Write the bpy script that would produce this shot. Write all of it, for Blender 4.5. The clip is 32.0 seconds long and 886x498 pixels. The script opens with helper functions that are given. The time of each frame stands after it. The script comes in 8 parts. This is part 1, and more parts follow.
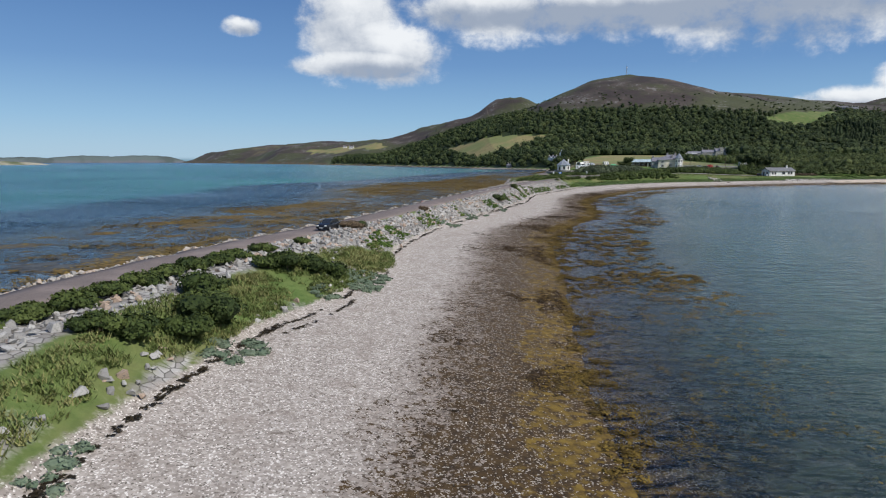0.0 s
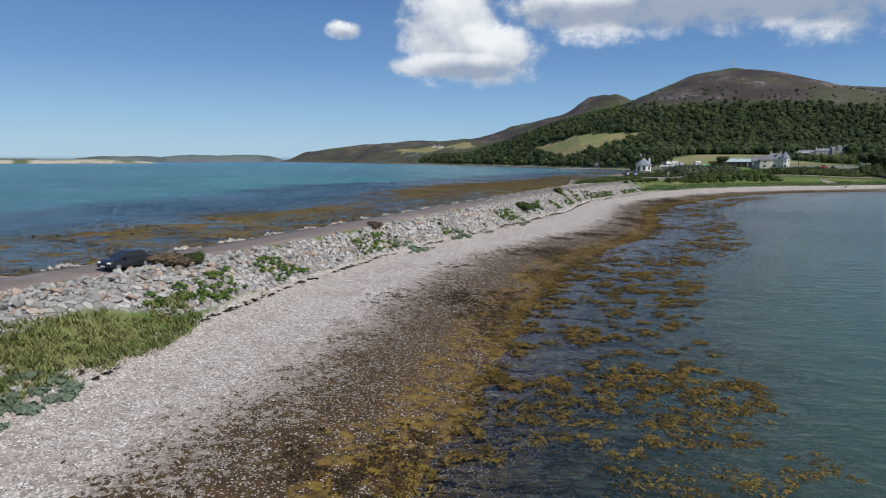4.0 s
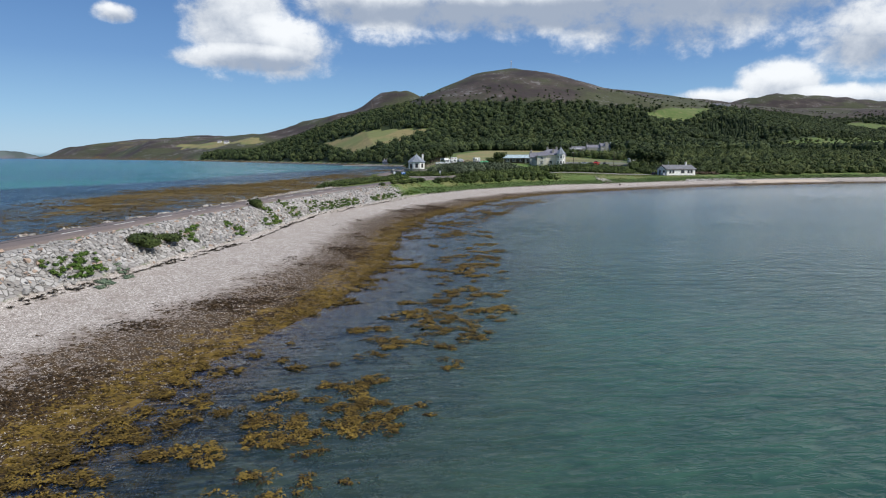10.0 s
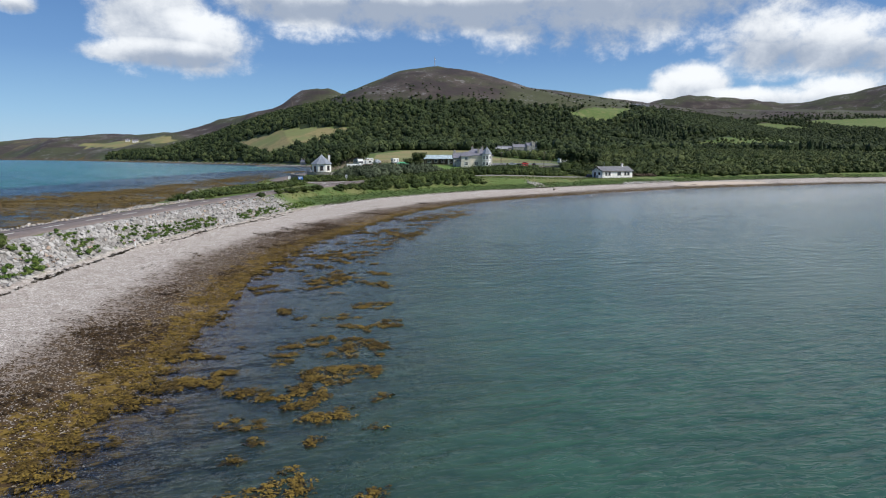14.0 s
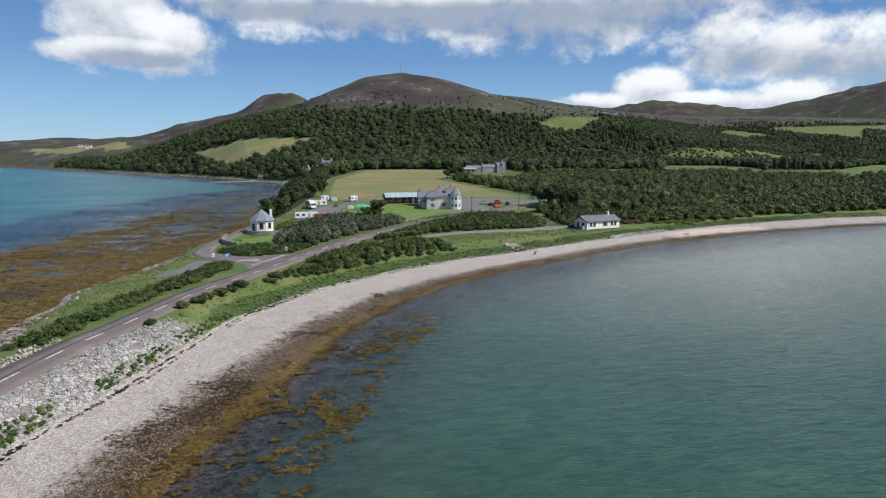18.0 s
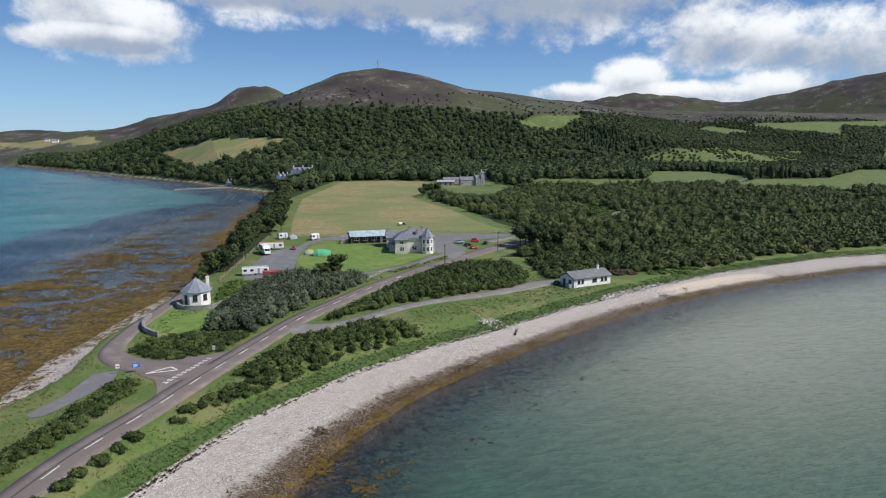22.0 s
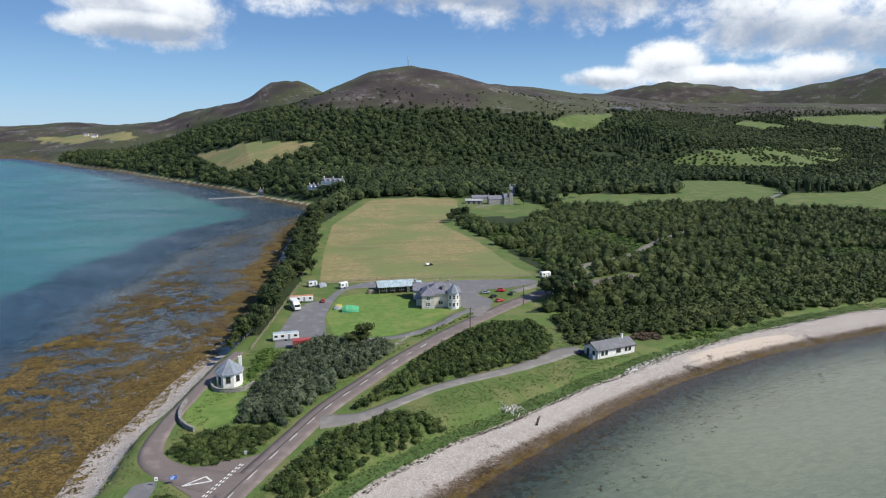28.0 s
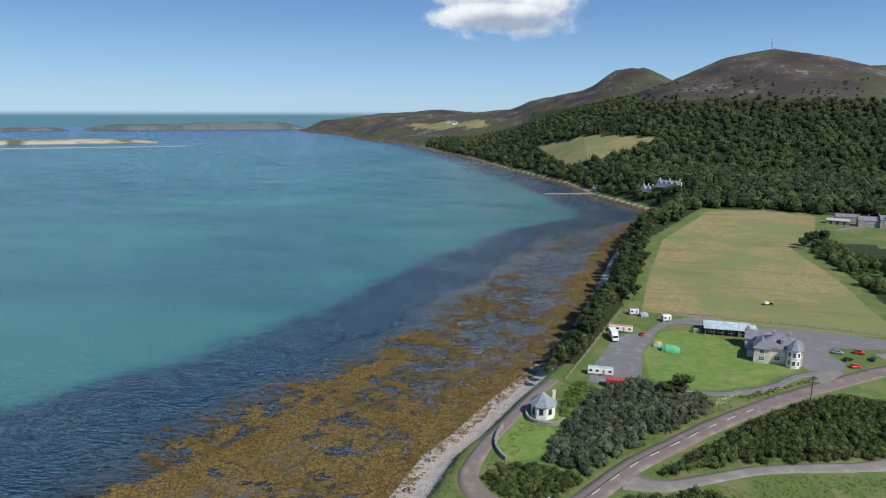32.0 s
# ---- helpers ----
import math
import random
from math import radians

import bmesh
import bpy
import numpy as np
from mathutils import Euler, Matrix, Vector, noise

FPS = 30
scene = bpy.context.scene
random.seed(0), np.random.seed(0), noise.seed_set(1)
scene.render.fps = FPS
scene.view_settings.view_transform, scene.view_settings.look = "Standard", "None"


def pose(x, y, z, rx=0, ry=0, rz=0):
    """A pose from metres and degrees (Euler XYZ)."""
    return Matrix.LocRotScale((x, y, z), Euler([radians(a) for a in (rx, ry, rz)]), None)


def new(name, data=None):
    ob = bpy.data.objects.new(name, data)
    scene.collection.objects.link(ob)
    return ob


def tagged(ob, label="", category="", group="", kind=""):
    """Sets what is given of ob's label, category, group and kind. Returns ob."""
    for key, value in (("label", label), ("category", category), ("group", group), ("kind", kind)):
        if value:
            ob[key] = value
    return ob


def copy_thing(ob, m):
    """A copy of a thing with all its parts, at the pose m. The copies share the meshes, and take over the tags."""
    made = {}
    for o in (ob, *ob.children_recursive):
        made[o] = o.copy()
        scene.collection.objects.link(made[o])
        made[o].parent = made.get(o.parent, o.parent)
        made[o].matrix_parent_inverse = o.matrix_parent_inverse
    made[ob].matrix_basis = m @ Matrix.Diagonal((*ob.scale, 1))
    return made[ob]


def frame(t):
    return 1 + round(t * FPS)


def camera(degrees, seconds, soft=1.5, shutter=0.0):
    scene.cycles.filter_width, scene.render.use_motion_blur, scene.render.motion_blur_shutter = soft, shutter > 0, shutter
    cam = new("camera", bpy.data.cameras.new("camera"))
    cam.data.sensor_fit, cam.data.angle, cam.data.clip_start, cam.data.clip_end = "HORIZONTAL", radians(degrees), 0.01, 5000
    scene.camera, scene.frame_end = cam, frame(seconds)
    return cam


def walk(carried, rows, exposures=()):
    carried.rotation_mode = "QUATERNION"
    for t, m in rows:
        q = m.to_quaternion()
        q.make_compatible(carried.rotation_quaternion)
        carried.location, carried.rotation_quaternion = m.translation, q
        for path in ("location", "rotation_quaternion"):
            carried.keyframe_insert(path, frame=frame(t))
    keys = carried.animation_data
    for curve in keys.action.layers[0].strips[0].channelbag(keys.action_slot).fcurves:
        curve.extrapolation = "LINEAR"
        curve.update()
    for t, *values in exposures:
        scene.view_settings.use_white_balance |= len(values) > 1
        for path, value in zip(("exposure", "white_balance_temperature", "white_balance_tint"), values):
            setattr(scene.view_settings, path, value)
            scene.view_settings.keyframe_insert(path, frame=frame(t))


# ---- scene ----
cam = camera(69.12, 32.0, 1.1)
SCALE = 1.3   # metres to one unit of the plan below
# seconds, place, tilt from straight down, heading, roll
PATH = [
    (0, 0.00, -0.00, 13.81, 82.15, -0.00, -0.07),
    (0.5, 2.59, 3.15, 13.96, 82.11, 1.19, -0.00),
    (1, 5.46, 6.55, 13.97, 82.16, 2.25, -0.10),
    (1.5, 7.89, 10.05, 13.97, 82.19, 3.04, -0.07),
    (2, 10.39, 14.01, 14.01, 82.16, 3.84, -0.05),
    (2.5, 12.43, 18.46, 13.82, 82.18, 4.94, -0.05),
    (4.5, 18.39, 42.26, 13.36, 82.10, 8.58, 0.07),
    (5, 20.14, 46.75, 13.43, 82.03, 7.00, 0.16),
    (5.5, 21.74, 50.97, 13.53, 81.98, 4.96, 0.12),
    (6, 23.41, 55.61, 13.52, 81.99, 2.58, 0.12),
    (6.5, 24.91, 59.93, 13.52, 81.96, 0.87, 0.04),
    (7, 26.51, 64.48, 13.60, 81.96, -1.04, 0.00),
    (7.5, 28.02, 68.78, 13.48, 81.96, -2.61, -0.09),
    (8, 29.61, 73.52, 13.46, 81.94, -3.76, -0.06),
    (8.5, 31.07, 77.96, 13.39, 81.94, -5.22, -0.14),
    (9, 32.66, 82.51, 13.42, 81.87, -6.31, -0.13),
    (9.5, 34.10, 86.83, 13.40, 81.83, -7.01, -0.09),
    (10, 35.72, 91.38, 13.53, 81.79, -9.34, -0.01),
    (10.5, 37.27, 95.67, 13.46, 81.79, -10.93, -0.06),
    (11, 38.84, 100.31, 13.40, 81.77, -12.26, -0.05),
    (11.5, 40.33, 104.91, 13.40, 81.74, -12.75, 0.01),
    (12, 42.02, 109.71, 13.31, 81.75, -13.14, 0.04),
    (12.5, 43.56, 114.32, 13.25, 81.77, -13.77, -0.03),
    (13, 45.31, 119.00, 13.27, 81.79, -14.68, -0.12),
    (13.5, 46.89, 123.36, 13.36, 81.77, -15.26, -0.18),
    (14, 48.30, 128.02, 14.14, 81.73, -15.82, -0.07),
    (14.5, 49.59, 132.87, 15.70, 81.76, -16.38, -0.09),
    (16.5, 55.33, 151.62, 24.75, 81.82, -17.97, -0.07),
    (17, 56.98, 155.99, 27.23, 81.82, -18.21, -0.04),
    (17.5, 58.76, 160.35, 29.54, 81.81, -18.48, 0.01),
    (18, 60.63, 164.75, 31.82, 81.85, -18.72, -0.01),
    (18.5, 62.70, 169.10, 34.19, 81.28, -18.85, 0.04),
    (19, 64.74, 173.47, 36.73, 81.26, -19.00, 0.05),
    (19.5, 66.73, 177.75, 39.18, 80.97, -19.21, 0.10),
    (20, 68.61, 182.23, 41.59, 81.00, -19.94, 0.05),
    (20.5, 70.77, 186.52, 43.98, 80.98, -20.00, 0.03),
    (21, 72.58, 190.28, 46.38, 81.02, -20.15, 0.04),
    (21.5, 74.06, 193.02, 48.87, 80.98, -20.27, 0.12),
    (22, 75.28, 194.81, 51.40, 80.94, -20.45, 0.11),
    (22.5, 76.11, 195.58, 53.70, 80.91, -21.10, 0.01),
    (23, 76.51, 195.86, 56.38, 80.86, -23.22, 0.03),
    (23.5, 76.71, 196.00, 58.93, 80.78, -24.55, -0.03),
    (24, 76.83, 196.08, 61.43, 80.67, -25.28, 0.04),
    (24.5, 76.96, 196.13, 63.77, 80.03, -25.84, 0.00),
    (26.5, 76.54, 195.53, 73.18, 79.71, -25.23, -0.13),
    (27, 76.82, 195.34, 75.70, 79.69, -22.36, -0.09),
    (27.5, 76.99, 195.40, 78.12, 79.64, -20.13, -0.04),
    (28, 76.95, 195.51, 80.33, 79.70, -17.78, 0.05),
    (28.5, 76.99, 195.75, 82.90, 79.60, -15.49, 0.03),
    (29, 77.12, 195.88, 85.40, 79.57, -11.32, 0.07),
    (29.5, 77.38, 196.00, 87.75, 79.53, -5.72, 0.16),
    (30, 77.34, 196.25, 89.92, 79.58, -0.87, 0.19),
    (30.5, 77.56, 196.31, 92.17, 78.86, 2.02, 0.22),
    (31, 77.91, 196.59, 94.59, 78.17, 5.09, 0.18),
    (31.5, 78.03, 196.88, 96.80, 78.14, 8.16, 0.16),
    (32, 77.99, 197.30, 99.02, 78.19, 11.35, 0.08),
]
walk(cam, [(t, Matrix.Translation((x, y, z)) @ pose(0, 0, 0, 0, 0, turn) @ pose(0, 0, 0, tilt, 0, 0) @ pose(0, 0, 0, 0, 0, roll))
           for t, x, y, z, tilt, turn, roll in PATH],
     [(0, -0.03), (6, -0.03), (9, 0.06), (14, 0.10), (20, 0.09), (24, 0.09), (28, 0.18), (32, 0.12)])

# ---- sky and sun ----
SUN_AZ, SUN_EL = 126.0, 45.0   # degrees clockwise from +y, and above the horizon
sun_way = Vector((math.sin(radians(SUN_AZ)) * math.cos(radians(SUN_EL)), math.cos(radians(SUN_AZ)) * math.cos(radians(SUN_EL)), math.sin(radians(SUN_EL))))
sun_data = bpy.data.lights.new("sun", "SUN")
sun_data.energy, sun_data.angle, sun_data.color = 4.7, radians(0.55), (1.0, 0.965, 0.91)
sun_ob = new("sun", sun_data)
sun_ob.rotation_euler = sun_way.to_track_quat("Z", "Y").to_euler()


class Tree:
    """Short-hand for node trees."""

    def __init__(self, tree):
        self.t, self.n, self.l = tree, tree.nodes, tree.links
        self.n.clear()

    def add(self, kind, inputs=(), **props):
        node = self.n.new(kind)
        for key, value in props.items():
            setattr(node, key, value)
        for key, value in dict(inputs).items():
            self.put(node.inputs[key], value)
        return node

    def put(self, socket, value):
        if isinstance(value, bpy.types.NodeSocket):
            self.l.new(value, socket)
        elif isinstance(value, (tuple, list)) and len(value) == 3 and socket.type == "RGBA":
            socket.default_value = (*value, 1)
        else:
            socket.default_value = value

    def math(self, op, a, b=0.0, c=0.0, clamp=False):
        return self.add("ShaderNodeMath", {0: a, 1: b, 2: c}, operation=op, use_clamp=clamp).outputs[0]

    def vec(self, op, a, b=(0, 0, 0)):
        return self.add("ShaderNodeVectorMath", {0: a, 1: b}, operation=op).outputs[0]

    def noise(self, vector, scale, detail=4.0, rough=0.55, warp=0.0):
        return self.add("ShaderNodeTexNoise", {"Vector": vector, "Scale": scale, "Detail": detail, "Roughness": rough, "Distortion": warp}).outputs[0]

    def cells(self, vector, scale, feature="F1", out="Distance", rand=1.0):
        return self.add("ShaderNodeTexVoronoi", {"Vector": vector, "Scale": scale, "Randomness": rand}, feature=feature).outputs[out]

    def span(self, v, a, b, lo=0.0, hi=1.0):
        return self.add("ShaderNodeMapRange", {0: v, 1: a, 2: b, 3: lo, 4: hi}, interpolation_type="SMOOTHSTEP").outputs[0]

    def mix(self, fac, a, b, blend="MIX"):
        node = self.add("ShaderNodeMix", data_type="RGBA", blend_type=blend, clamp_factor=True)
        for n, v in ((0, fac), (6, a), (7, b)):
            self.put(node.inputs[n], v)
        return node.outputs[2]

    def ramp(self, fac, *stops):
        node = self.add("ShaderNodeValToRGB", {0: fac})
        while len(node.color_ramp.elements) < len(stops):
            node.color_ramp.elements.new(0.5)
        for e, (at, col) in zip(node.color_ramp.elements, stops):
            e.position, e.color = at, (*col, 1)
        return node.outputs[0]

    def attr(self, name, out="Color"):
        return self.add("ShaderNodeAttribute", attribute_name=name).outputs[out]

    def split(self, col):
        return self.add("ShaderNodeSeparateColor", {0: col}).outputs

    def bump(self, h, strength=0.5, dist=0.1):
        return self.add("ShaderNodeBump", {"Height": h, "Strength": strength, "Distance": dist}).outputs[0]


def make_sky():
    world = bpy.data.worlds.new("sky")
    world.use_nodes = True
    scene.world = world
    g = Tree(world.node_tree)
    d = g.add("ShaderNodeTexCoord").outputs["Generated"]
    sky = g.add("ShaderNodeTexSky", sky_type="NISHITA", sun_disc=False, sun_elevation=radians(SUN_EL), sun_rotation=radians(SUN_AZ),
                altitude=50, air_density=1.0, dust_density=0.35, ozone_density=2.2).outputs[0]
    xyz = g.add("ShaderNodeSeparateXYZ", {0: d}).outputs
    az = g.math("MULTIPLY", g.math("ARCTAN2", xyz[0], xyz[1]), 57.2958)
    el = g.math("MULTIPLY", g.math("ARCSINE", xyz[2]), 57.2958)
    # heaps of fair-weather cloud: azimuth, elevation, half width, half height
    heaps = [(-8.0, 12.5, 4.6, 5.5), (-4.2, 9.0, 4.6, 2.8), (-7.5, 8.0, 6.0, 1.2), (-16.6, 10.8, 1.7, 0.8),
             (5, 13.8, 8, 3.6), (13, 13.2, 9, 3.4), (20, 13.8, 13, 4), (2, 12.7, 6, 2.0), (11, 12.5, 8, 2.2), (22, 12.6, 8, 2.3), (28, 13.2, 12, 5), (38, 14.5, 14, 5), (50, 16, 14, 5),
             (46.5, 8.4, 5, 2.7), (42, 9, 4.2, 3.2), (52.5, 7.6, 7.5, 3.4), (59.5, 10.5, 5.5, 4.5), (36.5, 5.7, 3.2, 1.7), (31.5, 4.5, 3.6, 1.0),
             (40.5, 4.3, 5.2, 1.1), (48, 4.4, 5, 1.6), (75, 8, 9, 5), (95, 14, 14, 7), (-60, 16, 12, 5), (-110, 12, 16, 6), (160, 14, 18, 8), (-150, 10, 12, 4)]
    soft = g.noise(d, 9.0, 6.0, 0.6)
    body, low = None, None
    for a, e, w, h in heaps:
        u = g.math("DIVIDE", g.math("SUBTRACT", az, a), w)
        v = g.math("DIVIDE", g.math("SUBTRACT", el, e), h)
        blob = g.math("SUBTRACT", 1.0, g.math("ADD", g.math("MULTIPLY", u, u), g.math("MULTIPLY", v, v)))
        under = g.math("MULTIPLY", g.math("MAXIMUM", blob, 0.0), g.math("MULTIPLY", v, 1.0))
        body = blob if body is None else g.math("SMOOTH_MAX", body, blob, 0.25)
        low = under if low is None else g.math("ADD", low, under)
    body = g.math("MAXIMUM", body, -1.5)
    fine = g.noise(g.vec("MULTIPLY", d, (1.0, 1.0, 1.5)), 26.0, 8.0, 0.62, 0.25)
    ragged = g.math("ADD", body, g.math("ADD", g.math("MULTIPLY", g.math("SUBTRACT", soft, 0.5), 2.8), g.math("MULTIPLY", g.math("SUBTRACT", fine, 0.5), 1.7)))
    cover = g.span(ragged, -0.20, 0.85)
    lit = g.span(g.math("ADD", g.math("MULTIPLY", low, 1.0), g.math("ADD", g.math("MULTIPLY", g.math("SUBTRACT", fine, 0.5), 0.7), g.math("MULTIPLY", g.math("SUBTRACT", soft, 0.5), 1.3))), -0.55, 0.45)
    cloud = g.mix(lit, (4.0, 4.7, 5.9), (10.4, 10.7, 11.0))
    up = g.span(el, -0.2, 0.35)
    clear = g.add("ShaderNodeValToRGB", {0: g.math("DIVIDE", el, 50.0, clamp=True)})
    stops = ((0.0, (4.1, 6.8, 9.4)), (0.07, (2.7, 5.4, 8.7)), (0.16, (1.4, 3.3, 6.9)), (0.30, (0.66, 1.95, 5.1)), (1.0, (0.70, 1.6, 4.2)))
    while len(clear.color_ramp.elements) < len(stops):
        clear.color_ramp.elements.new(0.5)
    for stop, (at, c3) in zip(clear.color_ramp.elements, stops):
        stop.position, stop.color = at, (*c3, 1)
    haze = g.mix(0.75, sky, clear.outputs[0])
    seen = g.mix(g.math("MULTIPLY", cover, 0.96), haze, cloud)
    col = g.mix(up, (1.2, 2.6, 3.6), seen)
    bg = g.add("ShaderNodeBackground", {0: col, 1: 0.088})
    g.l.new(bg.outputs[0], g.add("ShaderNodeOutputWorld").inputs[0])


make_sky()
# ---- plan of the land: shore lines, road lines, heights ----
EAST_SHORE = [(0, -80), (3, -20), (5.5, 10), (5.9, 20), (7.1, 33), (9.2, 46.6), (11.2, 62), (12.8, 75), (15, 88), (20.5, 103), (26.5, 115),
              (31, 130), (34.2, 148), (37, 165), (43.5, 181), (52, 197), (61, 214), (73, 229.5), (88, 242.5), (103, 251.5), (120, 260), (140, 269.5),
              (161, 277.5), (180, 283), (205, 288.5), (228, 291.5), (260, 295), (330, 290), (450, 270), (650, 200), (1100, 60), (2000, -100), (4800, -300)]
WEST_SHORE = [(-36, -80), (-34, -20), (-31, 10), (-29, 27), (-27, 40), (-23.5, 53), (-17.5, 70), (-8.5, 102), (4, 145), (13, 182), (17, 205),
              (20, 236), (24, 249), (29, 262), (32, 281), (37, 293), (43.5, 313), (50, 330), (56, 347), (61, 377), (69, 420), (81, 498),
              (92, 557), (126, 640), (137, 663), (112, 718), (81, 792), (52, 893), (-30, 1072), (-123, 1300), (-208, 1461), (-374, 1824),
              (-590, 2100), (-760, 2480), (-1000, 2750), (-1230, 3100), (-900, 4800)]
ROAD = [(-30, -60), (-26, -10), (-22.2, 22), (-20.8, 32), (-19.2, 42), (-16, 54), (-10.3, 71), (-1.3, 103), (11.5, 147), (18.6, 170), (23.6, 185),
        (29.8, 203), (33.0, 210), (36.6, 217.8), (42.2, 229.6), (49, 240), (57, 253), (67.5, 268.5), (75, 279), (84, 288.6), (96.5, 301.5), (113.5, 316.5), (130.6, 329.7),
        (144.5, 339.5), (157.5, 346.5), (175, 353), (205, 360)]
# ridge lines: x, y, height, half width of the slope
RIDGES = [
    [(376, 1352, 174, 590), (420, 1375, 161, 680), (480, 1405, 151, 740), (560, 1455, 155, 760), (655, 1527, 157, 760), (863, 1648, 158, 740), (1079, 1754, 153, 730), (1274, 1739, 134, 740),
     (1578, 1742, 146, 800), (1955, 1780, 150, 900), (2800, 1700, 150, 900)],
    [(376, 1352, 174, 560), (345, 1420, 138, 500), (310, 1560, 120, 500), (262, 1838, 150, 520), (225, 1950, 185, 420), (185, 2000, 189, 420), (90, 2100, 146, 520), (-34, 2148, 121, 520),
     (-150, 2240, 76, 460), (-330, 2417, 74, 460), (-590, 2360, 56, 420)],
    [(-170, 2440, 88, 500), (-310, 2725, 76, 500), (-500, 2895, 92, 480), (-715, 2946, 84, 460), (-890, 3000, 66, 420), (-1130, 3110, 44, 360)],
    [(1600, 3400, 190, 700), (1940, 3103, 272, 700), (2139, 2965, 312, 700), (2382, 2768, 276, 700), (2509, 2650, 250, 700), (2605, 2404, 286, 750),
     (2700, 2290, 330, 800), (2908, 2006, 384, 900), (3300, 1700, 400, 900)],
]


def line_dist(px, py, line):
    """Distance to an open line, signed (left of it positive), and the way along it."""
    best = np.full(px.shape, 1e18)
    sign, along = np.ones(px.shape), np.zeros(px.shape)
    run = 0.0
    pts = np.array(line, float)[:, :2]
    for (ax, ay), (bx, by) in zip(pts[:-1], pts[1:]):
        ux, uy = bx - ax, by - ay
        ln = math.hypot(ux, uy)
        ux, uy = ux / ln, uy / ln
        s = np.clip((px - ax) * ux + (py - ay) * uy, 0, ln)
        dx, dy = px - ax - s * ux, py - ay - s * uy
        d = dx * dx + dy * dy
        near = d < best
        best = np.where(near, d, best)
        sign = np.where(near, np.where(ux * dy - uy * dx >= 0, 1.0, -1.0), sign)
        along = np.where(near, run + s, along)
        run += ln
    return np.sqrt(best) * sign, along


def line_values(px, py, line):
    """Distance to a line whose points carry values, and those values, at the nearest place of it."""
    d, s = line_dist(px, py, line)
    pts = np.array(line, float)
    run = np.r_[0, np.cumsum(np.hypot(*np.diff(pts[:, :2], axis=0).T))]
    return np.abs(d), [np.interp(s, run, pts[:, n]) for n in range(2, pts.shape[1])]


def inside(px, py, poly):
    hit = np.zeros(px.shape, bool)
    n = len(poly)
    for k in range(n):
        (ax, ay), (bx, by) = poly[k], poly[(k + 1) % n]
        cross = (ay > py) != (by > py)
        with np.errstate(divide="ignore", invalid="ignore"):
            hit ^= cross & (px < (bx - ax) * (py - ay) / ((by - ay) or 1e-9) + ax)
    return hit


def poly_dist(px, py, poly):
    """Signed distance to an outline, positive inside."""
    d, _ = line_dist(px, py, list(poly) + [poly[0]])
    return np.where(inside(px, py, poly), np.abs(d), -np.abs(d))


def hash2(ix, iy, seed):
    h = np.sin(ix * 127.1 + iy * 311.7 + seed * 74.7) * 43758.5453
    return h - np.floor(h)


def wave(px, py, size, seed=0):
    """Smooth value noise, -1 to 1."""
    x, y = px / size, py / size
    ix, iy = np.floor(x), np.floor(y)
    fx, fy = x - ix, y - iy
    fx, fy = fx * fx * (3 - 2 * fx), fy * fy * (3 - 2 * fy)
    a, b = hash2(ix, iy, seed), hash2(ix + 1, iy, seed)
    c, d = hash2(ix, iy + 1, seed), hash2(ix + 1, iy + 1, seed)
    return 2 * (a + (b - a) * fx + (c - a) * fy + (a - b - c + d) * fx * fy) - 1


def fbm(px, py, size, seed=0, octaves=4):
    out, amp = 0.0, 0.5
    for k in range(octaves):
        out = out + amp * wave(px + 17.3 * k, py - 9.1 * k, size / 2**k, seed + k)
        amp *= 0.5
    return out


def step01(v, a, b):
    u = np.clip((v - a) / (b - a), 0, 1)
    return u * u * (3 - 2 * u)


def hill(px, py):
    total = np.zeros(px.shape)
    for n, ridge in enumerate(RIDGES):
        d, (top, half) = line_values(px, py, ridge)
        u = np.clip(d / half, 0, 1)
        g = 0.5 * (0.5 + 0.5 * np.cos(np.pi * u)) + 0.5 * (1 - u)
        h = top * g
        total = np.log(np.exp(total / 5) + np.exp(h / 5) - 1) * 5 if n else h
    # a gully between the main top and the knoll
    u, v = (px - 185) * 0.97 - (py - 1405) * 0.25, (px - 185) * 0.25 + (py - 1405) * 0.97
    total = total - 17 * np.exp(-((u / 75) ** 2) - (v / 210) ** 2)
    # a steep-sided crag on the second top, with a dip before it
    d = np.hypot((px - 205) / 82, (py - 1975) / 105)
    total = total + 10 * (1 - step01(d, 0.45, 1.3))
    total = total - 10 * np.exp(-(((px - 88) / 40) ** 2) - ((py - 1985) / 130) ** 2) - 9 * np.exp(-(((px + 130) / 70) ** 2) - ((py - 2020) / 150) ** 2)
    return np.maximum(total, 0)


def flats_reach(px, py):
    """How far the weed-covered flats reach out from the western shore."""
    return np.interp(py, [-50, 60, 150, 220, 256, 290, 320, 350, 400, 480, 550, 640, 720, 1000], [50, 50, 52, 58, 64, 70, 64, 62, 57, 52, 40, 20, 14, 12]) + 8 * fbm(px, py, 45, 61) + 5 * fbm(px, py, 14, 62)


def shore(px, py):
    e, se = line_dist(px, py, EAST_SHORE)
    w, sw = line_dist(px, py, WEST_SHORE)
    return e, -w, se


def beach_width(px, py):
    return np.interp(px + 0.3 * py, [-50, -6, 0, 4, 9, 12, 15, 20, 29, 36, 40, 49, 56, 60, 65, 74, 91, 110, 126, 137, 161, 175, 195, 235, 259, 316, 380],
                     [17.2, 17.3, 17.1, 15.6, 15.0, 15.6, 16.1, 15.8, 14.5, 15.0, 15.5, 16.8, 16.4, 15.4, 14.8, 13.8, 13.2, 15.4, 15.4, 14.2, 12.4, 11.4, 9.6, 9.0, 10.2, 13.0, 15.0])


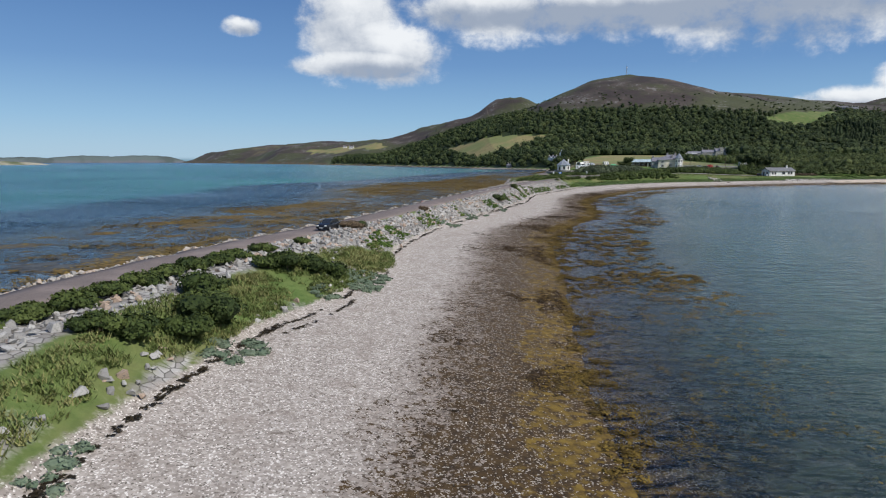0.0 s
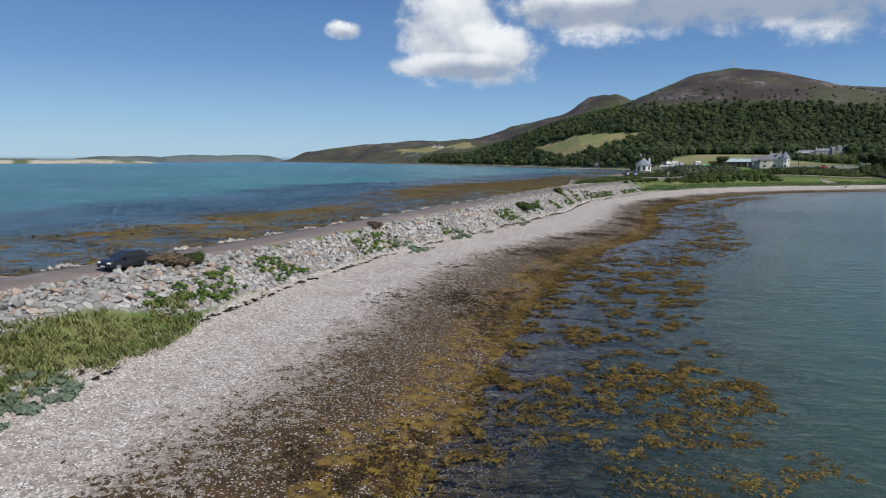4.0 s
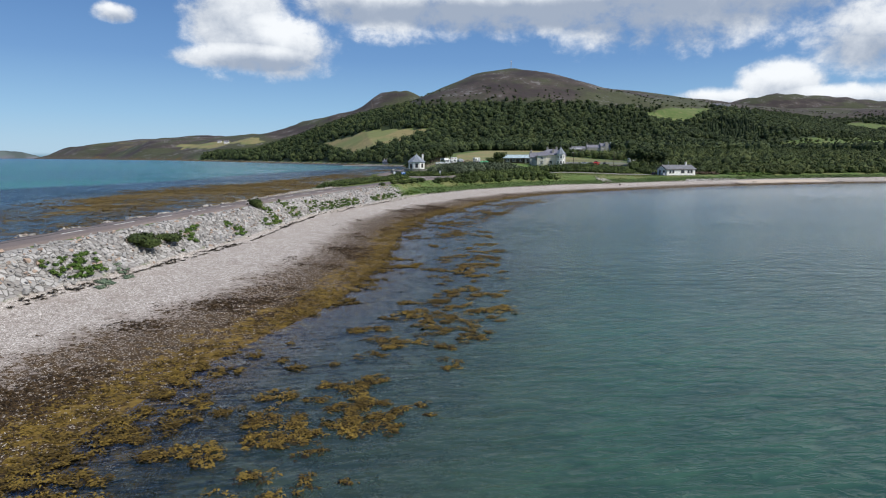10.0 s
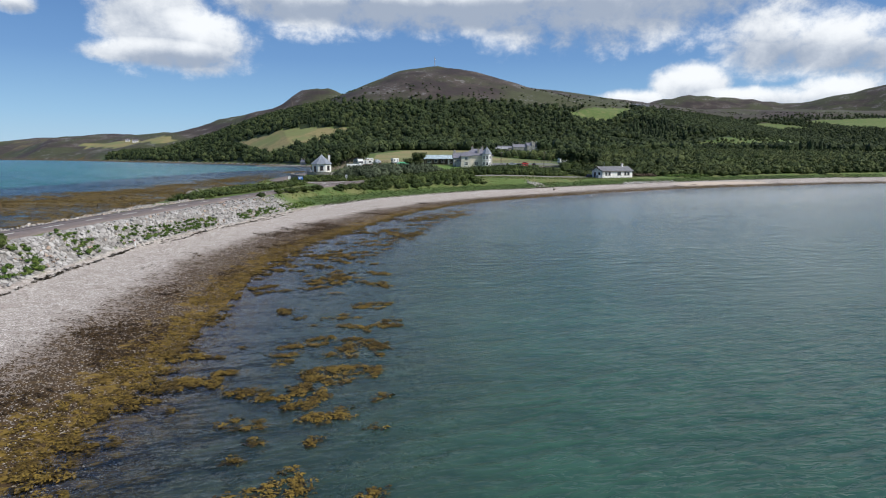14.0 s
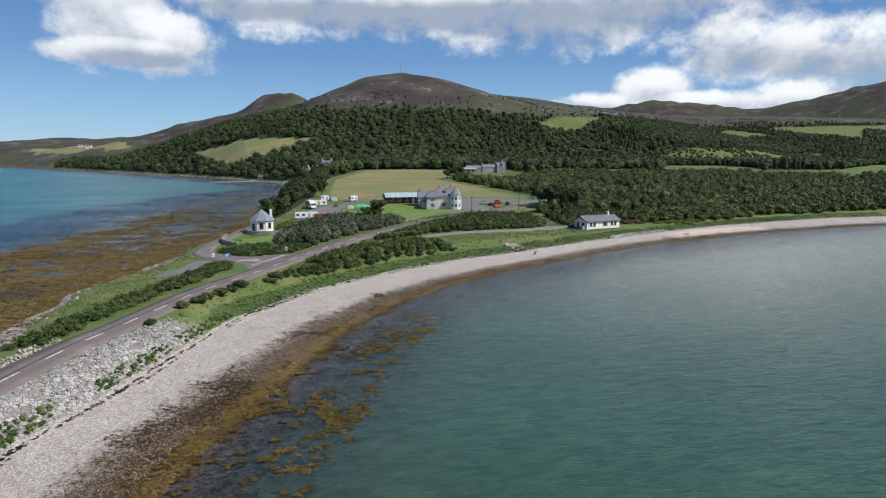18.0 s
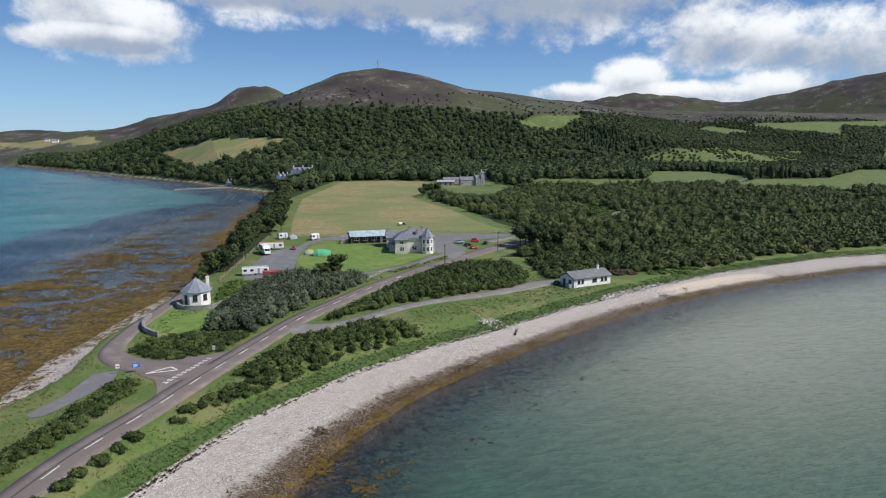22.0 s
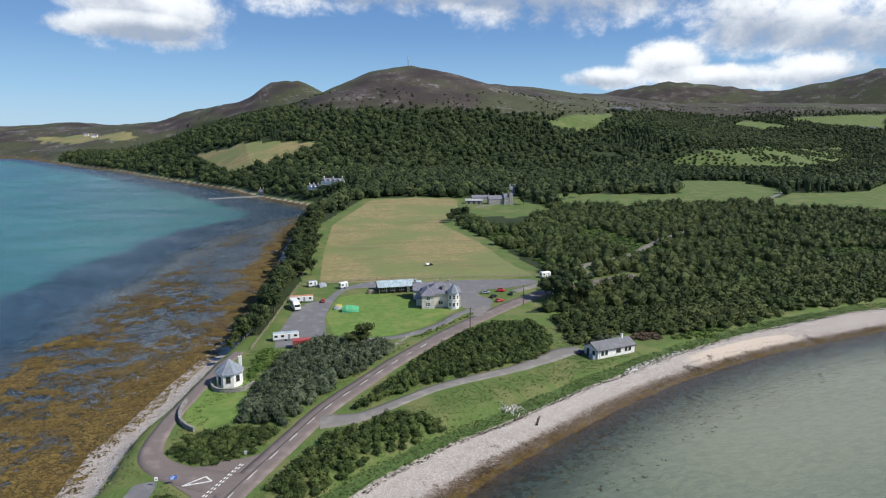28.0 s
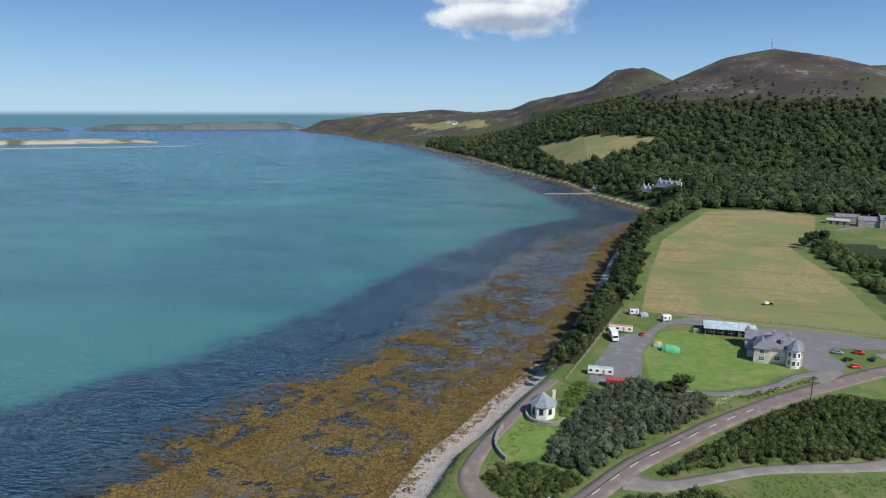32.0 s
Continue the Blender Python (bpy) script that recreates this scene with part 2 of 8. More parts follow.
def plain(px, py):
    """The level of the land behind the shores."""
    base = np.interp(py, [-100, 75, 130, 170, 210, 245, 262, 300, 335, 372, 450, 600, 800, 1200], [3.78, 3.78, 4.1, 4.1, 3.95, 4.2, 4.4, 5.3, 6.0, 7.6, 9.5, 15, 17, 18])
    low = step01(px - 0.55 * (py - 250), 82, 122) * step01(py, 240, 262) * (1 - step01(py, 320, 345))
    base = base - low * np.clip(base - 2.9, 0, 9) * 0.8
    return base


def height(px, py):
    px, py = np.asarray(px, float), np.asarray(py, float)
    e, w, se = shore(px, py)
    beach = beach_width(px, py)
    up = np.interp(py, [60, 120, 230, 260], [1.45, 1.35, 1.3, 1.6]) * np.clip(e / beach, 0, 1) ** 0.85 + np.clip(e - beach, 0, None) * np.interp(py, [205, 235], [0.66, 0.42])
    up = up + 0.12 * np.exp(-((e - beach + 1.0) / 1.2) ** 2)
    east = np.where(e > 0, up, np.maximum(e * 0.055, -1.0 + np.minimum(e, -18) * 0.012 + 0.2))
    wide = step01(py, 232, 262) * 3.4 + 1.5
    west = np.where(w > 0, 1.1 * np.clip(w / wide, 0, 1) + np.clip(w - wide, 0, None) * np.where(py > 700, 0.55, np.where(py > 232, 1.25, 0.75)),
                    np.maximum(w * 0.011, -0.45 + np.minimum(w, -40) * 0.02 + 0.8))
    h = hill(px, py)
    base = plain(px, py)
    land = base + np.clip(h - base * 0.7, 0, None) * np.where(py > 500, 1, step01(py, 430, 520))
    z = np.minimum(np.minimum(east, west), land)
    rough = step01(h, 6, 60)
    z = z + rough * np.minimum(np.clip(np.minimum(e, w) - 5, 0, 60) / 60, 1) * (7 * fbm(px, py, 220, 3) + 3.5 * fbm(px, py, 60, 9, 3))
    far = np.clip((py - 2200) / 400, 0, 1) * np.clip((-250 - px) / 200, 0, 1)
    z = z + far * np.where(z > 3, 1, 0) * 4 * fbm(px, py, 160, 5)
    return z

# ---- materials ----
def material(name):
    m = bpy.data.materials.new(name)
    m.use_nodes = True
    return m, Tree(m.node_tree)


def finish(g, col, rough=0.8, normal=None, metal=0.0, spec=0.4, **more):
    node = g.add("ShaderNodeBsdfPrincipled", {"Base Color": col, "Roughness": rough, "Metallic": metal, "Specular IOR Level": spec, **more})
    if normal is not None:
        g.put(node.inputs["Normal"], normal)
    g.l.new(node.outputs[0], g.add("ShaderNodeOutputMaterial").inputs[0])
    return node


def place(g):
    return g.vec("DIVIDE", g.add("ShaderNodeNewGeometry").outputs["Position"], (SCALE, SCALE, SCALE))


def local(g):
    return g.add("ShaderNodeTexCoord").outputs["Object"]


def plain_mat(name, col, rough=0.7, var=0.18, scale=3.0, metal=0.0, bump=0.15, spec=0.4):
    """Paint, plaster, metal: one colour with grain and stains at two scales."""
    m, g = material(name)
    p = local(g)
    big, fine = g.noise(p, scale, 4.0), g.noise(p, scale * 11, 3.0)
    dark = tuple(c * (1 - var * 1.6) for c in col)
    lite = tuple(min(c * (1 + var * 0.6), 0.95) for c in col)
    c = g.mix(g.span(big, 0.3, 0.7), dark, lite)
    c = g.mix(g.math("MULTIPLY", fine, var), c, tuple(v * 0.7 for v in col))
    finish(g, c, g.math("ADD", rough - 0.08, g.math("MULTIPLY", big, 0.16)), g.bump(fine, bump, 0.02), metal, spec)
    return m


def ground_mat():
    m, g = material("ground")
    p = place(g)
    n60, n8, n2 = g.noise(p, 0.02, 5.0), g.noise(p, 0.13, 5.0), g.noise(p, 0.55, 5.0)
    n05, fine = g.noise(p, 2.1, 5.0, 0.62), g.noise(p, 9.0, 4.0, 0.65)
    a, b = g.split(g.attr("cover_a")), g.split(g.attr("cover_b"))
    shingle, weed, rock = a
    dry, heath, wood = b
    lawn = g.attr("lawn", "Fac")
    sand = g.attr("sand", "Fac")

    def edge(mask, noise, amount=0.5, soft=0.12):
        v = g.math("ADD", mask, g.math("MULTIPLY", g.math("SUBTRACT", noise, 0.5), amount))
        return g.span(v, 0.5 - soft, 0.5 + soft)

    # rough grass
    grass = g.mix(g.span(n05, 0.3, 0.72), (0.066, 0.114, 0.025), (0.128, 0.178, 0.049))
    grass = g.mix(g.span(n8, 0.42, 0.68), grass, (0.17, 0.175, 0.066))
    grass = g.mix(g.math("MULTIPLY", fine, 0.35), grass, (0.05, 0.075, 0.02))
    mown = g.mix(g.span(n2, 0.3, 0.7), (0.100, 0.170, 0.032), (0.145, 0.215, 0.052))
    mown = g.mix(g.span(n8, 0.5, 0.75), mown, (0.20, 0.22, 0.07))
    col = g.mix(edge(lawn, n05, 0.3), grass, mown)
    turf = g.mix(g.span(n05, 0.3, 0.7), (0.036, 0.066, 0.017), (0.078, 0.118, 0.032))
    col = g.mix(edge(g.attr("turf", "Fac"), n05, 0.4), col, turf)
    hay = g.mix(g.span(n2, 0.32, 0.7), (0.22, 0.180, 0.080), (0.32, 0.262, 0.122))
    hay = g.mix(g.span(fine, 0.35, 0.7, 0.0, 0.45), hay, (0.17, 0.15, 0.07))
    hay = g.mix(g.span(n8, 0.45, 0.68, 0.0, 0.55), hay, (0.16, 0.17, 0.06))
    hay = g.mix(g.span(n60, 0.44, 0.58, 0.0, 0.85), hay, (0.155, 0.185, 0.066))
    streak = g.noise(g.vec("MULTIPLY", p, (0.22, 1.0, 1.0)), 0.14, 4.0, 0.6)
    hay = g.mix(g.span(streak, 0.52, 0.66, 0.0, 0.55), hay, (0.15, 0.135, 0.060))
    col = g.mix(edge(dry, n8, 0.5), col, hay)
    n200 = g.noise(g.vec("MULTIPLY", p, (1.0, 0.6, 2.4)), 0.006, 5.0, 0.6)
    moor = g.mix(g.span(n60, 0.35, 0.65), (0.043, 0.032, 0.030), (0.078, 0.062, 0.050))
    moor = g.mix(g.span(n200, 0.44, 0.58), moor, g.mix(g.span(n8, 0.35, 0.65), (0.046, 0.052, 0.024), (0.084, 0.088, 0.040)))
    moor = g.mix(g.span(n8, 0.50, 0.62, 0.0, 0.7), moor, (0.030, 0.031, 0.018))
    crag = g.math("ADD", n60, g.math("ADD", g.math("MULTIPLY", g.math("SUBTRACT", n8, 0.5), 0.9), g.math("MULTIPLY", g.math("SUBTRACT", n2, 0.5), 0.4)))
    moor = g.mix(g.span(crag, 0.64, 0.70), moor, (0.16, 0.148, 0.138))
    col = g.mix(edge(heath, n60, 1.1, 0.2), col, moor)
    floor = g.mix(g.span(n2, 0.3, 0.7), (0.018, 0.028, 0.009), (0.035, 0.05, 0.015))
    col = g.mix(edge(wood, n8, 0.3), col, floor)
    # stones under the road bank
    cell = g.cells(p, 1.9, out="Color")
    gap = g.cells(p, 1.9, "DISTANCE_TO_EDGE")
    stones = g.mix(g.split(cell)[0], (0.20, 0.185, 0.17), (0.47, 0.455, 0.43))
    stones = g.mix(g.span(gap, 0.0, 0.09, 1.0, 0.0), stones, (0.055, 0.05, 0.045))
    stones = g.mix(g.math("MULTIPLY", fine, 0.4), stones, (0.24, 0.22, 0.19))
    col = g.mix(edge(rock, n05, 0.35), col, stones)
    # shingle with shells, darker and wetter towards the water
    peb = g.split(g.cells(p, 7.0, out="Color"))[0]
    peb2 = g.split(g.cells(p, 17.0, out="Color"))[1]
    light = g.mix(peb, (0.25, 0.215, 0.183), (0.44, 0.392, 0.345))
    light = g.mix(g.span(peb2, 0.84, 0.93), light, (0.70, 0.655, 0.60))
    light = g.mix(g.span(n05, 0.56, 0.74), light, (0.17, 0.14, 0.115))
    light = g.mix(g.span(peb2, 0.12, 0.02), light, (0.12, 0.10, 0.08))
    light = g.mix(g.math("MULTIPLY", g.span(n2, 0.5, 0.7), 0.45), light, (0.25, 0.205, 0.17))
    pale = g.mix(g.span(n05, 0.3, 0.7), (0.47, 0.385, 0.30), (0.56, 0.47, 0.37))
    light = g.mix(edge(sand, n2, 0.5), light, pale)
    damp = g.math("MULTIPLY", g.span(g.math("ADD", weed, g.math("MULTIPLY", g.math("SUBTRACT", n2, 0.5), 0.3)), 0.04, 0.50), 0.82)
    light = g.mix(damp, light, g.mix(peb, (0.085, 0.064, 0.049), (0.255, 0.205, 0.165)))
    col = g.mix(edge(shingle, n05, 0.5), col, light)
    # scraps of weed between the pebbles, thicker and then closed towards the water
    warp = g.vec("ADD", p, g.vec("MULTIPLY", g.add("ShaderNodeTexNoise", {"Vector": p, "Scale": 3.0, "Detail": 3.0}).outputs["Color"], (0.5, 0.5, 0.5)))
    scrap = g.split(g.cells(warp, 3.6, out="Color"))[0]
    crumb = g.split(g.cells(warp, 9.5, out="Color"))[1]
    wrack = g.mix(g.span(n05, 0.35, 0.66), (0.020, 0.013, 0.008), (0.068, 0.040, 0.014))
    wrack = g.mix(g.math("MULTIPLY", crumb, 0.55), wrack, (0.088, 0.054, 0.020))
    gold = g.span(g.math("ADD", weed, g.math("ADD", g.math("MULTIPLY", g.math("SUBTRACT", n2, 0.5), 0.9), g.math("ADD", g.math("MULTIPLY", g.math("SUBTRACT", n05, 0.5), 0.7), g.math("MULTIPLY", g.math("SUBTRACT", scrap, 0.5), 0.3)))), 0.90, 1.10)
    wrack = g.mix(g.math("MULTIPLY", gold, 0.75), wrack, g.mix(g.span(n05, 0.3, 0.7), (0.082, 0.050, 0.011), (0.225, 0.148, 0.024)))
    wrack = g.mix(g.math("MULTIPLY", g.span(peb2, 0.86, 0.92), g.math("SUBTRACT", 1.0, gold)), wrack, (0.36, 0.32, 0.275))
    close = g.math("ADD", g.math("MULTIPLY", weed, 1.25), g.math("ADD", g.math("MULTIPLY", g.math("SUBTRACT", n2, 0.5), 0.9), g.math("MULTIPLY", g.math("SUBTRACT", n05, 0.5), 0.6)))
    chance = g.math("SUBTRACT", close, g.math("ADD", 0.06, g.math("ADD", g.math("MULTIPLY", scrap, 0.50), g.math("MULTIPLY", crumb, 0.42))))
    col = g.mix(g.math("MULTIPLY", g.span(chance, -0.03, 0.05), g.span(weed, 0.01, 0.06)), col, wrack)
    # the sea bed
    bed = g.attr("bed", "Fac")
    mud = g.mix(g.span(n2, 0.35, 0.68), (0.085, 0.088, 0.066), (0.145, 0.145, 0.112))
    kelp = g.mix(g.span(n05, 0.4, 0.65), (0.022, 0.017, 0.008), (0.085, 0.055, 0.015))
    mud = g.mix(g.span(g.math("ADD", n2, g.math("MULTIPLY", g.math("SUBTRACT", weed, 0.62), 0.55)), 0.55, 0.62), mud, kelp)
    # western flats: mats of golden weed with grey pools between
    flats = g.attr("flats", "Fac")
    tuft = g.cells(p, 0.62, "DISTANCE_TO_EDGE")
    mat1 = g.mix(g.span(n05, 0.34, 0.66), (0.078, 0.052, 0.014), (0.225, 0.155, 0.040))
    mat1 = g.mix(g.span(n8, 0.45, 0.65), mat1, (0.150, 0.095, 0.024))
    mat1 = g.mix(g.span(g.math("ADD", tuft, g.math("MULTIPLY", g.math("SUBTRACT", n05, 0.5), 0.5)), 0.02, 0.16, 0.7, 0.0), mat1, (0.032, 0.026, 0.014))
    pool = g.mix(g.span(n2, 0.4, 0.6), (0.080, 0.088, 0.092), (0.040, 0.046, 0.050))
    holes = g.math("ADD", g.math("MULTIPLY", n2, 0.45), g.math("ADD", g.math("MULTIPLY", n05, 0.40), g.math("MULTIPLY", n8, 0.30)))
    lush = g.attr("lush", "Fac")
    mat1 = g.mix(g.span(g.math("ADD", holes, g.math("MULTIPLY", g.math("SUBTRACT", lush, 0.5), 0.42)), 0.545, 0.60), pool, mat1)
    mud = g.mix(g.span(flats, 0.05, 0.25), mud, mat1)
    col = g.mix(g.math("MAXIMUM", bed, g.span(flats, 0.3, 0.5)), col, mud)
    tall = g.math("ADD", g.math("MULTIPLY", g.math("MULTIPLY", gap, rock), 2.0), g.math("ADD", g.math("MULTIPLY", n05, 0.5), g.math("MULTIPLY", fine, 0.25)))
    finish(g, col, 0.85, g.bump(tall, 0.7, 0.12), spec=0.25)
    return m


def water_mat():
    m, g = material("water")
    p = place(g)
    depth = g.attr("depth", "Fac")
    west = g.attr("west", "Fac")
    big = g.noise(g.vec("MULTIPLY", p, (0.55, 1.0, 1.0)), 0.006, 4.0, 0.5, 0.6)
    mid = g.noise(p, 0.03, 4.0)
    bay = g.mix(g.span(depth, 0.5, 1.5), (0.050, 0.080, 0.056), (0.020, 0.070, 0.042))
    bay = g.mix(g.span(mid, 0.45, 0.7, 0.0, 0.8), bay, (0.034, 0.092, 0.056))
    silt = g.attr("silt", "Fac")
    bay = g.mix(silt, bay, (0.222, 0.230, 0.156))
    sea = g.mix(g.span(big, 0.40, 0.66), (0.020, 0.112, 0.120), (0.038, 0.170, 0.154))
    sea = g.mix(g.span(g.math("ADD", depth, g.math("MULTIPLY", mid, 1.2)), 1.9, 3.4, 1.0, 0.0), sea, g.mix(g.span(g.noise(p, 0.22, 5.0, 0.65), 0.48, 0.62), (0.005, 0.020, 0.040), (0.013, 0.048, 0.064)))
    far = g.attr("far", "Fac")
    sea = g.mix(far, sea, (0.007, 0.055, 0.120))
    bar = g.attr("bar", "Fac")
    sea = g.mix(g.span(g.math("ADD", bar, g.math("MULTIPLY", mid, 0.3)), 0.55, 0.75), sea, (0.42, 0.38, 0.30))
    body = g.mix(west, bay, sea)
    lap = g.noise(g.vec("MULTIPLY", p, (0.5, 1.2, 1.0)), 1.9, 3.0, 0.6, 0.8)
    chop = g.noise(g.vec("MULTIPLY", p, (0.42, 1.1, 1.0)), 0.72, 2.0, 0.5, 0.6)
    swell = g.noise(g.vec("MULTIPLY", p, (0.35, 1.0, 1.0)), 0.16, 3.0)
    gust = g.span(g.noise(g.vec("MULTIPLY", p, (0.5, 1.0, 1.0)), 0.035, 3.0), 0.35, 0.65, 0.65, 1.15)
    h = g.math("MULTIPLY", gust, g.math("ADD", g.math("MULTIPLY", lap, 0.42), g.math("ADD", g.math("MULTIPLY", chop, 0.85), g.math("MULTIPLY", swell, 0.5))))
    # light and dark sides of the ripples, put into the body colour
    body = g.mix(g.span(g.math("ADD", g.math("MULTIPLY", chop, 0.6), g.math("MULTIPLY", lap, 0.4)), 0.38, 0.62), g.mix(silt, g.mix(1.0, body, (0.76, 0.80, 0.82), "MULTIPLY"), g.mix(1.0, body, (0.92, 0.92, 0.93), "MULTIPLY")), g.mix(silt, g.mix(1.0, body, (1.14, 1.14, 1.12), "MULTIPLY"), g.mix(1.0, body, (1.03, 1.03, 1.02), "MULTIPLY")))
    nrm = g.add("ShaderNodeBump", {"Height": h, "Strength": g.math("ADD", 0.42, g.math("MULTIPLY", g.math("MULTIPLY", west, g.span(depth, 0.3, 1.2)), 0.50)), "Distance": 1.0}).outputs[0]
    clear = g.add("ShaderNodeBsdfTransparent", {0: g.mix(g.span(depth, 0.0, 0.45), (0.97, 0.98, 0.97), (0.70, 0.79, 0.73))})
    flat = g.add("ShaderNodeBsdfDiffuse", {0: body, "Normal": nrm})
    thick = g.span(depth, 0.0, 1.15, 0.0, 0.97)
    mix = g.add("ShaderNodeMixShader", {0: thick, 1: clear.outputs[0], 2: flat.outputs[0]})
    gloss = g.add("ShaderNodeBsdfGlossy", {0: (1, 1, 1), "Roughness": 0.20, "Normal": nrm})
    calm = g.add("ShaderNodeBump", {"Height": h, "Strength": g.math("ADD", 0.28, g.math("MULTIPLY", west, 0.9)), "Distance": 1.0}).outputs[0]
    fres = g.add("ShaderNodeFresnel", {"IOR": g.math("SUBTRACT", 1.40, g.math("MULTIPLY", west, 0.09)), "Normal": calm}).outputs[0]
    top = g.add("ShaderNodeMixShader", {0: g.math("MULTIPLY", fres, 1.0), 1: mix.outputs[0], 2: gloss.outputs[0]})
    g.l.new(top.outputs[0], g.add("ShaderNodeOutputMaterial").inputs[0])
    return m


def tarmac_mat(name, col):
    m, g = material(name)
    p = place(g)
    grit, blot, streak = g.noise(p, 14.0, 4.0, 0.7), g.noise(p, 0.35, 4.0), g.noise(p, 1.4, 4.0)
    c = g.mix(g.span(grit, 0.35, 0.7), tuple(v * 0.75 for v in col), tuple(v * 1.2 for v in col))
    c = g.mix(g.span(blot, 0.5, 0.7), c, tuple(v * 1.25 for v in col))
    c = g.mix(g.math("MULTIPLY", g.span(streak, 0.55, 0.7), 0.4), c, tuple(v * 0.62 for v in col))
    finish(g, c, 0.85, g.bump(grit, 0.4, 0.02), spec=0.3)
    return m


def leaf_mat(name, dark, lite, tip=None, size=0.6):
    """Foliage: each clump of its own tone, light and dark sides of leaves."""
    m, g = material(name)
    p = place(g)
    isle = g.add("ShaderNodeNewGeometry").outputs["Random Per Island"]
    big, fine = g.noise(p, size * 0.12, 4.0), g.noise(p, size * 3.0, 4.0, 0.7)
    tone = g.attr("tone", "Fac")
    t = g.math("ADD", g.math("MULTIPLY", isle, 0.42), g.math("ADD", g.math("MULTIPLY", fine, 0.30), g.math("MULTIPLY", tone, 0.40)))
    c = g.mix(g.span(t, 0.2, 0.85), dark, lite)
    wide = g.noise(p, size * 0.028, 4.0, 0.6)
    c = g.mix(g.span(wide, 0.38, 0.62, 0.42, 0.0), c, tuple(0.5 * (a + b) * 0.62 for a, b in zip(dark, lite)))
    if tip:
        c = g.mix(g.span(g.math("ADD", big, g.math("MULTIPLY", tone, 0.35)), 0.62, 0.88), c, tip)
    node = finish(g, c, 0.75, g.bump(fine, 0.6, 0.15), spec=0.2)
    return m


GROUND, WATER = ground_mat(), water_mat()
TARMAC = tarmac_mat("road tarmac", (0.180, 0.146, 0.130))
TARMAC_GREY = tarmac_mat("car park tarmac", (0.165, 0.160, 0.160))
TRACK = tarmac_mat("gravel track", (0.20, 0.185, 0.165))
LINE = plain_mat("worn road paint", (0.72, 0.71, 0.66), 0.8, 0.25, 2.0)
WHITE = plain_mat("white render", (0.78, 0.765, 0.72), 0.85, 0.10, 1.2)
CREAM = plain_mat("cream render", (0.62, 0.575, 0.49), 0.85, 0.14, 1.0)
SLATE = plain_mat("grey slate", (0.155, 0.155, 0.175), 0.6, 0.25, 1.8)

# ---- ground, water, roads ----
FIELD = [(86, 381), (94, 431), (108, 502), (150, 598), (184, 600), (209, 586), (196, 545), (168, 492), (170, 440), (166, 395), (166, 370), (145, 368), (113, 375)]
LAWN = [(83, 342), (90, 361), (104, 365), (112, 352), (116, 341), (124, 338), (110, 325), (99, 319.5), (90, 319.5), (83, 325)]
HILL_FIELD = [(1, 1135), (55, 1070), (166, 982), (140, 965), (98, 935), (58, 950)]
PASTURES = [
    [(295, 598), (269, 537), (364, 523), (424, 530), (484, 587), (462, 616), (400, 575), (346, 580)],
    [(437, 527), (483, 557), (560, 552), (730, 649), (806, 625), (569, 473), (481, 474), (407, 497)],
    [(391, 565), (438, 529), (492, 578), (519, 657), (453, 678)],
    [(502, 1033), (553, 1067), (683, 1129), (587, 1023), (497, 1005)],
    [(628, 899), (746, 927), (960, 1040), (1240, 1180), (1180, 1090), (988, 938), (800, 820), (715, 782), (600, 815)],
    [(1055, 1315), (1257, 1455), (1303, 1361), (1187, 1340)],
    [(1378, 1455), (1557, 1453), (1690, 1434), (1520, 1297), (1400, 1350)],
    [(978, 808), (1250, 1000), (1532, 1194), (1836, 1288), (942, 690), (860, 640), (800, 660)],
    [(1585, 1460), (1830, 1467), (2291, 1480), (2013, 1330), (1735, 1390)],
    [(-483, 2223), (-317, 2168), (-157, 1860), (-214, 1850), (-400, 2100)],
    [(213, 503), (217, 549), (258, 548), (247, 510)],
]


def grid_lines(lo, hi, a, b, fine, grow):
    mid = np.arange(a, b + fine, fine)
    out, step, v = [], fine, mid[-1]
    while v < hi:
        step *= grow
        v += step
        out.append(v)
    left, step, v = [], fine, mid[0]
    while v > lo:
        step *= grow
        v -= step
        left.append(v)
    return np.r_[left[::-1], mid, out]


def sheet(name, xs, ys, zs, mat, smooth=True):
    nx, ny = len(xs), len(ys)
    px, py = np.meshgrid(xs, ys)
    co = np.stack([px, py, zs], -1).reshape(-1, 3)
    k = np.arange(nx * ny).reshape(ny, nx)
    quads = np.stack([k[:-1, :-1], k[:-1, 1:], k[1:, 1:], k[1:, :-1]], -1).reshape(-1, 4)
    return mesh_from(name, co, quads, mat, smooth), px, py


def mesh_from(name, co, faces, mat, smooth=False):
    """A mesh object from arrays: faces all of one size."""
    me = bpy.data.meshes.new(name)
    faces = np.asarray(faces, np.int32)
    n, size = faces.shape
    me.vertices.add(len(co))
    me.vertices.foreach_set("co", np.asarray(co, np.float32).ravel())
    me.loops.add(n * size)
    me.loops.foreach_set("vertex_index", faces.ravel())
    me.polygons.add(n)
    me.polygons.foreach_set("loop_start", np.arange(0, n * size, size, dtype=np.int32))
    me.polygons.foreach_set("use_smooth", np.full(n, smooth))
    me.update(calc_edges=True)
    if mat:
        me.materials.append(mat)
    return new(name, me)


def give(ob, name, values, kind="FLOAT"):
    at = ob.data.attributes.new(name, kind, "POINT")
    if kind == "FLOAT":
        at.data.foreach_set("value", np.asarray(values, np.float32).ravel())
    else:
        at.data.foreach_set("color", np.asarray(values, np.float32).ravel())


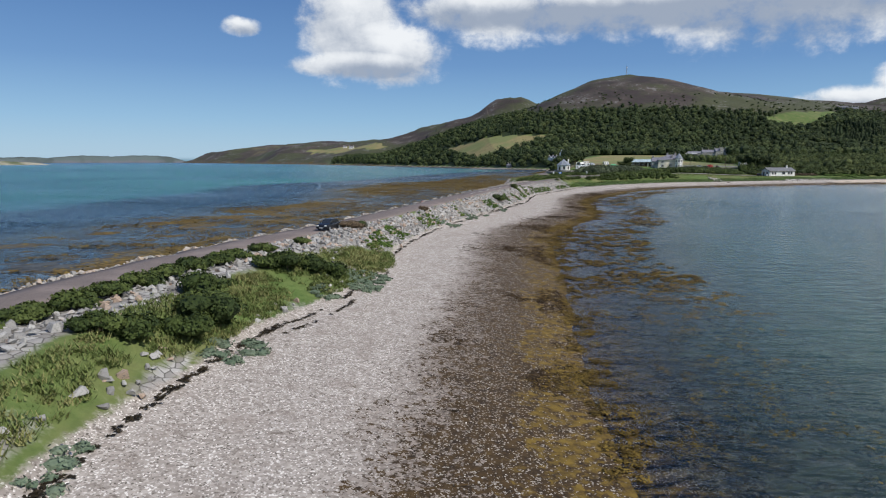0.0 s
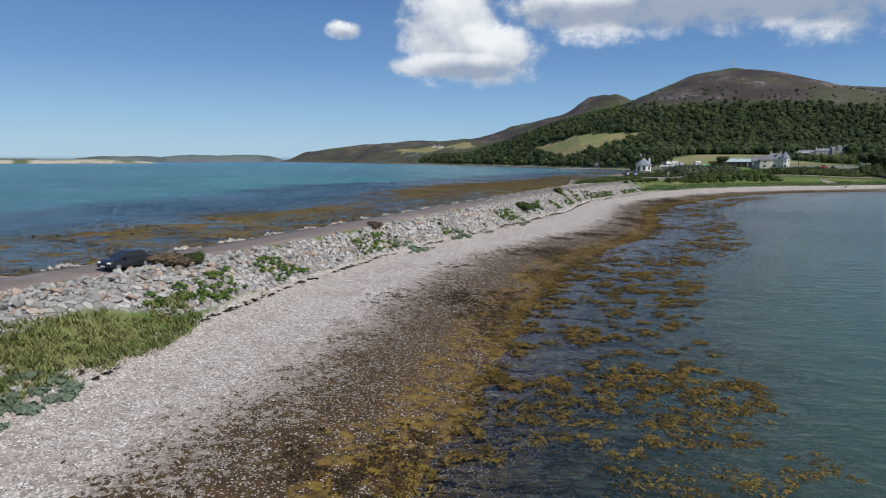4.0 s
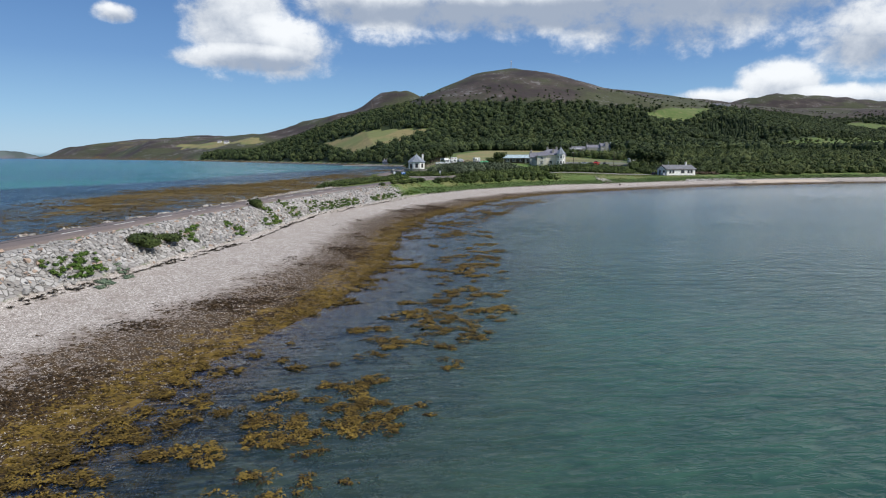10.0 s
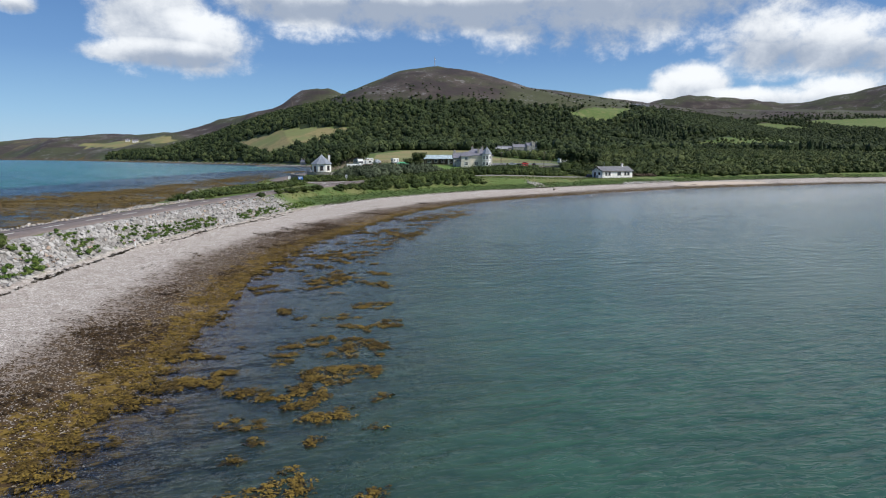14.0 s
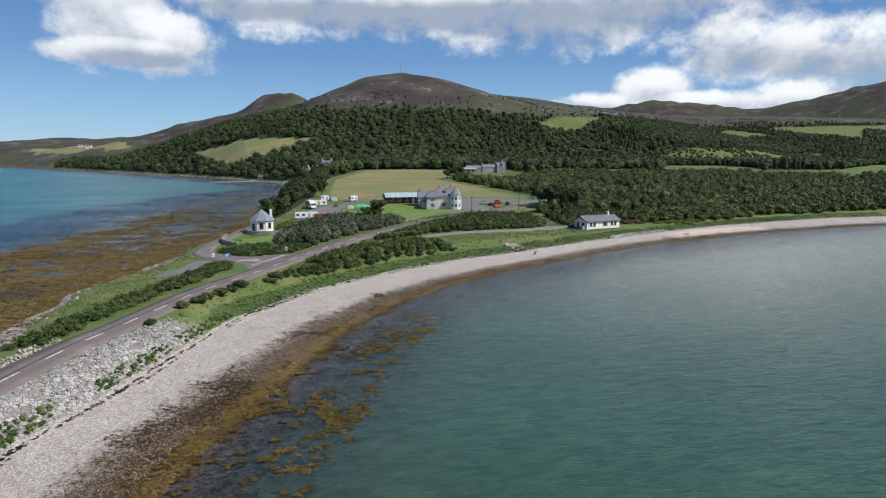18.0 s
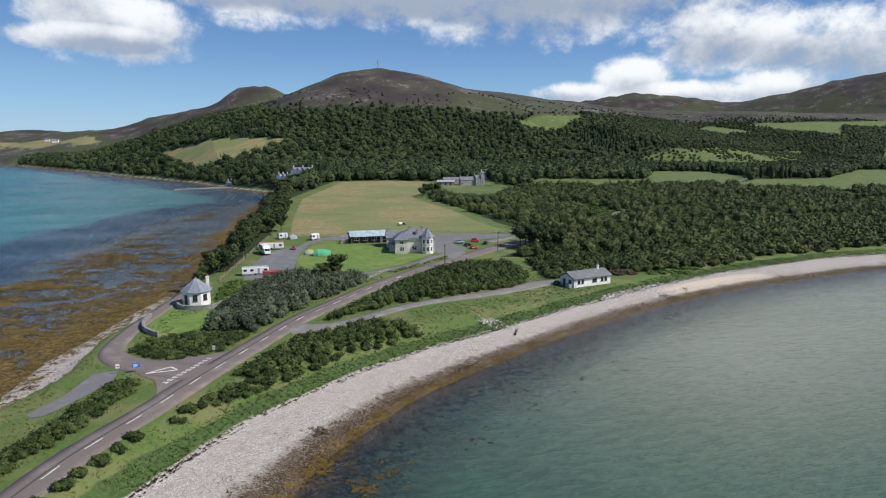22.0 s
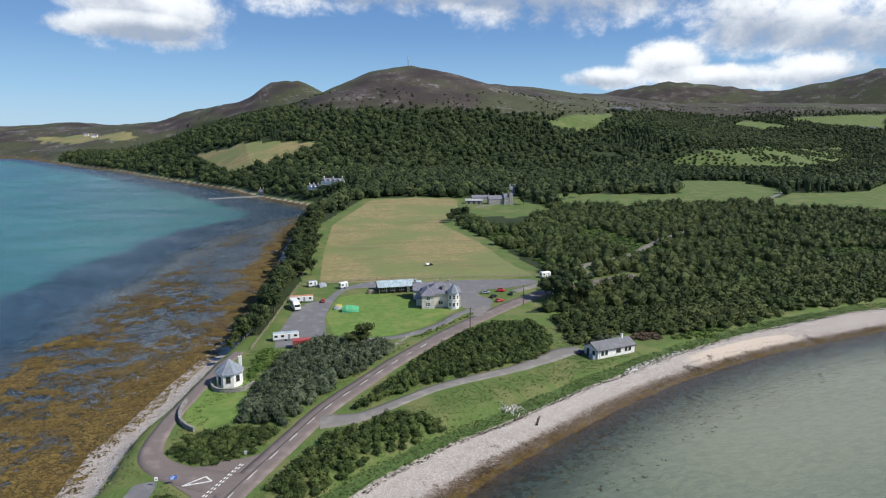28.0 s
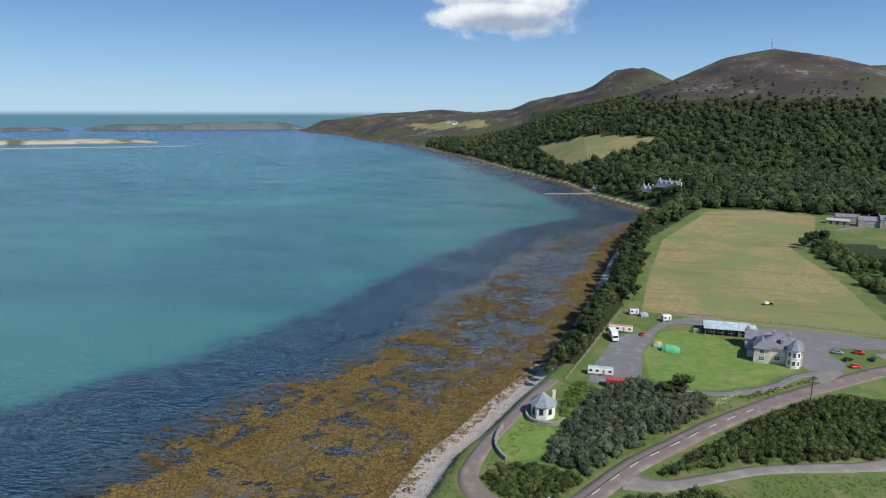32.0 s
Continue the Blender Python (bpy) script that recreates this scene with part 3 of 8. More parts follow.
def wooded(px, py):
    """How far the land at a place is covered by trees, 0 to 1."""
    h = hill(px, py)
    z = height(px, py)
    e, w, _ = shore(px, py)
    line = 98 + 26 * fbm(px, py, 260, 21) + np.clip((px - 500) / 900, 0, 1) * 15
    f = 1 - step01(z, line - 40, line + 26)
    f = f * step01(np.minimum(e, w), 4, 10) * (py > 330)
    f = f * (1 - step01(py + 0.8 * np.clip(-px, 0, None), 1800, 2000))
    for poly in [FIELD, HILL_FIELD, LAWN] + PASTURES:
        f = f * (poly_dist(px, py, poly) < (-7 if poly is FIELD else -1.5))
    yard = [(60, 300), (63, 322), (80, 380), (100, 378), (168, 368), (182, 352), (150, 336), (125, 322), (100, 300)]
    f = f * (poly_dist(px, py, yard) < -2) * (poly_dist(px, py, [(192, 505), (197, 560), (203, 592), (262, 592), (256, 545), (214, 512)]) < 0)
    f = f * (np.abs(line_dist(px, py, ROAD)[0]) > 5) * (poly_dist(px, py, [(118, 734), (121, 750), (133, 750), (154, 734), (152, 720), (136, 722)]) < 0)
    f = f * (np.abs(line_dist(px, py, WOOD_TRACK)[0]) > 2.4)
    return f


# young plantation and low scrub round the meadow in the wood
YOUNG = [(560, 700), (585, 905), (746, 960), (1000, 1080), (1300, 1230), (1250, 1090), (960, 830), (760, 690), (650, 640)]
WOOD_TRACK = [(150, 352), (172, 362), (185, 364), (194, 380), (221, 390), (260, 420), (300, 444), (347, 472), (413, 518), (487, 567)]

xs = grid_lines(-4700, 4700, -45, 205, 1.4, 1.027)
ys = grid_lines(-900, 4800, -12, 385, 1.4, 1.025)
gx, gy = np.meshgrid(xs, ys)
gz = height(gx, gy)
shore_e, shore_w, along_e = shore(gx, gy)
road_d = np.abs(line_dist(gx, gy, ROAD)[0])
# the road bed is level across
road_z = plain(gx, gy)
bed_in = 1 - step01(road_d, np.interp(gy, [100, 220], [2.5, 3.2]), np.interp(gy, [100, 220], [3.6, 5.0]))
gz = gz + (road_z - gz) * bed_in * (np.minimum(shore_e, shore_w) > 0)
near = step01(-gy, -420, -380)
relief = 0.10 * fbm(gx, gy, 6, 31) + 0.05 * fbm(gx, gy, 2.5, 33, 2)
gz = gz + relief * np.where(road_d > 4, 1, 0) * (0.3 + 0.7 * step01(shore_e, 14, 18)) * np.where(np.minimum(shore_e, shore_w) > 0.5, 1, 0.15)
# the grassy strip at the head of the near beach: y, its middle and half width
GRASS_Y, GRASS_X, GRASS_HALF = [0, 20, 25, 30, 34, 38, 43, 48, 53, 58, 62], [-15, -13.8, -13.6, -12.6, -12.2, -11.2, -9.4, -7.8, -6.6, -5.8, -6.0], [1.2, 1.2, 1.3, 1.6, 1.7, 2.0, 2.5, 2.2, 1.8, 1.3, 0.9]
# weed-covered flats lie just awash off the western shore
belt = np.clip((shore_w + flats_reach(gx, gy)) / 14, 0, 1) * (shore_w < 0.4) * (shore_e > shore_w) * np.where((gy > 190) & (gy < 345), step01(-shore_w, 2.4, 4.2), 1)
flats = belt * np.interp(shore_w + 5 * wave(gx, gy, 60, 63), [-70, -42, -30, -16, -8, 0], [0.88, 0.86, 0.74, 0.74, 0.98, 1.05])
flats = flats - belt * np.interp(gy, [60, 150, 235, 310, 360], [0.10, 0.04, 0.0, 0.08, 0.22])
awash = (flats - 0.72) * 0.30 + 0.07 * fbm(gx, gy, 18, 35) + 0.10 * fbm(gx, gy, 5, 36) + 0.10 * fbm(gx, gy, 2.8, 38, 2)
gz = np.where(belt > 0, gz + (np.minimum(awash, 0.09) - gz) * np.clip(belt * 2, 0, 1), gz)
west_beach = (gy > 194) & (gy < 345) & (shore_w > -4.2) & (shore_w < 0.6) & (shore_e > shore_w)
gz = np.where(west_beach, np.maximum(gz, 0.06 + (shore_w + 4) * 0.07), gz)
ground, _, _ = sheet("ground", xs, ys, gz, GROUND)
tagged(ground, "shingle beach, rough grass, fields and heather hills", "ground", kind="structure")

dry_land = np.minimum(shore_e, shore_w)
beach_w = beach_width(gx, gy)
left_of_road = line_dist(gx, gy, ROAD)[0]
on_e = np.where(gy < 245, left_of_road < 0, shore_e < shore_w)
h_all = hill(gx, gy)
shingle = np.where(on_e, 1 - step01(shore_e, beach_w - 0.4, beach_w + 1.2), 1 - step01(shore_w, 4.2, 5.4) * 1.0)
shingle = np.where((~on_e) & (gy < 196), 0, shingle) * (dry_land > -4.2) * np.where(on_e, 1, 1 - 0.35 * step01(gy, 620, 680))
weed_e = np.clip(1.24 - shore_e / np.interp(gy, [20, 80, 130, 200, 235, 262], [8.4, 9.0, 7.8, 7.4, 5.6, 3.8]), 0, 1) * (shore_e < beach_w) * np.interp(gy, [-50, 215, 250, 262], [1, 1, 0.94, 0.88])
weed_w = np.clip(0.55 - shore_w / 2.0, 0, 1)
weed = np.where(on_e, weed_e, weed_w)
weed = np.where(dry_land < 0, np.where(on_e, np.clip(1.0 + shore_e / 26, 0, 1), np.clip(1.25 + shore_w / 130, 0.62, 1)), weed)
weed = np.where(west_beach, np.clip(0.30 - (shore_w + 3.6) * 0.2, 0, 1), weed)
bank_e = step01(shore_e, beach_w - 0.1, beach_w + 0.5) * (road_d > 2.0) * (gy < 252) * (shore_e < shore_w + 40) * np.interp(gy + 0.6 * (shore_e - beach_w), [30, 62, 206, 226], [0.8, 1, 1, 0.0])
bank_w = step01(shore_w, 0.0, 0.8) * (1 - step01(gy, 192, 204)) * (shore_w < 7) * (shore_e > shore_w)
rock = np.where(left_of_road < 0, bank_e, bank_w)
green = np.exp(-((gx - np.interp(gy, GRASS_Y, GRASS_X)) / np.interp(gy, GRASS_Y, GRASS_HALF)) ** 2) * (1 - step01(gy, 57, 64)) * np.clip(0.75 + 0.9 * fbm(gx, gy, 3.5, 37), 0, 1.0)
rock = rock * (1 - np.clip(green * 1.3, 0, 1))
dry = np.clip(poly_dist(gx, gy, FIELD) / 4 + 0.5, 0, 1)
dry = np.maximum(dry, np.clip(poly_dist(gx, gy, HILL_FIELD) / 10 + 0.5, 0, 1))
heath = step01(gz, 70, 92) * np.where(h_all > 30, 1, 0)
far_land = step01(gy - 0.25 * gx, 1650, 1900)
crofts = fbm(gx, gy, 210, 23) * step01(gy, 2150, 2350)
heath = np.maximum(heath, far_land * np.where((crofts > 0.12) & (gx < 0), 0.62, 0.97))
dry = np.maximum(dry, far_land * (crofts > 0.16) * (gx < 0) * 0.7)
for poly in PASTURES:
    heath = heath * (1 - np.clip(poly_dist(gx, gy, poly) / 10 + 0.5, 0, 1))
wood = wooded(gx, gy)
lawn = np.clip(poly_dist(gx, gy, LAWN) / 2 + 0.5, 0, 1)
lawn = np.maximum(lawn, np.clip(poly_dist(gx, gy, [(46.5, 277), (47, 289), (49, 297), (53, 302), (60, 299), (60.5, 291), (57.5, 279), (50, 275.5)]) / 1.5 + 0.5, 0, 1))
for poly in PASTURES:
    dry = np.maximum(dry, np.clip(poly_dist(gx, gy, poly) / 6 + 0.5, 0, 1) * (1.0 if poly[0][0] < 0 else 0.0 if poly is PASTURES[4] else 0.36))
lawn = np.clip(lawn, 0, 1)
sandy = np.exp(-((gx - 196) / 26) ** 2) * step01(shore_e, 0.5, 3) * (1 - step01(shore_e, 8, 10))
one = np.ones(gx.shape)
give(ground, "cover_a", np.stack([shingle, weed, rock, one], -1), "FLOAT_COLOR")
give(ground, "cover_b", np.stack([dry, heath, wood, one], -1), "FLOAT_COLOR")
give(ground, "lawn", lawn)
give(ground, "sand", sandy)
give(ground, "flats", belt)
# golden weed is thick near the shore and along the outer edge, and thin over the long pools between
inner = np.interp(shore_w + 6 * wave(gx, gy, 40, 64), [-70, -46, -34, -16, -9, 0], [0.62, 0.72, 0.35, 0.30, 0.85, 1.0])
give(ground, "lush", inner + np.interp(gy, [100, 200, 240, 310, 345, 420], [0.0, 0.05, 0.30, 0.26, 0.02, -0.05]) + 0.55 * fbm(gx, gy, 30, 65, 3))
give(ground, "turf", step01(shore_e, beach_w + 0.2, beach_w + 0.7) * (1 - step01(shore_e + 1.2 * fbm(gx, gy, 8, 43), beach_w + 2.4, beach_w + 3.4)) * step01(gy, 214, 224) * (gx < 260))
give(ground, "bed", step01(-gz, -0.02, 0.40))

wx = grid_lines(-4900, 4900, -60, 260, 3.6, 1.045)
wy = grid_lines(-1500, 4950, -20, 420, 3.6, 1.045)
qx, qy = np.meshgrid(wx, wy)
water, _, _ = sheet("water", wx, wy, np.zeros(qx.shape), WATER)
tagged(water, "calm tidal water, green bay and turquoise kyle", "water", kind="structure")
we, ww, _ = shore(qx, qy)
west_side = step01(we - ww, -1, 1)
deep = np.where(west_side > 0.5, -height(qx, qy), -height(qx, qy))
out = -ww - flats_reach(qx, qy)
shelf = np.clip(out / 12, 0, 1)
deep = np.where(west_side > 0.5, np.where(shelf > 0, 0.30 + shelf * 1.0 + np.clip((out - 32) / 30, 0, 1) * 2.6, np.clip(deep, 0, 0.30)), deep)
give(water, "depth", deep)
give(water, "west", west_side)
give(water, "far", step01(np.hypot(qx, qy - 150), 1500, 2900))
give(water, "silt", step01(qx - 0.25 * qy, 12, 95) * 0.95 * (1 - west_side) * step01(qy, 165, 250))
give(water, "bar", np.maximum(np.exp(-(((qx + 1180) / 430) ** 4 + ((qy - 1450 - 0.62 * (qx + 1080)) / 34) ** 2)), 0.8 * np.exp(-(((qx + 1250) / 420) ** 2 + ((qy - 1800 - 0.3 * (qx + 1250)) / 14) ** 2))))


def smooth_line(pts, step=1.5):
    """A rounded line through points, resampled evenly."""
    pts = np.array(pts, float)
    out = []
    for k in range(len(pts) - 1):
        p0, p1, p2, p3 = pts[max(k - 1, 0)], pts[k], pts[k + 1], pts[min(k + 2, len(pts) - 1)]
        n = max(2, int(np.hypot(*(p2 - p1)[:2]) / step))
        for t in np.arange(n) / n:
            out.append(0.5 * (2 * p1 + (p2 - p0) * t + (2 * p0 - 5 * p1 + 4 * p2 - p3) * t * t + (3 * p1 - p0 - 3 * p2 + p3) * t**3))
    out.append(pts[-1])
    return np.array(out)


def ground_at(px, py):
    """The height of the laid ground sheet."""
    px, py = np.atleast_1d(np.asarray(px, float)), np.atleast_1d(np.asarray(py, float))
    i = np.clip(np.searchsorted(xs, px) - 1, 0, len(xs) - 2)
    j = np.clip(np.searchsorted(ys, py) - 1, 0, len(ys) - 2)
    u, v = (px - xs[i]) / (xs[i + 1] - xs[i]), (py - ys[j]) / (ys[j + 1] - ys[j])
    return (gz[j, i] * (1 - u) * (1 - v) + gz[j, i + 1] * u * (1 - v) + gz[j + 1, i] * (1 - u) * v + gz[j + 1, i + 1] * u * v)


def gz1(x, y):
    return float(ground_at(x, y)[0])


def ribbon(name, line, half, lift, mat, wob=0.0, level=None):
    """A paved strip that lies on the ground, with a short skirt at both edges."""
    c = smooth_line(line)
    t = np.gradient(c[:, :2], axis=0)
    t /= np.hypot(*t.T)[:, None]
    n = np.stack([-t[:, 1], t[:, 0]], -1)
    half = np.interp(np.arange(len(c)), np.linspace(0, len(c) - 1, len(np.atleast_1d(half))), np.atleast_1d(half)) if np.ndim(half) else np.full(len(c), half)
    rows = []
    for u in (-1.04, -1, -0.5, 0, 0.5, 1, 1.04):
        k = np.clip(u, -1, 1)
        off = half * u + (wob * wave(c[:, 0] * 3 + 50 * u, c[:, 1] * 3, 9, 7) if abs(u) >= 1 else 0)
        x, y = c[:, 0] + n[:, 0] * off, c[:, 1] + n[:, 1] * off
        z = (level(x, y) if level else ground_at(x, y)) + (lift if abs(u) <= 1 else -0.25) + (0.04 * (1 - k * k) if abs(u) <= 1 else 0)
        rows.append(np.stack([x, y, z], -1))
    co = np.stack(rows, 1)
    m, w = co.shape[:2]
    k = np.arange(m * w).reshape(m, w)
    quads = np.stack([k[:-1, :-1], k[1:, :-1], k[1:, 1:], k[:-1, 1:]], -1).reshape(-1, 4)
    ob = mesh_from(name, co.reshape(-1, 3), quads[:, ::-1], mat, True)
    return ob


def patch(name, outline, lift, mat):
    """A paved area with a rounded outline that follows the ground."""
    c = smooth_line(list(outline) + [outline[0]], 2.5)[:-1]
    bm = bmesh.new()
    vs = [bm.verts.new((x, y, 0)) for x, y in c[:, :2]]
    bm.faces.new(vs)
    bmesh.ops.triangulate(bm, faces=bm.faces[:])
    for _ in range(3):
        long = [e for e in bm.edges if e.calc_length() > 3.5]
        if long:
            bmesh.ops.subdivide_edges(bm, edges=long, cuts=1)
            bmesh.ops.triangulate(bm, faces=bm.faces[:])
    for v in bm.verts:
        v.co.z = gz1(v.co.x, v.co.y) + lift
    bmesh.ops.recalc_face_normals(bm, faces=bm.faces[:])
    if sum(f.normal.z for f in bm.faces) < 0:
        bmesh.ops.reverse_faces(bm, faces=bm.faces[:])
    me = bpy.data.meshes.new(name)
    bm.to_mesh(me)
    bm.free()
    me.materials.append(mat)
    return new(name, me)


road = tagged(ribbon("road", ROAD, [1.85, 1.85, 1.95, 2.2, 2.4, 2.5, 2.5, 2.45], 0.07, TARMAC, 0.12), "worn reddish-grey two-lane tarmac road", "road", kind="structure")
seam_line = smooth_line(ROAD, 1.5)
seam_line = seam_line[(seam_line[:, 1] > 120) & (seam_line[:, 1] < 300)]
seam_t = np.gradient(seam_line, axis=0)
seam_t /= np.hypot(*seam_t.T)[:, None]
seam_line = seam_line + np.stack([-seam_t[:, 1], seam_t[:, 0]], -1) * 0.5
TAR = tarmac_mat("fresh tar", (0.075, 0.070, 0.068))
tagged(ribbon("tar_seam", [tuple(v) for v in seam_line[::4]], 0.24, 0.082, TAR, 0.05), "dark tar seam along the road", "road", kind="structure")

# ---- building helpers ----
def thing(name, m, label, category, group=""):
    ob = new(name)
    ob.empty_display_size = 0.3
    ob.matrix_world = m
    return tagged(ob, label, category, group)


def part(name, bm, mat, parent, label=""):
    me = bpy.data.meshes.new(name)
    bm.to_mesh(me)
    bm.free()
    me.materials.append(mat)
    ob = new(name, me)
    ob.parent = parent
    if label:
        ob["label"] = label
    return ob


def solid(bm, m, bevel=0.0):
    made = bmesh.ops.create_cube(bm, size=1, matrix=m)
    if bevel:
        edges = list({e for v in made["verts"] for e in v.link_edges})
        bmesh.ops.bevel(bm, geom=edges, offset=bevel, segments=1, affect="EDGES", profile=0.5)


def box(x0, x1, y0, y1, z0, z1, bevel=0.0, bm=None, turn=0.0):
    bm = bm or bmesh.new()
    m = pose((x0 + x1) / 2, (y0 + y1) / 2, (z0 + z1) / 2, 0, 0, turn) @ Matrix.Diagonal((abs(x1 - x0), abs(y1 - y0), abs(z1 - z0), 1))
    solid(bm, m, bevel)
    return bm


def tube(x, y, z0, z1, r0, r1=None, n=12, bm=None, turn=0.0):
    bm = bm or bmesh.new()
    bmesh.ops.create_cone(bm, cap_ends=True, segments=n, radius1=r0, radius2=r0 if r1 is None else r1, depth=z1 - z0,
                          matrix=pose(x, y, (z0 + z1) / 2, 0, 0, turn))
    return bm


def hull(points, bm=None):
    """A closed convex body round the given corners."""
    own = bmesh.new()
    for p in points:
        own.verts.new(p)
    bmesh.ops.convex_hull(own, input=own.verts[:])
    bmesh.ops.dissolve_limit(own, angle_limit=0.02, verts=own.verts[:], edges=own.edges[:])
    bmesh.ops.recalc_face_normals(own, faces=own.faces[:])
    if bm is None:
        return own
    me = bpy.data.meshes.new("tmp")
    own.to_mesh(me)
    own.free()
    bm.from_mesh(me)
    bpy.data.meshes.remove(me)
    return bm


def slab(corners, thick, bm=None):
    """A plate of some thickness over a flat or bent outline of 3 or 4 corners."""
    a, b, c = (Vector(corners[k]) for k in range(3))
    n = (b - a).cross(c - a).normalized() * thick
    return hull([tuple(Vector(p)) for p in corners] + [tuple(Vector(p) + n) for p in corners], bm)


def window(parent, m, w, h, frame_mat, glass_mat, bars=1, rails=1, name="window"):
    """A window in a wall whose face is the plane y = 0 of m, outside towards -y: frame, panes, sill."""
    holder = new(name)
    holder.empty_display_size = 0.1
    holder.parent = parent
    holder.matrix_local = m
    t = 0.07
    bm = bmesh.new()
    box(-w / 2, w / 2, -0.06, 0.03, h - t, h, bm=bm)
    box(-w / 2, w / 2, -0.06, 0.03, 0, t, bm=bm)
    box(-w / 2, -w / 2 + t, -0.06, 0.03, t, h - t, bm=bm)
    box(w / 2 - t, w / 2, -0.06, 0.03, t, h - t, bm=bm)
    for k in range(bars):
        x = -w / 2 + w * (k + 1) / (bars + 1)
        box(x - 0.03, x + 0.03, -0.05, 0.02, t, h - t, bm=bm)
    for k in range(rails):
        z = h * (k + 1) / (rails + 1)
        box(-w / 2 + t, w / 2 - t, -0.045, 0.02, z - 0.03, z + 0.03, bm=bm)
    part("window_frame", bm, frame_mat, holder)
    part("pane", box(-w / 2 + t, w / 2 - t, -0.02, 0.0, t, h - t), glass_mat, holder, "dark reflecting glass pane")
    part("sill", box(-w / 2 - 0.08, w / 2 + 0.08, -0.14, 0.02, -0.09, 0.0, 0.01), frame_mat, holder)
    return holder


def glass_mat():
    m, g = material("window glass")
    finish(g, g.mix(g.noise(local(g), 1.5, 2.0), (0.012, 0.014, 0.016), (0.04, 0.045, 0.05)), 0.06, spec=0.6)
    return m


def roof_mat(name, col, course=0.28, seams=False):
    """Slates in courses, or metal sheets with standing seams: tone by piece, lines between."""
    m, g = material(name)
    p = local(g)
    x = g.add("ShaderNodeSeparateXYZ", {0: p}).outputs
    brick = g.add("ShaderNodeTexBrick", {"Vector": p, "Color1": tuple(v * 0.82 for v in col), "Color2": tuple(v * 1.12 for v in col), "Mortar": tuple(v * 0.5 for v in col),
                                         "Scale": 1.0, "Brick Width": 0.35, "Row Height": course, "Mortar Size": 0.012}).outputs[0]
    stain = g.noise(p, 0.7, 5.0)
    c = g.mix(g.span(stain, 0.45, 0.75), brick, tuple(v * 1.35 for v in col))
    finish(g, c, 0.55, g.bump(g.noise(p, 8.0, 3.0), 0.2, 0.02), spec=0.4)
    return m


def stone_mat(name, a, b, mortar, size=0.45):
    m, g = material(name)
    p = local(g)
    cell = g.split(g.cells(p, 1 / size, out="Color"))[0]
    gap = g.cells(p, 1 / size, "DISTANCE_TO_EDGE")
    c = g.mix(g.span(gap, 0.02, 0.09, 1.0, 0.0), g.mix(cell, a, b), mortar)
    c = g.mix(g.math("MULTIPLY", g.noise(p, 7.0, 4.0), 0.4), c, a)
    finish(g, c, 0.9, g.bump(gap, 0.6, 0.05), spec=0.25)
    return m


def paint_mat(name, col, rough=0.35, metal=0.0):
    m, g = material(name)
    p = local(g)
    c = g.mix(g.math("MULTIPLY", g.span(g.noise(p, 1.3, 5.0), 0.4, 0.8), 0.25), col, tuple(v * 0.6 + 0.03 for v in col))
    finish(g, c, g.math("ADD", rough, g.math("MULTIPLY", g.noise(p, 6.0), 0.1)), metal=metal, spec=0.5)
    return m


GLASS = glass_mat()
FRAME = paint_mat("white window paint", (0.80, 0.80, 0.78), 0.45)
SLATES = roof_mat("grey slates", (0.185, 0.180, 0.205))
SLATES_BLUE = roof_mat("blue-grey slates", (0.20, 0.225, 0.255))
FELT = roof_mat("grey concrete tiles", (0.165, 0.165, 0.170), 0.3)
METAL_ROOF = roof_mat("pale blue metal roof", (0.36, 0.44, 0.46), 2.0)
RED_ROOF = roof_mat("terracotta sheet roof", (0.50, 0.24, 0.15), 1.0)
LEAD = plain_mat("lead flashing", (0.34, 0.36, 0.39), 0.5, 0.2, 3.0, 0.3)
DARK_WOOD = plain_mat("dark stained timber", (0.075, 0.055, 0.042), 0.75, 0.3, 3.0)
WOOD = plain_mat("weathered timber", (0.30, 0.25, 0.185), 0.85, 0.3, 4.0)
GREY_STONE = stone_mat("grey rubble stone", (0.30, 0.285, 0.26), (0.43, 0.41, 0.37), (0.20, 0.19, 0.17))
WALL_STONE = stone_mat("dry stone", (0.22, 0.21, 0.19), (0.40, 0.385, 0.35), (0.07, 0.065, 0.06), 0.3)
BROWN_RENDER = plain_mat("brown stone dressing", (0.30, 0.215, 0.155), 0.85, 0.2, 2.0)
BLACK = paint_mat("black gloss", (0.012, 0.013, 0.016), 0.18)
RUBBER = plain_mat("tyre rubber", (0.022, 0.022, 0.023), 0.85, 0.2, 8.0)
STEEL = plain_mat("galvanised steel", (0.45, 0.46, 0.47), 0.45, 0.15, 4.0, 0.8)
RED = paint_mat("red paint", (0.50, 0.030, 0.028), 0.3)
RED_DULL = paint_mat("faded red paint", (0.36, 0.060, 0.055), 0.6)
BLUE = paint_mat("blue sign face", (0.02, 0.14, 0.50), 0.35)
YELLOW = paint_mat("yellow paint", (0.70, 0.42, 0.05), 0.5)
SHELL = paint_mat("cream caravan shell", (0.74, 0.74, 0.70), 0.35)
SILVER = paint_mat("silver car paint", (0.42, 0.45, 0.48), 0.28, 0.6)
NAVY = paint_mat("dark blue car paint", (0.016, 0.024, 0.048), 0.2)
TENT_GREEN = plain_mat("green tent cloth", (0.10, 0.42, 0.20), 0.8, 0.15, 1.5)
TENT_WHITE = plain_mat("pale tent cloth", (0.74, 0.74, 0.70), 0.8, 0.12, 1.5)
TENT_GREY = plain_mat("grey tent cloth", (0.30, 0.33, 0.36), 0.8, 0.15, 1.5)


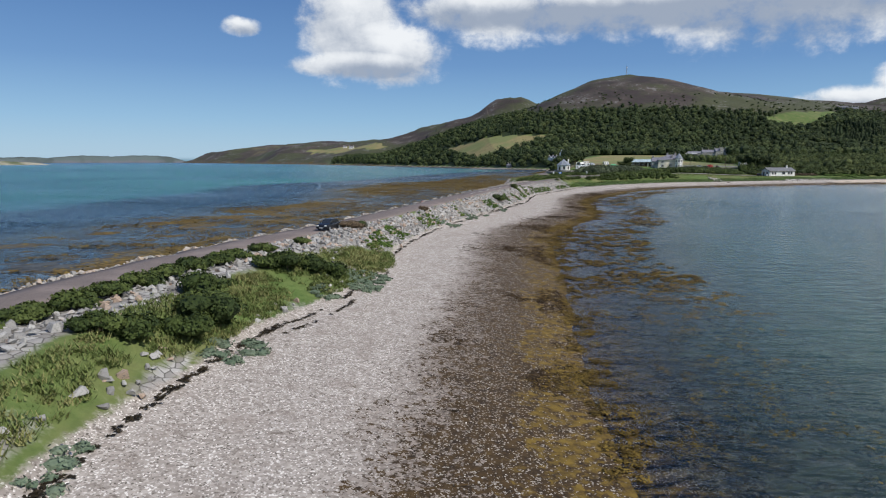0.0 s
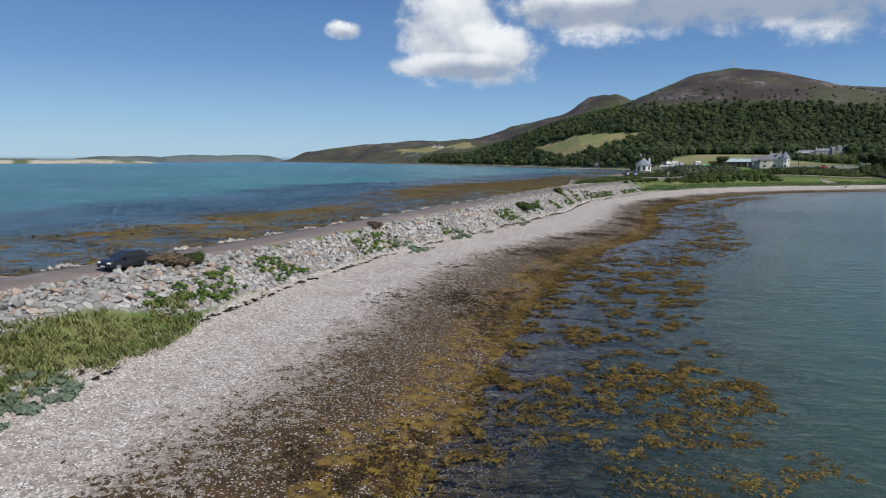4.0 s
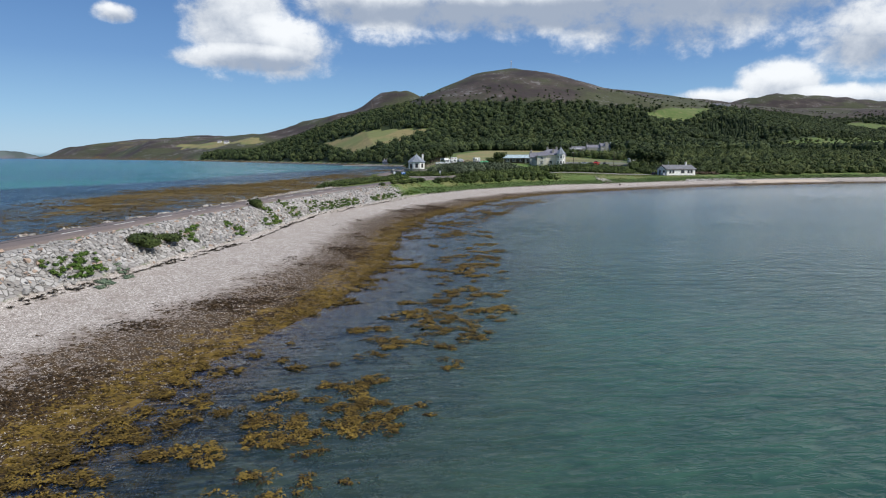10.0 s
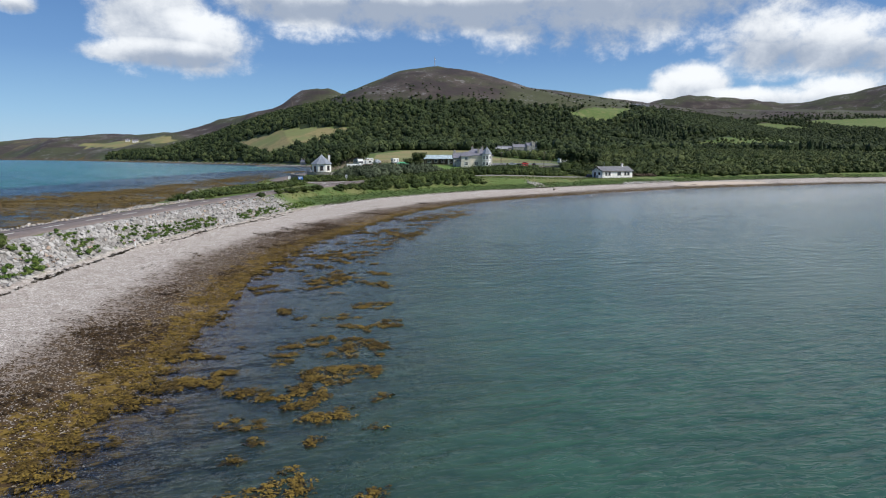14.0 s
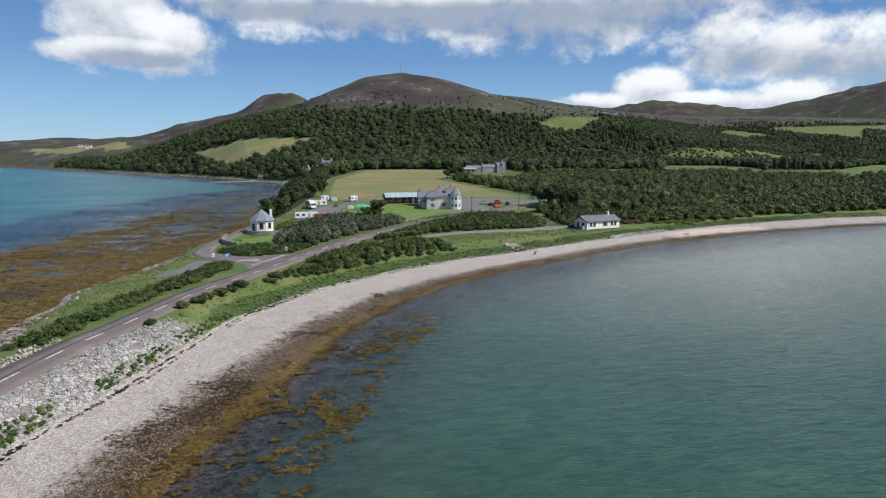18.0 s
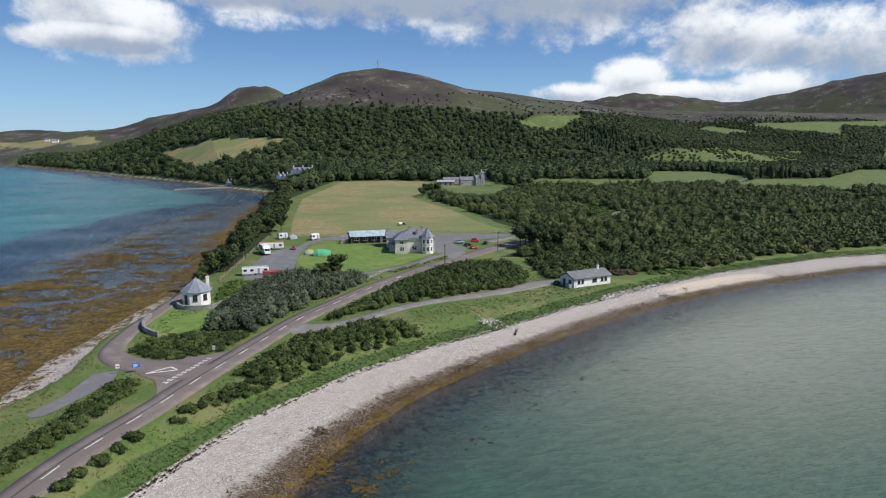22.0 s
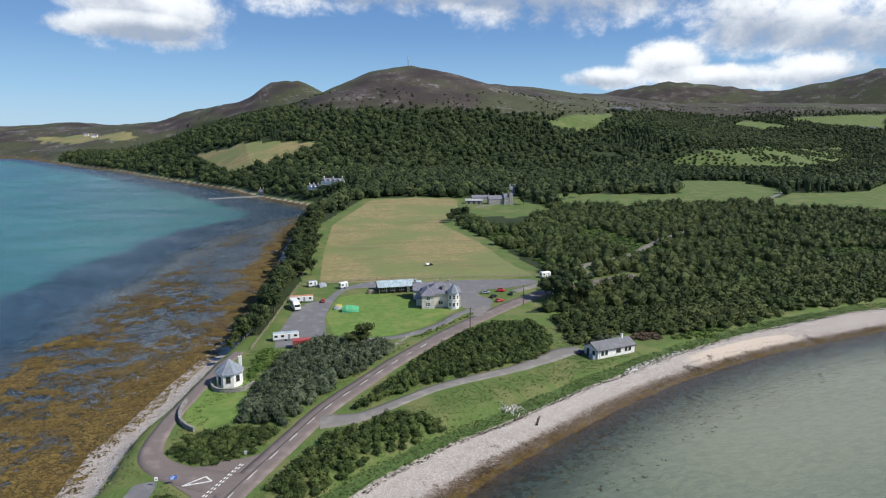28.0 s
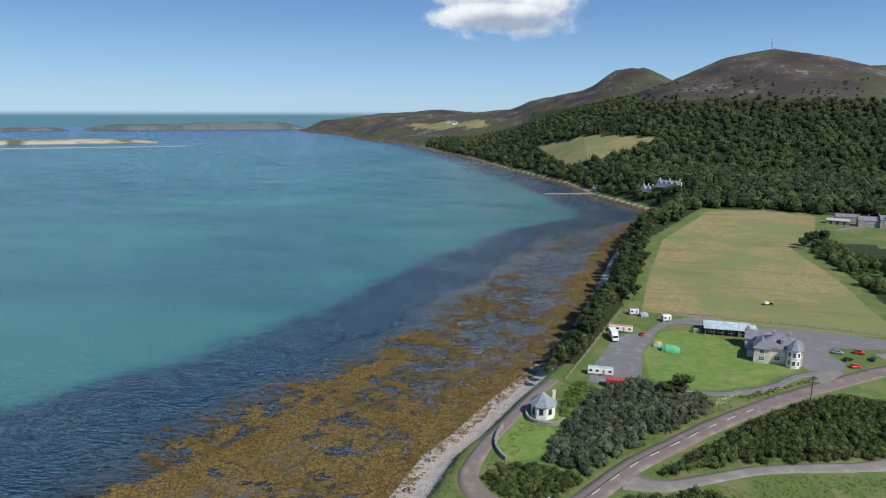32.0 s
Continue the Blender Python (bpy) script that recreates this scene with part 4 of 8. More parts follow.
def gable_roof(parent, x0, x1, y0, y1, eaves, ridge, mat, over=0.35, thick=0.14, label=""):
    ym = (y0 + y1) / 2
    for name, ya, s in (("roof", y0 - over, 1), ("roof", y1 + over, -1)):
        drop = (ridge - eaves) / (ym - y0) * over
        low = eaves - drop
        pts = [(x0 - over, ya, low), (x1 + over, ya, low), (x1 + over, ym, ridge), (x0 - over, ym, ridge)]
        part(name, slab(pts if s > 0 else pts[::-1], thick), mat, parent, label)
    part("ridge_cap", box(x0 - over, x1 + over, ym - 0.12, ym + 0.12, ridge + 0.06, ridge + 0.20, 0.03), mat, parent)


def gable_body(x0, x1, y0, y1, eaves, ridge, bm=None):
    ym = (y0 + y1) / 2
    return hull([(x, y, z) for x in (x0, x1) for y, z in ((y0, -0.5), (y1, -0.5), (y0, eaves), (y1, eaves), (ym, ridge))], bm)


def chimney(parent, x, y, z0, z1, mat, pots=2, w=0.6, d=0.9):
    c = part("chimney", box(x - w / 2, x + w / 2, y - d / 2, y + d / 2, z0, z1, 0.02), mat, parent)
    part("chimney_cap", box(x - w / 2 - 0.07, x + w / 2 + 0.07, y - d / 2 - 0.07, y + d / 2 + 0.07, z1 - 0.002, z1 + 0.14, 0.02), mat, c)
    for k in range(pots):
        part("chimney_pot", tube(x, y + (k - (pots - 1) / 2) * 0.42, z1 + 0.13, z1 + 0.62, 0.14, 0.11, 10), BROWN_RENDER, c)


def face_pose(x, y, z, out):
    """A pose on a wall whose outside looks towards the given heading (degrees from +x)."""
    return pose(x, y, z, 0, 0, out + 90)


# ---- eight-sided toll cottage ----
def cottage():
    x, y = 55.4, 297.6
    z = gz1(x, y) + 0.45
    t = thing("cottage", pose(x, y, z, 0, 0, -6), "small white eight-sided cottage with a slate pyramid roof", "cottage")
    r, h, apex = 2.75, 2.75, 5.35
    part("wall", tube(0, 0, -0.9, h, r / math.cos(math.pi / 8), None, 8, turn=22.5), WHITE, t, "white rendered wall")
    rim = (r + 0.35) / math.cos(math.pi / 8)
    for k in range(8):
        a0, a1 = radians(22.5 + 45 * k), radians(67.5 + 45 * k)
        low = h - 0.12
        part("roof_panel", slab([(rim * math.cos(a0), rim * math.sin(a0), low), (rim * math.cos(a1), rim * math.sin(a1), low), (0, 0, apex)], 0.10), SLATES_BLUE, t)
        bm = bmesh.new()
        a, b = Vector((rim * math.cos(a0), rim * math.sin(a0), low + 0.12)), Vector((0, 0, apex + 0.1))
        way = b - a
        bmesh.ops.create_cone(bm, cap_ends=True, segments=6, radius1=0.07, radius2=0.05, depth=way.length,
                              matrix=Matrix.Translation((a + b) / 2) @ way.to_track_quat("Z", "Y").to_matrix().to_4x4())
        part("hip", bm, LEAD, t)
    part("finial", tube(0, 0, apex, apex + 0.45, 0.09, 0.02, 8), LEAD, t)
    part("eaves_band", tube(0, 0, h - 0.28, h - 0.10, r / math.cos(math.pi / 8) + 0.10, None, 8, turn=22.5), WHITE, t)
    for k in range(8):
        out = 45 * k
        a = radians(out)
        if out == 225:
            d = part("door", box(-0.45, 0.45, -0.06, 0.05, 0, 2.05, 0.01), DARK_WOOD, t, "dark timber door")
            d.matrix_local = face_pose(r * math.cos(a), r * math.sin(a), 0.02, out)
        else:
            window(t, face_pose(r * math.cos(a), r * math.sin(a), 0.85, out), 0.95, 1.35, DARK_WOOD if out in (270, 315) else FRAME, GLASS, 1, 1)
    c = part("chimney", box(1.9, 2.55, 1.55, 2.15, -0.8, 5.2, 0.02), WHITE, t, "white rendered chimney")
    part("chimney_cap", box(1.83, 2.62, 1.48, 2.22, 5.2, 5.34, 0.02), WHITE, c)
    part("chimney_pot", tube(2.22, 1.85, 5.33, 5.75, 0.14, 0.11, 8), BROWN_RENDER, c)
    part("rooflight", slab([(-1.3, -1.15, 3.78), (-0.85, -1.45, 3.78), (-0.7, -1.05, 4.25), (-1.1, -0.8, 4.25)], 0.16), LEAD, t, "small lead-framed rooflight")
    return t


cottage()


# ---- large house with a corner turret ----
def house():
    x, y = 114.6, 342.6
    t = thing("house", pose(x, y, gz1(119, 345) - 0.05, 0, 0, -13.5) @ Matrix.Diagonal((1, 1, 0.82, 1)), "large cream rendered two-storey house with slate roofs and a turret", "house")
    W, D, E, R = 11.6, 8.6, 5.5, 8.6
    part("wall", box(0, W, 0, D, -0.8, E), CREAM, t, "cream rendered main wall")
    o = 0.35
    a, b, c, d = (-o, -o, E), (W + o, -o, E), (W + o, D + o, E), (-o, D + o, E)
    p, q = (4.2, D / 2, R), (W - 4.2, D / 2, R)
    for pts in ([a, b, q, p], [b, c, q], [c, d, p, q], [d, a, p]):
        part("roof", slab(pts, 0.13), SLATES, t)
    part("eaves", box(-o, W + o, -o, D + o, E - 0.22, E - 0.01), FRAME, t)
    # front gabled wing
    part("wing_wall", gable_body(-0.9, 3.2, -1.4, 4.0, 5.2, 5.2), CREAM, t, "cream bay wall")
    part("wing_side", box(-0.95, -0.9, -1.3, 3.9, 2.6, 5.1), BROWN_RENDER, t, "brown stone facing")
    ym = 1.15
    for pts in ([(-1.2, -1.75, 5.1), (1.15, 0.9, 7.4), (1.15, 4.6, 7.4), (-1.2, 4.6, 5.1)], [(1.15, 0.9, 7.4), (3.5, -1.75, 5.1), (3.5, 4.6, 5.1), (1.15, 4.6, 7.4)], [(-1.2, -1.75, 5.1), (3.5, -1.75, 5.1), (1.15, 0.9, 7.4)]):
        part("wing_roof", slab(pts, 0.12), SLATES, t)
    window(t, pose(1.15, -1.4, 0.9), 1.5, 1.5, FRAME, GLASS, 2, 1)
    window(t, pose(1.15, -1.4, 3.4), 1.2, 1.3, FRAME, GLASS, 1, 1)
    # turret
    cx, cy, r = 9.3, -0.5, 1.65
    part("turret_wall", tube(cx, cy, -0.8, 6.3, r / math.cos(math.pi / 8), None, 8, turn=22.5), WHITE, t, "white rendered eight-sided turret")
    part("turret_band", tube(cx, cy, 2.95, 3.2, r / math.cos(math.pi / 8) + 0.06, None, 8, turn=22.5), CREAM, t)
    rim = (r + 0.35) / math.cos(math.pi / 8)
    for k in range(8):
        a0, a1 = radians(22.5 + 45 * k), radians(67.5 + 45 * k)
        part("turret_roof", slab([(cx + rim * math.cos(a0), cy + rim * math.sin(a0), 6.15), (cx + rim * math.cos(a1), cy + rim * math.sin(a1), 6.15), (cx, cy, 9.6)], 0.09), SLATES_BLUE, t)
    part("turret_finial", tube(cx, cy, 9.55, 10.3, 0.08, 0.02, 8), LEAD, t)
    for out in (180, 225, 270, 315, 0):
        ang = radians(out)
        for z in (0.8, 3.7):
            window(t, face_pose(cx + r * math.cos(ang), cy + r * math.sin(ang), z, out), 0.85, 1.6, FRAME, GLASS, 0, 1)
    for wx in (5.2,):
        window(t, pose(wx, 0, 1.0), 1.5, 1.5, FRAME, GLASS, 1, 1)
    for wy in (2.2, 5.8):
        for z in (0.9, 3.3):
            window(t, face_pose(W, wy, z, 0), 1.0, 1.5, FRAME, GLASS, 1, 1)
    for wy in (6.2,):
        for z in (0.9, 3.3):
            window(t, face_pose(0, wy, z, 180), 1.0, 1.5, FRAME, GLASS, 1, 1)
    # back range
    part("back_wall", box(-3.2, 6.8, D - 0.05, D + 5.5, -0.8, 4.4), CREAM, t)
    for pts in ([(-3.5, D - 0.3, 4.2), (7.1, D - 0.3, 4.2), (7.1, D + 2.75, 6.9), (-3.5, D + 2.75, 6.9)], [(7.1, D + 5.8, 4.2), (-3.5, D + 5.8, 4.2), (-3.5, D + 2.75, 6.9), (7.1, D + 2.75, 6.9)]):
        part("back_roof", slab(pts, 0.12), SLATES, t)
    part("back_gable", hull([(-3.2, D, 4.3), (-3.2, D + 5.5, 4.3), (-3.2, D + 2.75, 6.8), (-3.0, D, 4.3), (-3.0, D + 5.5, 4.3), (-3.0, D + 2.75, 6.8)]), CREAM, t)
    part("porch", box(-2.6, 0.0, 2.2, 6.6, -0.8, 2.6), CREAM, t)
    part("porch_roof", slab([(-2.9, 2.0, 2.6), (0.05, 2.0, 3.5), (0.05, 6.8, 3.5), (-2.9, 6.8, 2.6)], 0.1), SLATES, t)
    part("door", box(-2.68, -2.6, 3.6, 4.6, 0.0, 2.05), DARK_WOOD, t, "dark timber door")
    for cx2, cy2, z1 in ((4.0, D / 2 + 0.4, 9.6), (W - 3.6, D / 2 + 0.6, 9.6), (6.2, 1.6, 8.4), (-2.7, D + 2.75, 7.9)):
        chimney(t, cx2, cy2, 4.0, z1, GREY_STONE, 2, 0.85, 1.25)
    part("gutter", box(-o, W + o, -o - 0.10, -o, E - 0.12, E - 0.02), LEAD, t)
    return t


house()


# ---- low hostel annexe ----
def annexe():
    t = thing("annexe", pose(103.6, 360.6, gz1(110, 363) - 0.05, 0, 0, -4), "long low timber annexe with a pale blue metal roof", "annexe")
    part("wall", gable_body(0, 13.2, 0.9, 6.4, 2.5, 3.5), DARK_WOOD, t, "dark timber wall")
    gable_roof(t, 0, 13.2, 0.0, 7.2, 2.45, 3.75, METAL_ROOF, 0.4, 0.1, "pale blue metal sheets")
    for k in range(6):
        part("post", box(0.15 + k * 2.58, 0.3 + k * 2.58, 0.02, 0.17, -0.4, 2.42), WOOD, t)
    for k in range(4):
        window(t, pose(2.0 + k * 3.0, 0.9, 0.9), 1.6, 1.1, FRAME, GLASS, 1, 0)
    part("door", box(10.0, 10.9, 0.83, 0.9, 0, 2.05), FRAME, t, "white door")
    for k in range(3):
        part("roof_vent", tube(2.5 + k * 4, 3.6 + 0.6, 3.4, 4.1, 0.12, 0.10, 8), LEAD, t)
    part("bin_store", box(-3.4, -1.2, 1.2, 2.6, -0.4, 1.25, 0.02), WOOD, t, "slatted timber bin store")
    part("link", box(13.2, 15.6, 1.5, 5.0, -0.4, 2.4), WHITE, t, "small white lean-to")
    part("link_roof", slab([(13.1, 1.2, 2.4), (15.7, 1.2, 2.4), (15.7, 5.3, 2.9), (13.1, 5.3, 2.9)], 0.1), METAL_ROOF, t)
    return t


annexe()


# ---- white bungalow by the beach ----
def bungalow():
    t = thing("bungalow", pose(146.6, 290.6, gz1(152, 293.5) - 0.05, 0, 0, 9), "long white bungalow with a grey tiled roof", "bungalow")
    L, D, E, R = 12.6, 5.6, 2.45, 3.75
    part("wall", gable_body(0, L, 0, D, E, R), WHITE, t, "white rendered wall")
    gable_roof(t, 0, L, 0, D, E, R, FELT, 0.35, 0.12, "grey tiled roof slope")
    for x, w in ((1.6, 0.8), (2.9, 0.8), (7.0, 1.5), (9.6, 0.9), (10.9, 0.9)):
        window(t, pose(x, 0, 0.95), w, 1.05, DARK_WOOD, GLASS, 0, 0)
    window(t, face_pose(0, 1.6, 0.9, 180), 1.0, 1.05, DARK_WOOD, GLASS, 1, 0)
    part("door", box(-0.06, 0.02, 3.4, 4.35, 0, 2.0), DARK_WOOD, t, "dark door")
    part("bargeboard", slab([(-0.38, -0.4, E - 0.32), (-0.38, D / 2, R + 0.02), (-0.38, D / 2, R - 0.2), (-0.38, -0.4, E - 0.5)], 0.05), DARK_WOOD, t)
    part("bargeboard", slab([(-0.38, D / 2, R + 0.02), (-0.38, D + 0.4, E - 0.32), (-0.38, D + 0.4, E - 0.5), (-0.38, D / 2, R - 0.2)], 0.05), DARK_WOOD, t)
    part("gutter", box(-0.3, L + 0.3, -0.46, -0.36, E - 0.26, E - 0.16), DARK_WOOD, t)
    chimney(t, L - 2.2, D / 2, 3.2, 4.7, WHITE, 1, 0.5, 0.6)
    part("flue", tube(0.3, -0.3, 0.2, 5.2, 0.05, None, 8), LEAD, t, "thin grey pole")
    part("oil_tank", box(-1.4, -0.4, 0.3, 1.9, 0, 1.1, 0.08), TENT_GREY, t, "dark fuel tank")
    return t


bungalow()


# ---- stone house and outbuildings behind the field ----
def stone_house():
    t = thing("stone_house", pose(222, 556, gz1(230, 560) - 0.1, 0, 0, -10) @ Matrix.Scale(0.8, 4), "grey stone farmhouse with gables and a battlemented tower", "house")
    part("wall", gable_body(0, 13, 0, 7, 4.6, 7.2), GREY_STONE, t)
    gable_roof(t, 0, 13, 0, 7, 4.6, 7.2, SLATES, 0.2)
    part("wing_wall", gable_body(13, 18, -1.5, 7.5, 5.8, 8.6), GREY_STONE, t)
    gable_roof(t, 13, 18, -1.5, 7.5, 5.8, 8.6, SLATES, 0.15)
    part("tower", box(17.4, 20.4, -1.8, 1.8, -0.6, 9.0), GREY_STONE, t, "square stone tower")
    for k in range(4):
        for s in (0, 1):
            part("battlement", box(17.4 + k * 0.8, 17.85 + k * 0.8, -1.8 + s * 3.25, -1.45 + s * 3.25, 9.0, 9.6), GREY_STONE, t)
    for k in range(4):
        for z in (0.9, 2.9):
            window(t, pose(1.8 + k * 3.0, 0, z), 0.9, 1.3, FRAME, GLASS, 1, 1)
    for z in (1.0, 3.6):
        window(t, pose(15.2, -1.5, z), 1.3, 1.5, FRAME, GLASS, 1, 1)
        window(t, pose(18.9, -1.8, z + 1), 0.7, 1.4, FRAME, GLASS, 0, 1)
    for x, z in ((0.4, 8.6), (6.5, 8.4), (12.8, 9.6), (17.8, 10.2)):
        chimney(t, x, 3.4, 5.5, z, GREY_STONE)
    b = thing("barn", pose(207.5, 562.5, gz1(212, 564) - 0.1, 0, 0, -22) @ Matrix.Scale(0.85, 4), "long low barn with a pale grey sheet roof", "barn")
    part("wall", gable_body(0, 13.5, 0, 6, 2.6, 3.6), GREY_STONE, b)
    gable_roof(b, 0, 13.5, 0, 6, 2.6, 3.8, plain_mat("grey roof sheets", (0.40, 0.40, 0.40), 0.7, 0.2, 1.0), 0.3)
    for k in range(3):
        part("door", box(2 + k * 4, 3.4 + k * 4, -0.06, 0.02, 0, 2.2), DARK_WOOD, b)
    b2 = thing("barn", pose(216, 573, gz1(219, 575) - 0.1, 0, 0, -12) @ Matrix.Scale(0.8, 4), "stone barn with a slate roof behind the farmhouse", "barn")
    part("wall", gable_body(0, 15, 0, 6, 3.2, 5.0), GREY_STONE, b2)
    gable_roof(b2, 0, 15, 0, 6, 3.2, 5.2, SLATES, 0.2)
    w = thing("garden_wall", pose(262, 566, 0), "long white garden wall beside a field", "wall")
    c = smooth_line([(0, 0), (10, 9), (22, 22)], 2.0)
    bm = bmesh.new()
    for (xa, ya), (xb, yb) in zip(c[:-1], c[1:]):
        za = gz1(262 + (xa + xb) / 2, 566 + (ya + yb) / 2)
        box((xa + xb) / 2 - 1.4, (xa + xb) / 2 + 1.4, (ya + yb) / 2 - 0.2, (ya + yb) / 2 + 0.2, za - 0.3, za + 1.6, 0, bm, math.degrees(math.atan2(yb - ya, xb - xa)))
    part("wall_run", bm, WHITE, w)


stone_house()


def far_house(name, x, y, turn, length, depth, eaves, ridge, wall, roof, label, wings=0):
    t = thing(name, pose(x, y, gz1(x, y) - 0.3, 0, 0, turn), label, "house")
    part("wall", gable_body(-length / 2, length / 2, -depth / 2, depth / 2, eaves, ridge), wall, t)
    gable_roof(t, -length / 2, length / 2, -depth / 2, depth / 2, eaves, ridge, roof, 0.25)
    for k in range(max(2, int(length / 3.5))):
        xk = -length / 2 + (k + 0.5) * length / max(2, int(length / 3.5))
        window(t, pose(xk, -depth / 2, 1.0), 1.1, 1.4, FRAME, GLASS, 1, 1)
        if eaves > 4:
            window(t, pose(xk, -depth / 2, 3.4), 1.1, 1.3, FRAME, GLASS, 1, 1)
    for k in range(wings):
        xk = -length / 2 + (k + 0.5) * length / wings
        part("gable_wing", hull([(xk + s, y2, z) for s, z in ((-2.2, -0.5), (2.2, -0.5), (-2.2, eaves), (2.2, eaves), (0, ridge - 0.4)) for y2 in (-depth / 2 - 2.0, 0)]), wall, t)
        for s in (-1, 1):
            pts = [(xk, -depth / 2 - 2.2, ridge - 0.3), (xk + s * 2.5, -depth / 2 - 2.2, eaves - 0.3), (xk + s * 2.5, 0, eaves - 0.3), (xk, 0, ridge - 0.3)]
            part("wing_roof", slab(pts[::-1] if s > 0 else pts, 0.1), roof, t)
        window(t, pose(xk, -depth / 2 - 2.0, 3.2), 1.2, 1.5, FRAME, GLASS, 1, 1)
    for s in (-0.46, 0.0, 0.46):
        chimney(t, s * length, 0, ridge - 1.2, ridge + 1.5, wall)
    return t


far_house("manor_house", 142, 731, -32, 19, 7, 3.0, 5.4, WHITE, SLATES, "pale stone manor with many gables among trees", 4)
far_house("manor_house", 126, 743, -32, 9, 6, 2.6, 4.6, WHITE, SLATES, "pale stone manor wing with chimneys", 2)
far_house("farmhouse", 752, 1206, -30, 20, 10, 5, 9, WHITE, FELT, "white hill farmhouse on a green shoulder")
far_house("farm_shed", 728, 1196, -30, 18, 12, 5, 8, SLATE, FELT, "long grey farm shed on the hill")
far_house("croft_house", -290, 2068, -5, 14, 8, 4.5, 8, WHITE, SLATES, "white croft house on the far headland")
far_house("croft_house", -318, 2118, -5, 11, 7, 3.5, 6, WHITE, SLATES, "small white croft house on the far headland")
far_house("white_house", 262, 603, -20, 8, 6, 3.5, 6, WHITE, SLATES, "small white house behind the farm")
far_house("hill_house", 1480, 1300, -40, 16, 9, 3.5, 7, WHITE, SLATES, "white house among hill fields")
far_house("boat_house", 84, 806, -50, 9, 5, 2.6, 4.4, GREY_STONE, SLATES, "stone boat house by the pier")

# ---- mast on the summit ----
def mast(x, y):
    z = gz1(x, y)
    t = thing("radio_mast", pose(x, y, z), "thin lattice radio mast on the summit", "mast")
    h, w = 19.0, 0.55
    for sx in (-1, 1):
        for sy in (-1, 1):
            part("leg", box(sx * w - 0.14, sx * w + 0.14, sy * w - 0.14, sy * w + 0.14, -1, h), STEEL, t)
    for k in range(9):
        zz = 1 + k * 2.1
        bm = bmesh.new()
        for s in (-1, 1):
            box(-w, w, s * w - 0.05, s * w + 0.05, zz, zz + 0.1, bm=bm)
            box(s * w - 0.05, s * w + 0.05, -w, w, zz, zz + 0.1, bm=bm)
        part("brace", bm, STEEL, t)
    for a in (20, 140, 260):
        part("dish", tube(0.9 * math.cos(radians(a)), 0.9 * math.sin(radians(a)), 14.5, 16.0, 0.5, None, 12), FRAME, t, "pale drum antenna")
    part("rod", tube(0, 0, h, h + 4, 0.10, 0.05, 6), STEEL, t)
    c = thing("mast_cabin", pose(x + 5, y - 3, gz1(x + 5, y - 3) - 0.2, 0, 0, 15), "small equipment cabin beside the mast", "cabin")
    part("wall", box(-2, 2, -1.4, 1.4, 0, 2.5, 0.03), GREY_STONE, c)
    part("roof", box(-2.2, 2.2, -1.6, 1.6, 2.5, 2.65, 0.03), FELT, c)


mast(376, 1352)


# ---- camp site: caravans, chalet, vans, tents ----
def caravan(name, x, y, turn, length, label, roof=None, group="caravans on the site", trim=None):
    t = thing(name, pose(x, y, gz1(x, y) + 0.06, 0, 0, turn) @ Matrix.Scale(0.8, 4), label, "caravan", group)
    w = 2.4 if length > 5 else 2.1
    bm = box(-length / 2, length / 2, -w / 2, w / 2, 0.45, 2.55, 0.16)
    part("body", bm, SHELL, t)
    part("roof", box(-length / 2 + 0.08, length / 2 - 0.08, -w / 2 + 0.1, w / 2 - 0.1, 2.55, 2.68, 0.05), roof or FRAME, t)
    part("skirt", box(-length / 2 + 0.1, length / 2 - 0.1, -w / 2 + 0.05, w / 2 - 0.05, 0.12, 0.45), trim or LEAD, t)
    n = max(2, int(length / 1.9))
    for k in range(n):
        xk = -length / 2 + (k + 0.5) * length / n
        if k == n // 2:
            part("door", box(xk - 0.35, xk + 0.35, -w / 2 - 0.04, -w / 2 + 0.02, 0.5, 2.3, 0.01), LEAD, t, "grey caravan door")
        else:
            part("pane", box(xk - 0.5, xk + 0.5, -w / 2 - 0.03, -w / 2 + 0.02, 1.3, 2.05, 0.02), GLASS, t, "dark window pane")
    part("pane", box(-length / 2 - 0.03, -length / 2 + 0.02, -0.8, 0.8, 1.3, 2.05, 0.02), GLASS, t)
    part("pane", box(length / 2 - 0.02, length / 2 + 0.03, -0.8, 0.8, 1.3, 2.05, 0.02), GLASS, t)
    for s in (-1, 1):
        bm = bmesh.new()
        bmesh.ops.create_cone(bm, cap_ends=True, segments=14, radius1=0.32, radius2=0.32, depth=0.2, matrix=pose(0, s * (w / 2 - 0.08), 0.26, 90))
        part("wheel", bm, RUBBER, t)
    for xk in (-length / 2 + 0.4, length / 2 - 0.4):
        part("jack", box(xk - 0.06, xk + 0.06, -0.06, 0.06, -0.1, 0.5), STEEL, t)
    part("tow_bar", box(length / 2, length / 2 + 1.0, -0.06, 0.06, 0.38, 0.48), STEEL, t)
    return t


caravan("static_caravan", 69.8, 324.2, -3, 8.6, "long white static caravan with blue-grey roof", METAL_ROOF)
caravan("static_caravan", 77.4, 358.8, -5, 9.4, "long cream static caravan with a terracotta roof", RED_ROOF)
caravan("touring_caravan", 93.2, 371.5, 20, 3.8, "small white rounded touring caravan on grass")
caravan("touring_caravan", 169.4, 366.6, 8, 5.2, "white touring caravan beside the trees")
caravan("touring_caravan", 83.0, 376.6, 10, 4.0, "pale touring caravan by the fence", LEAD)


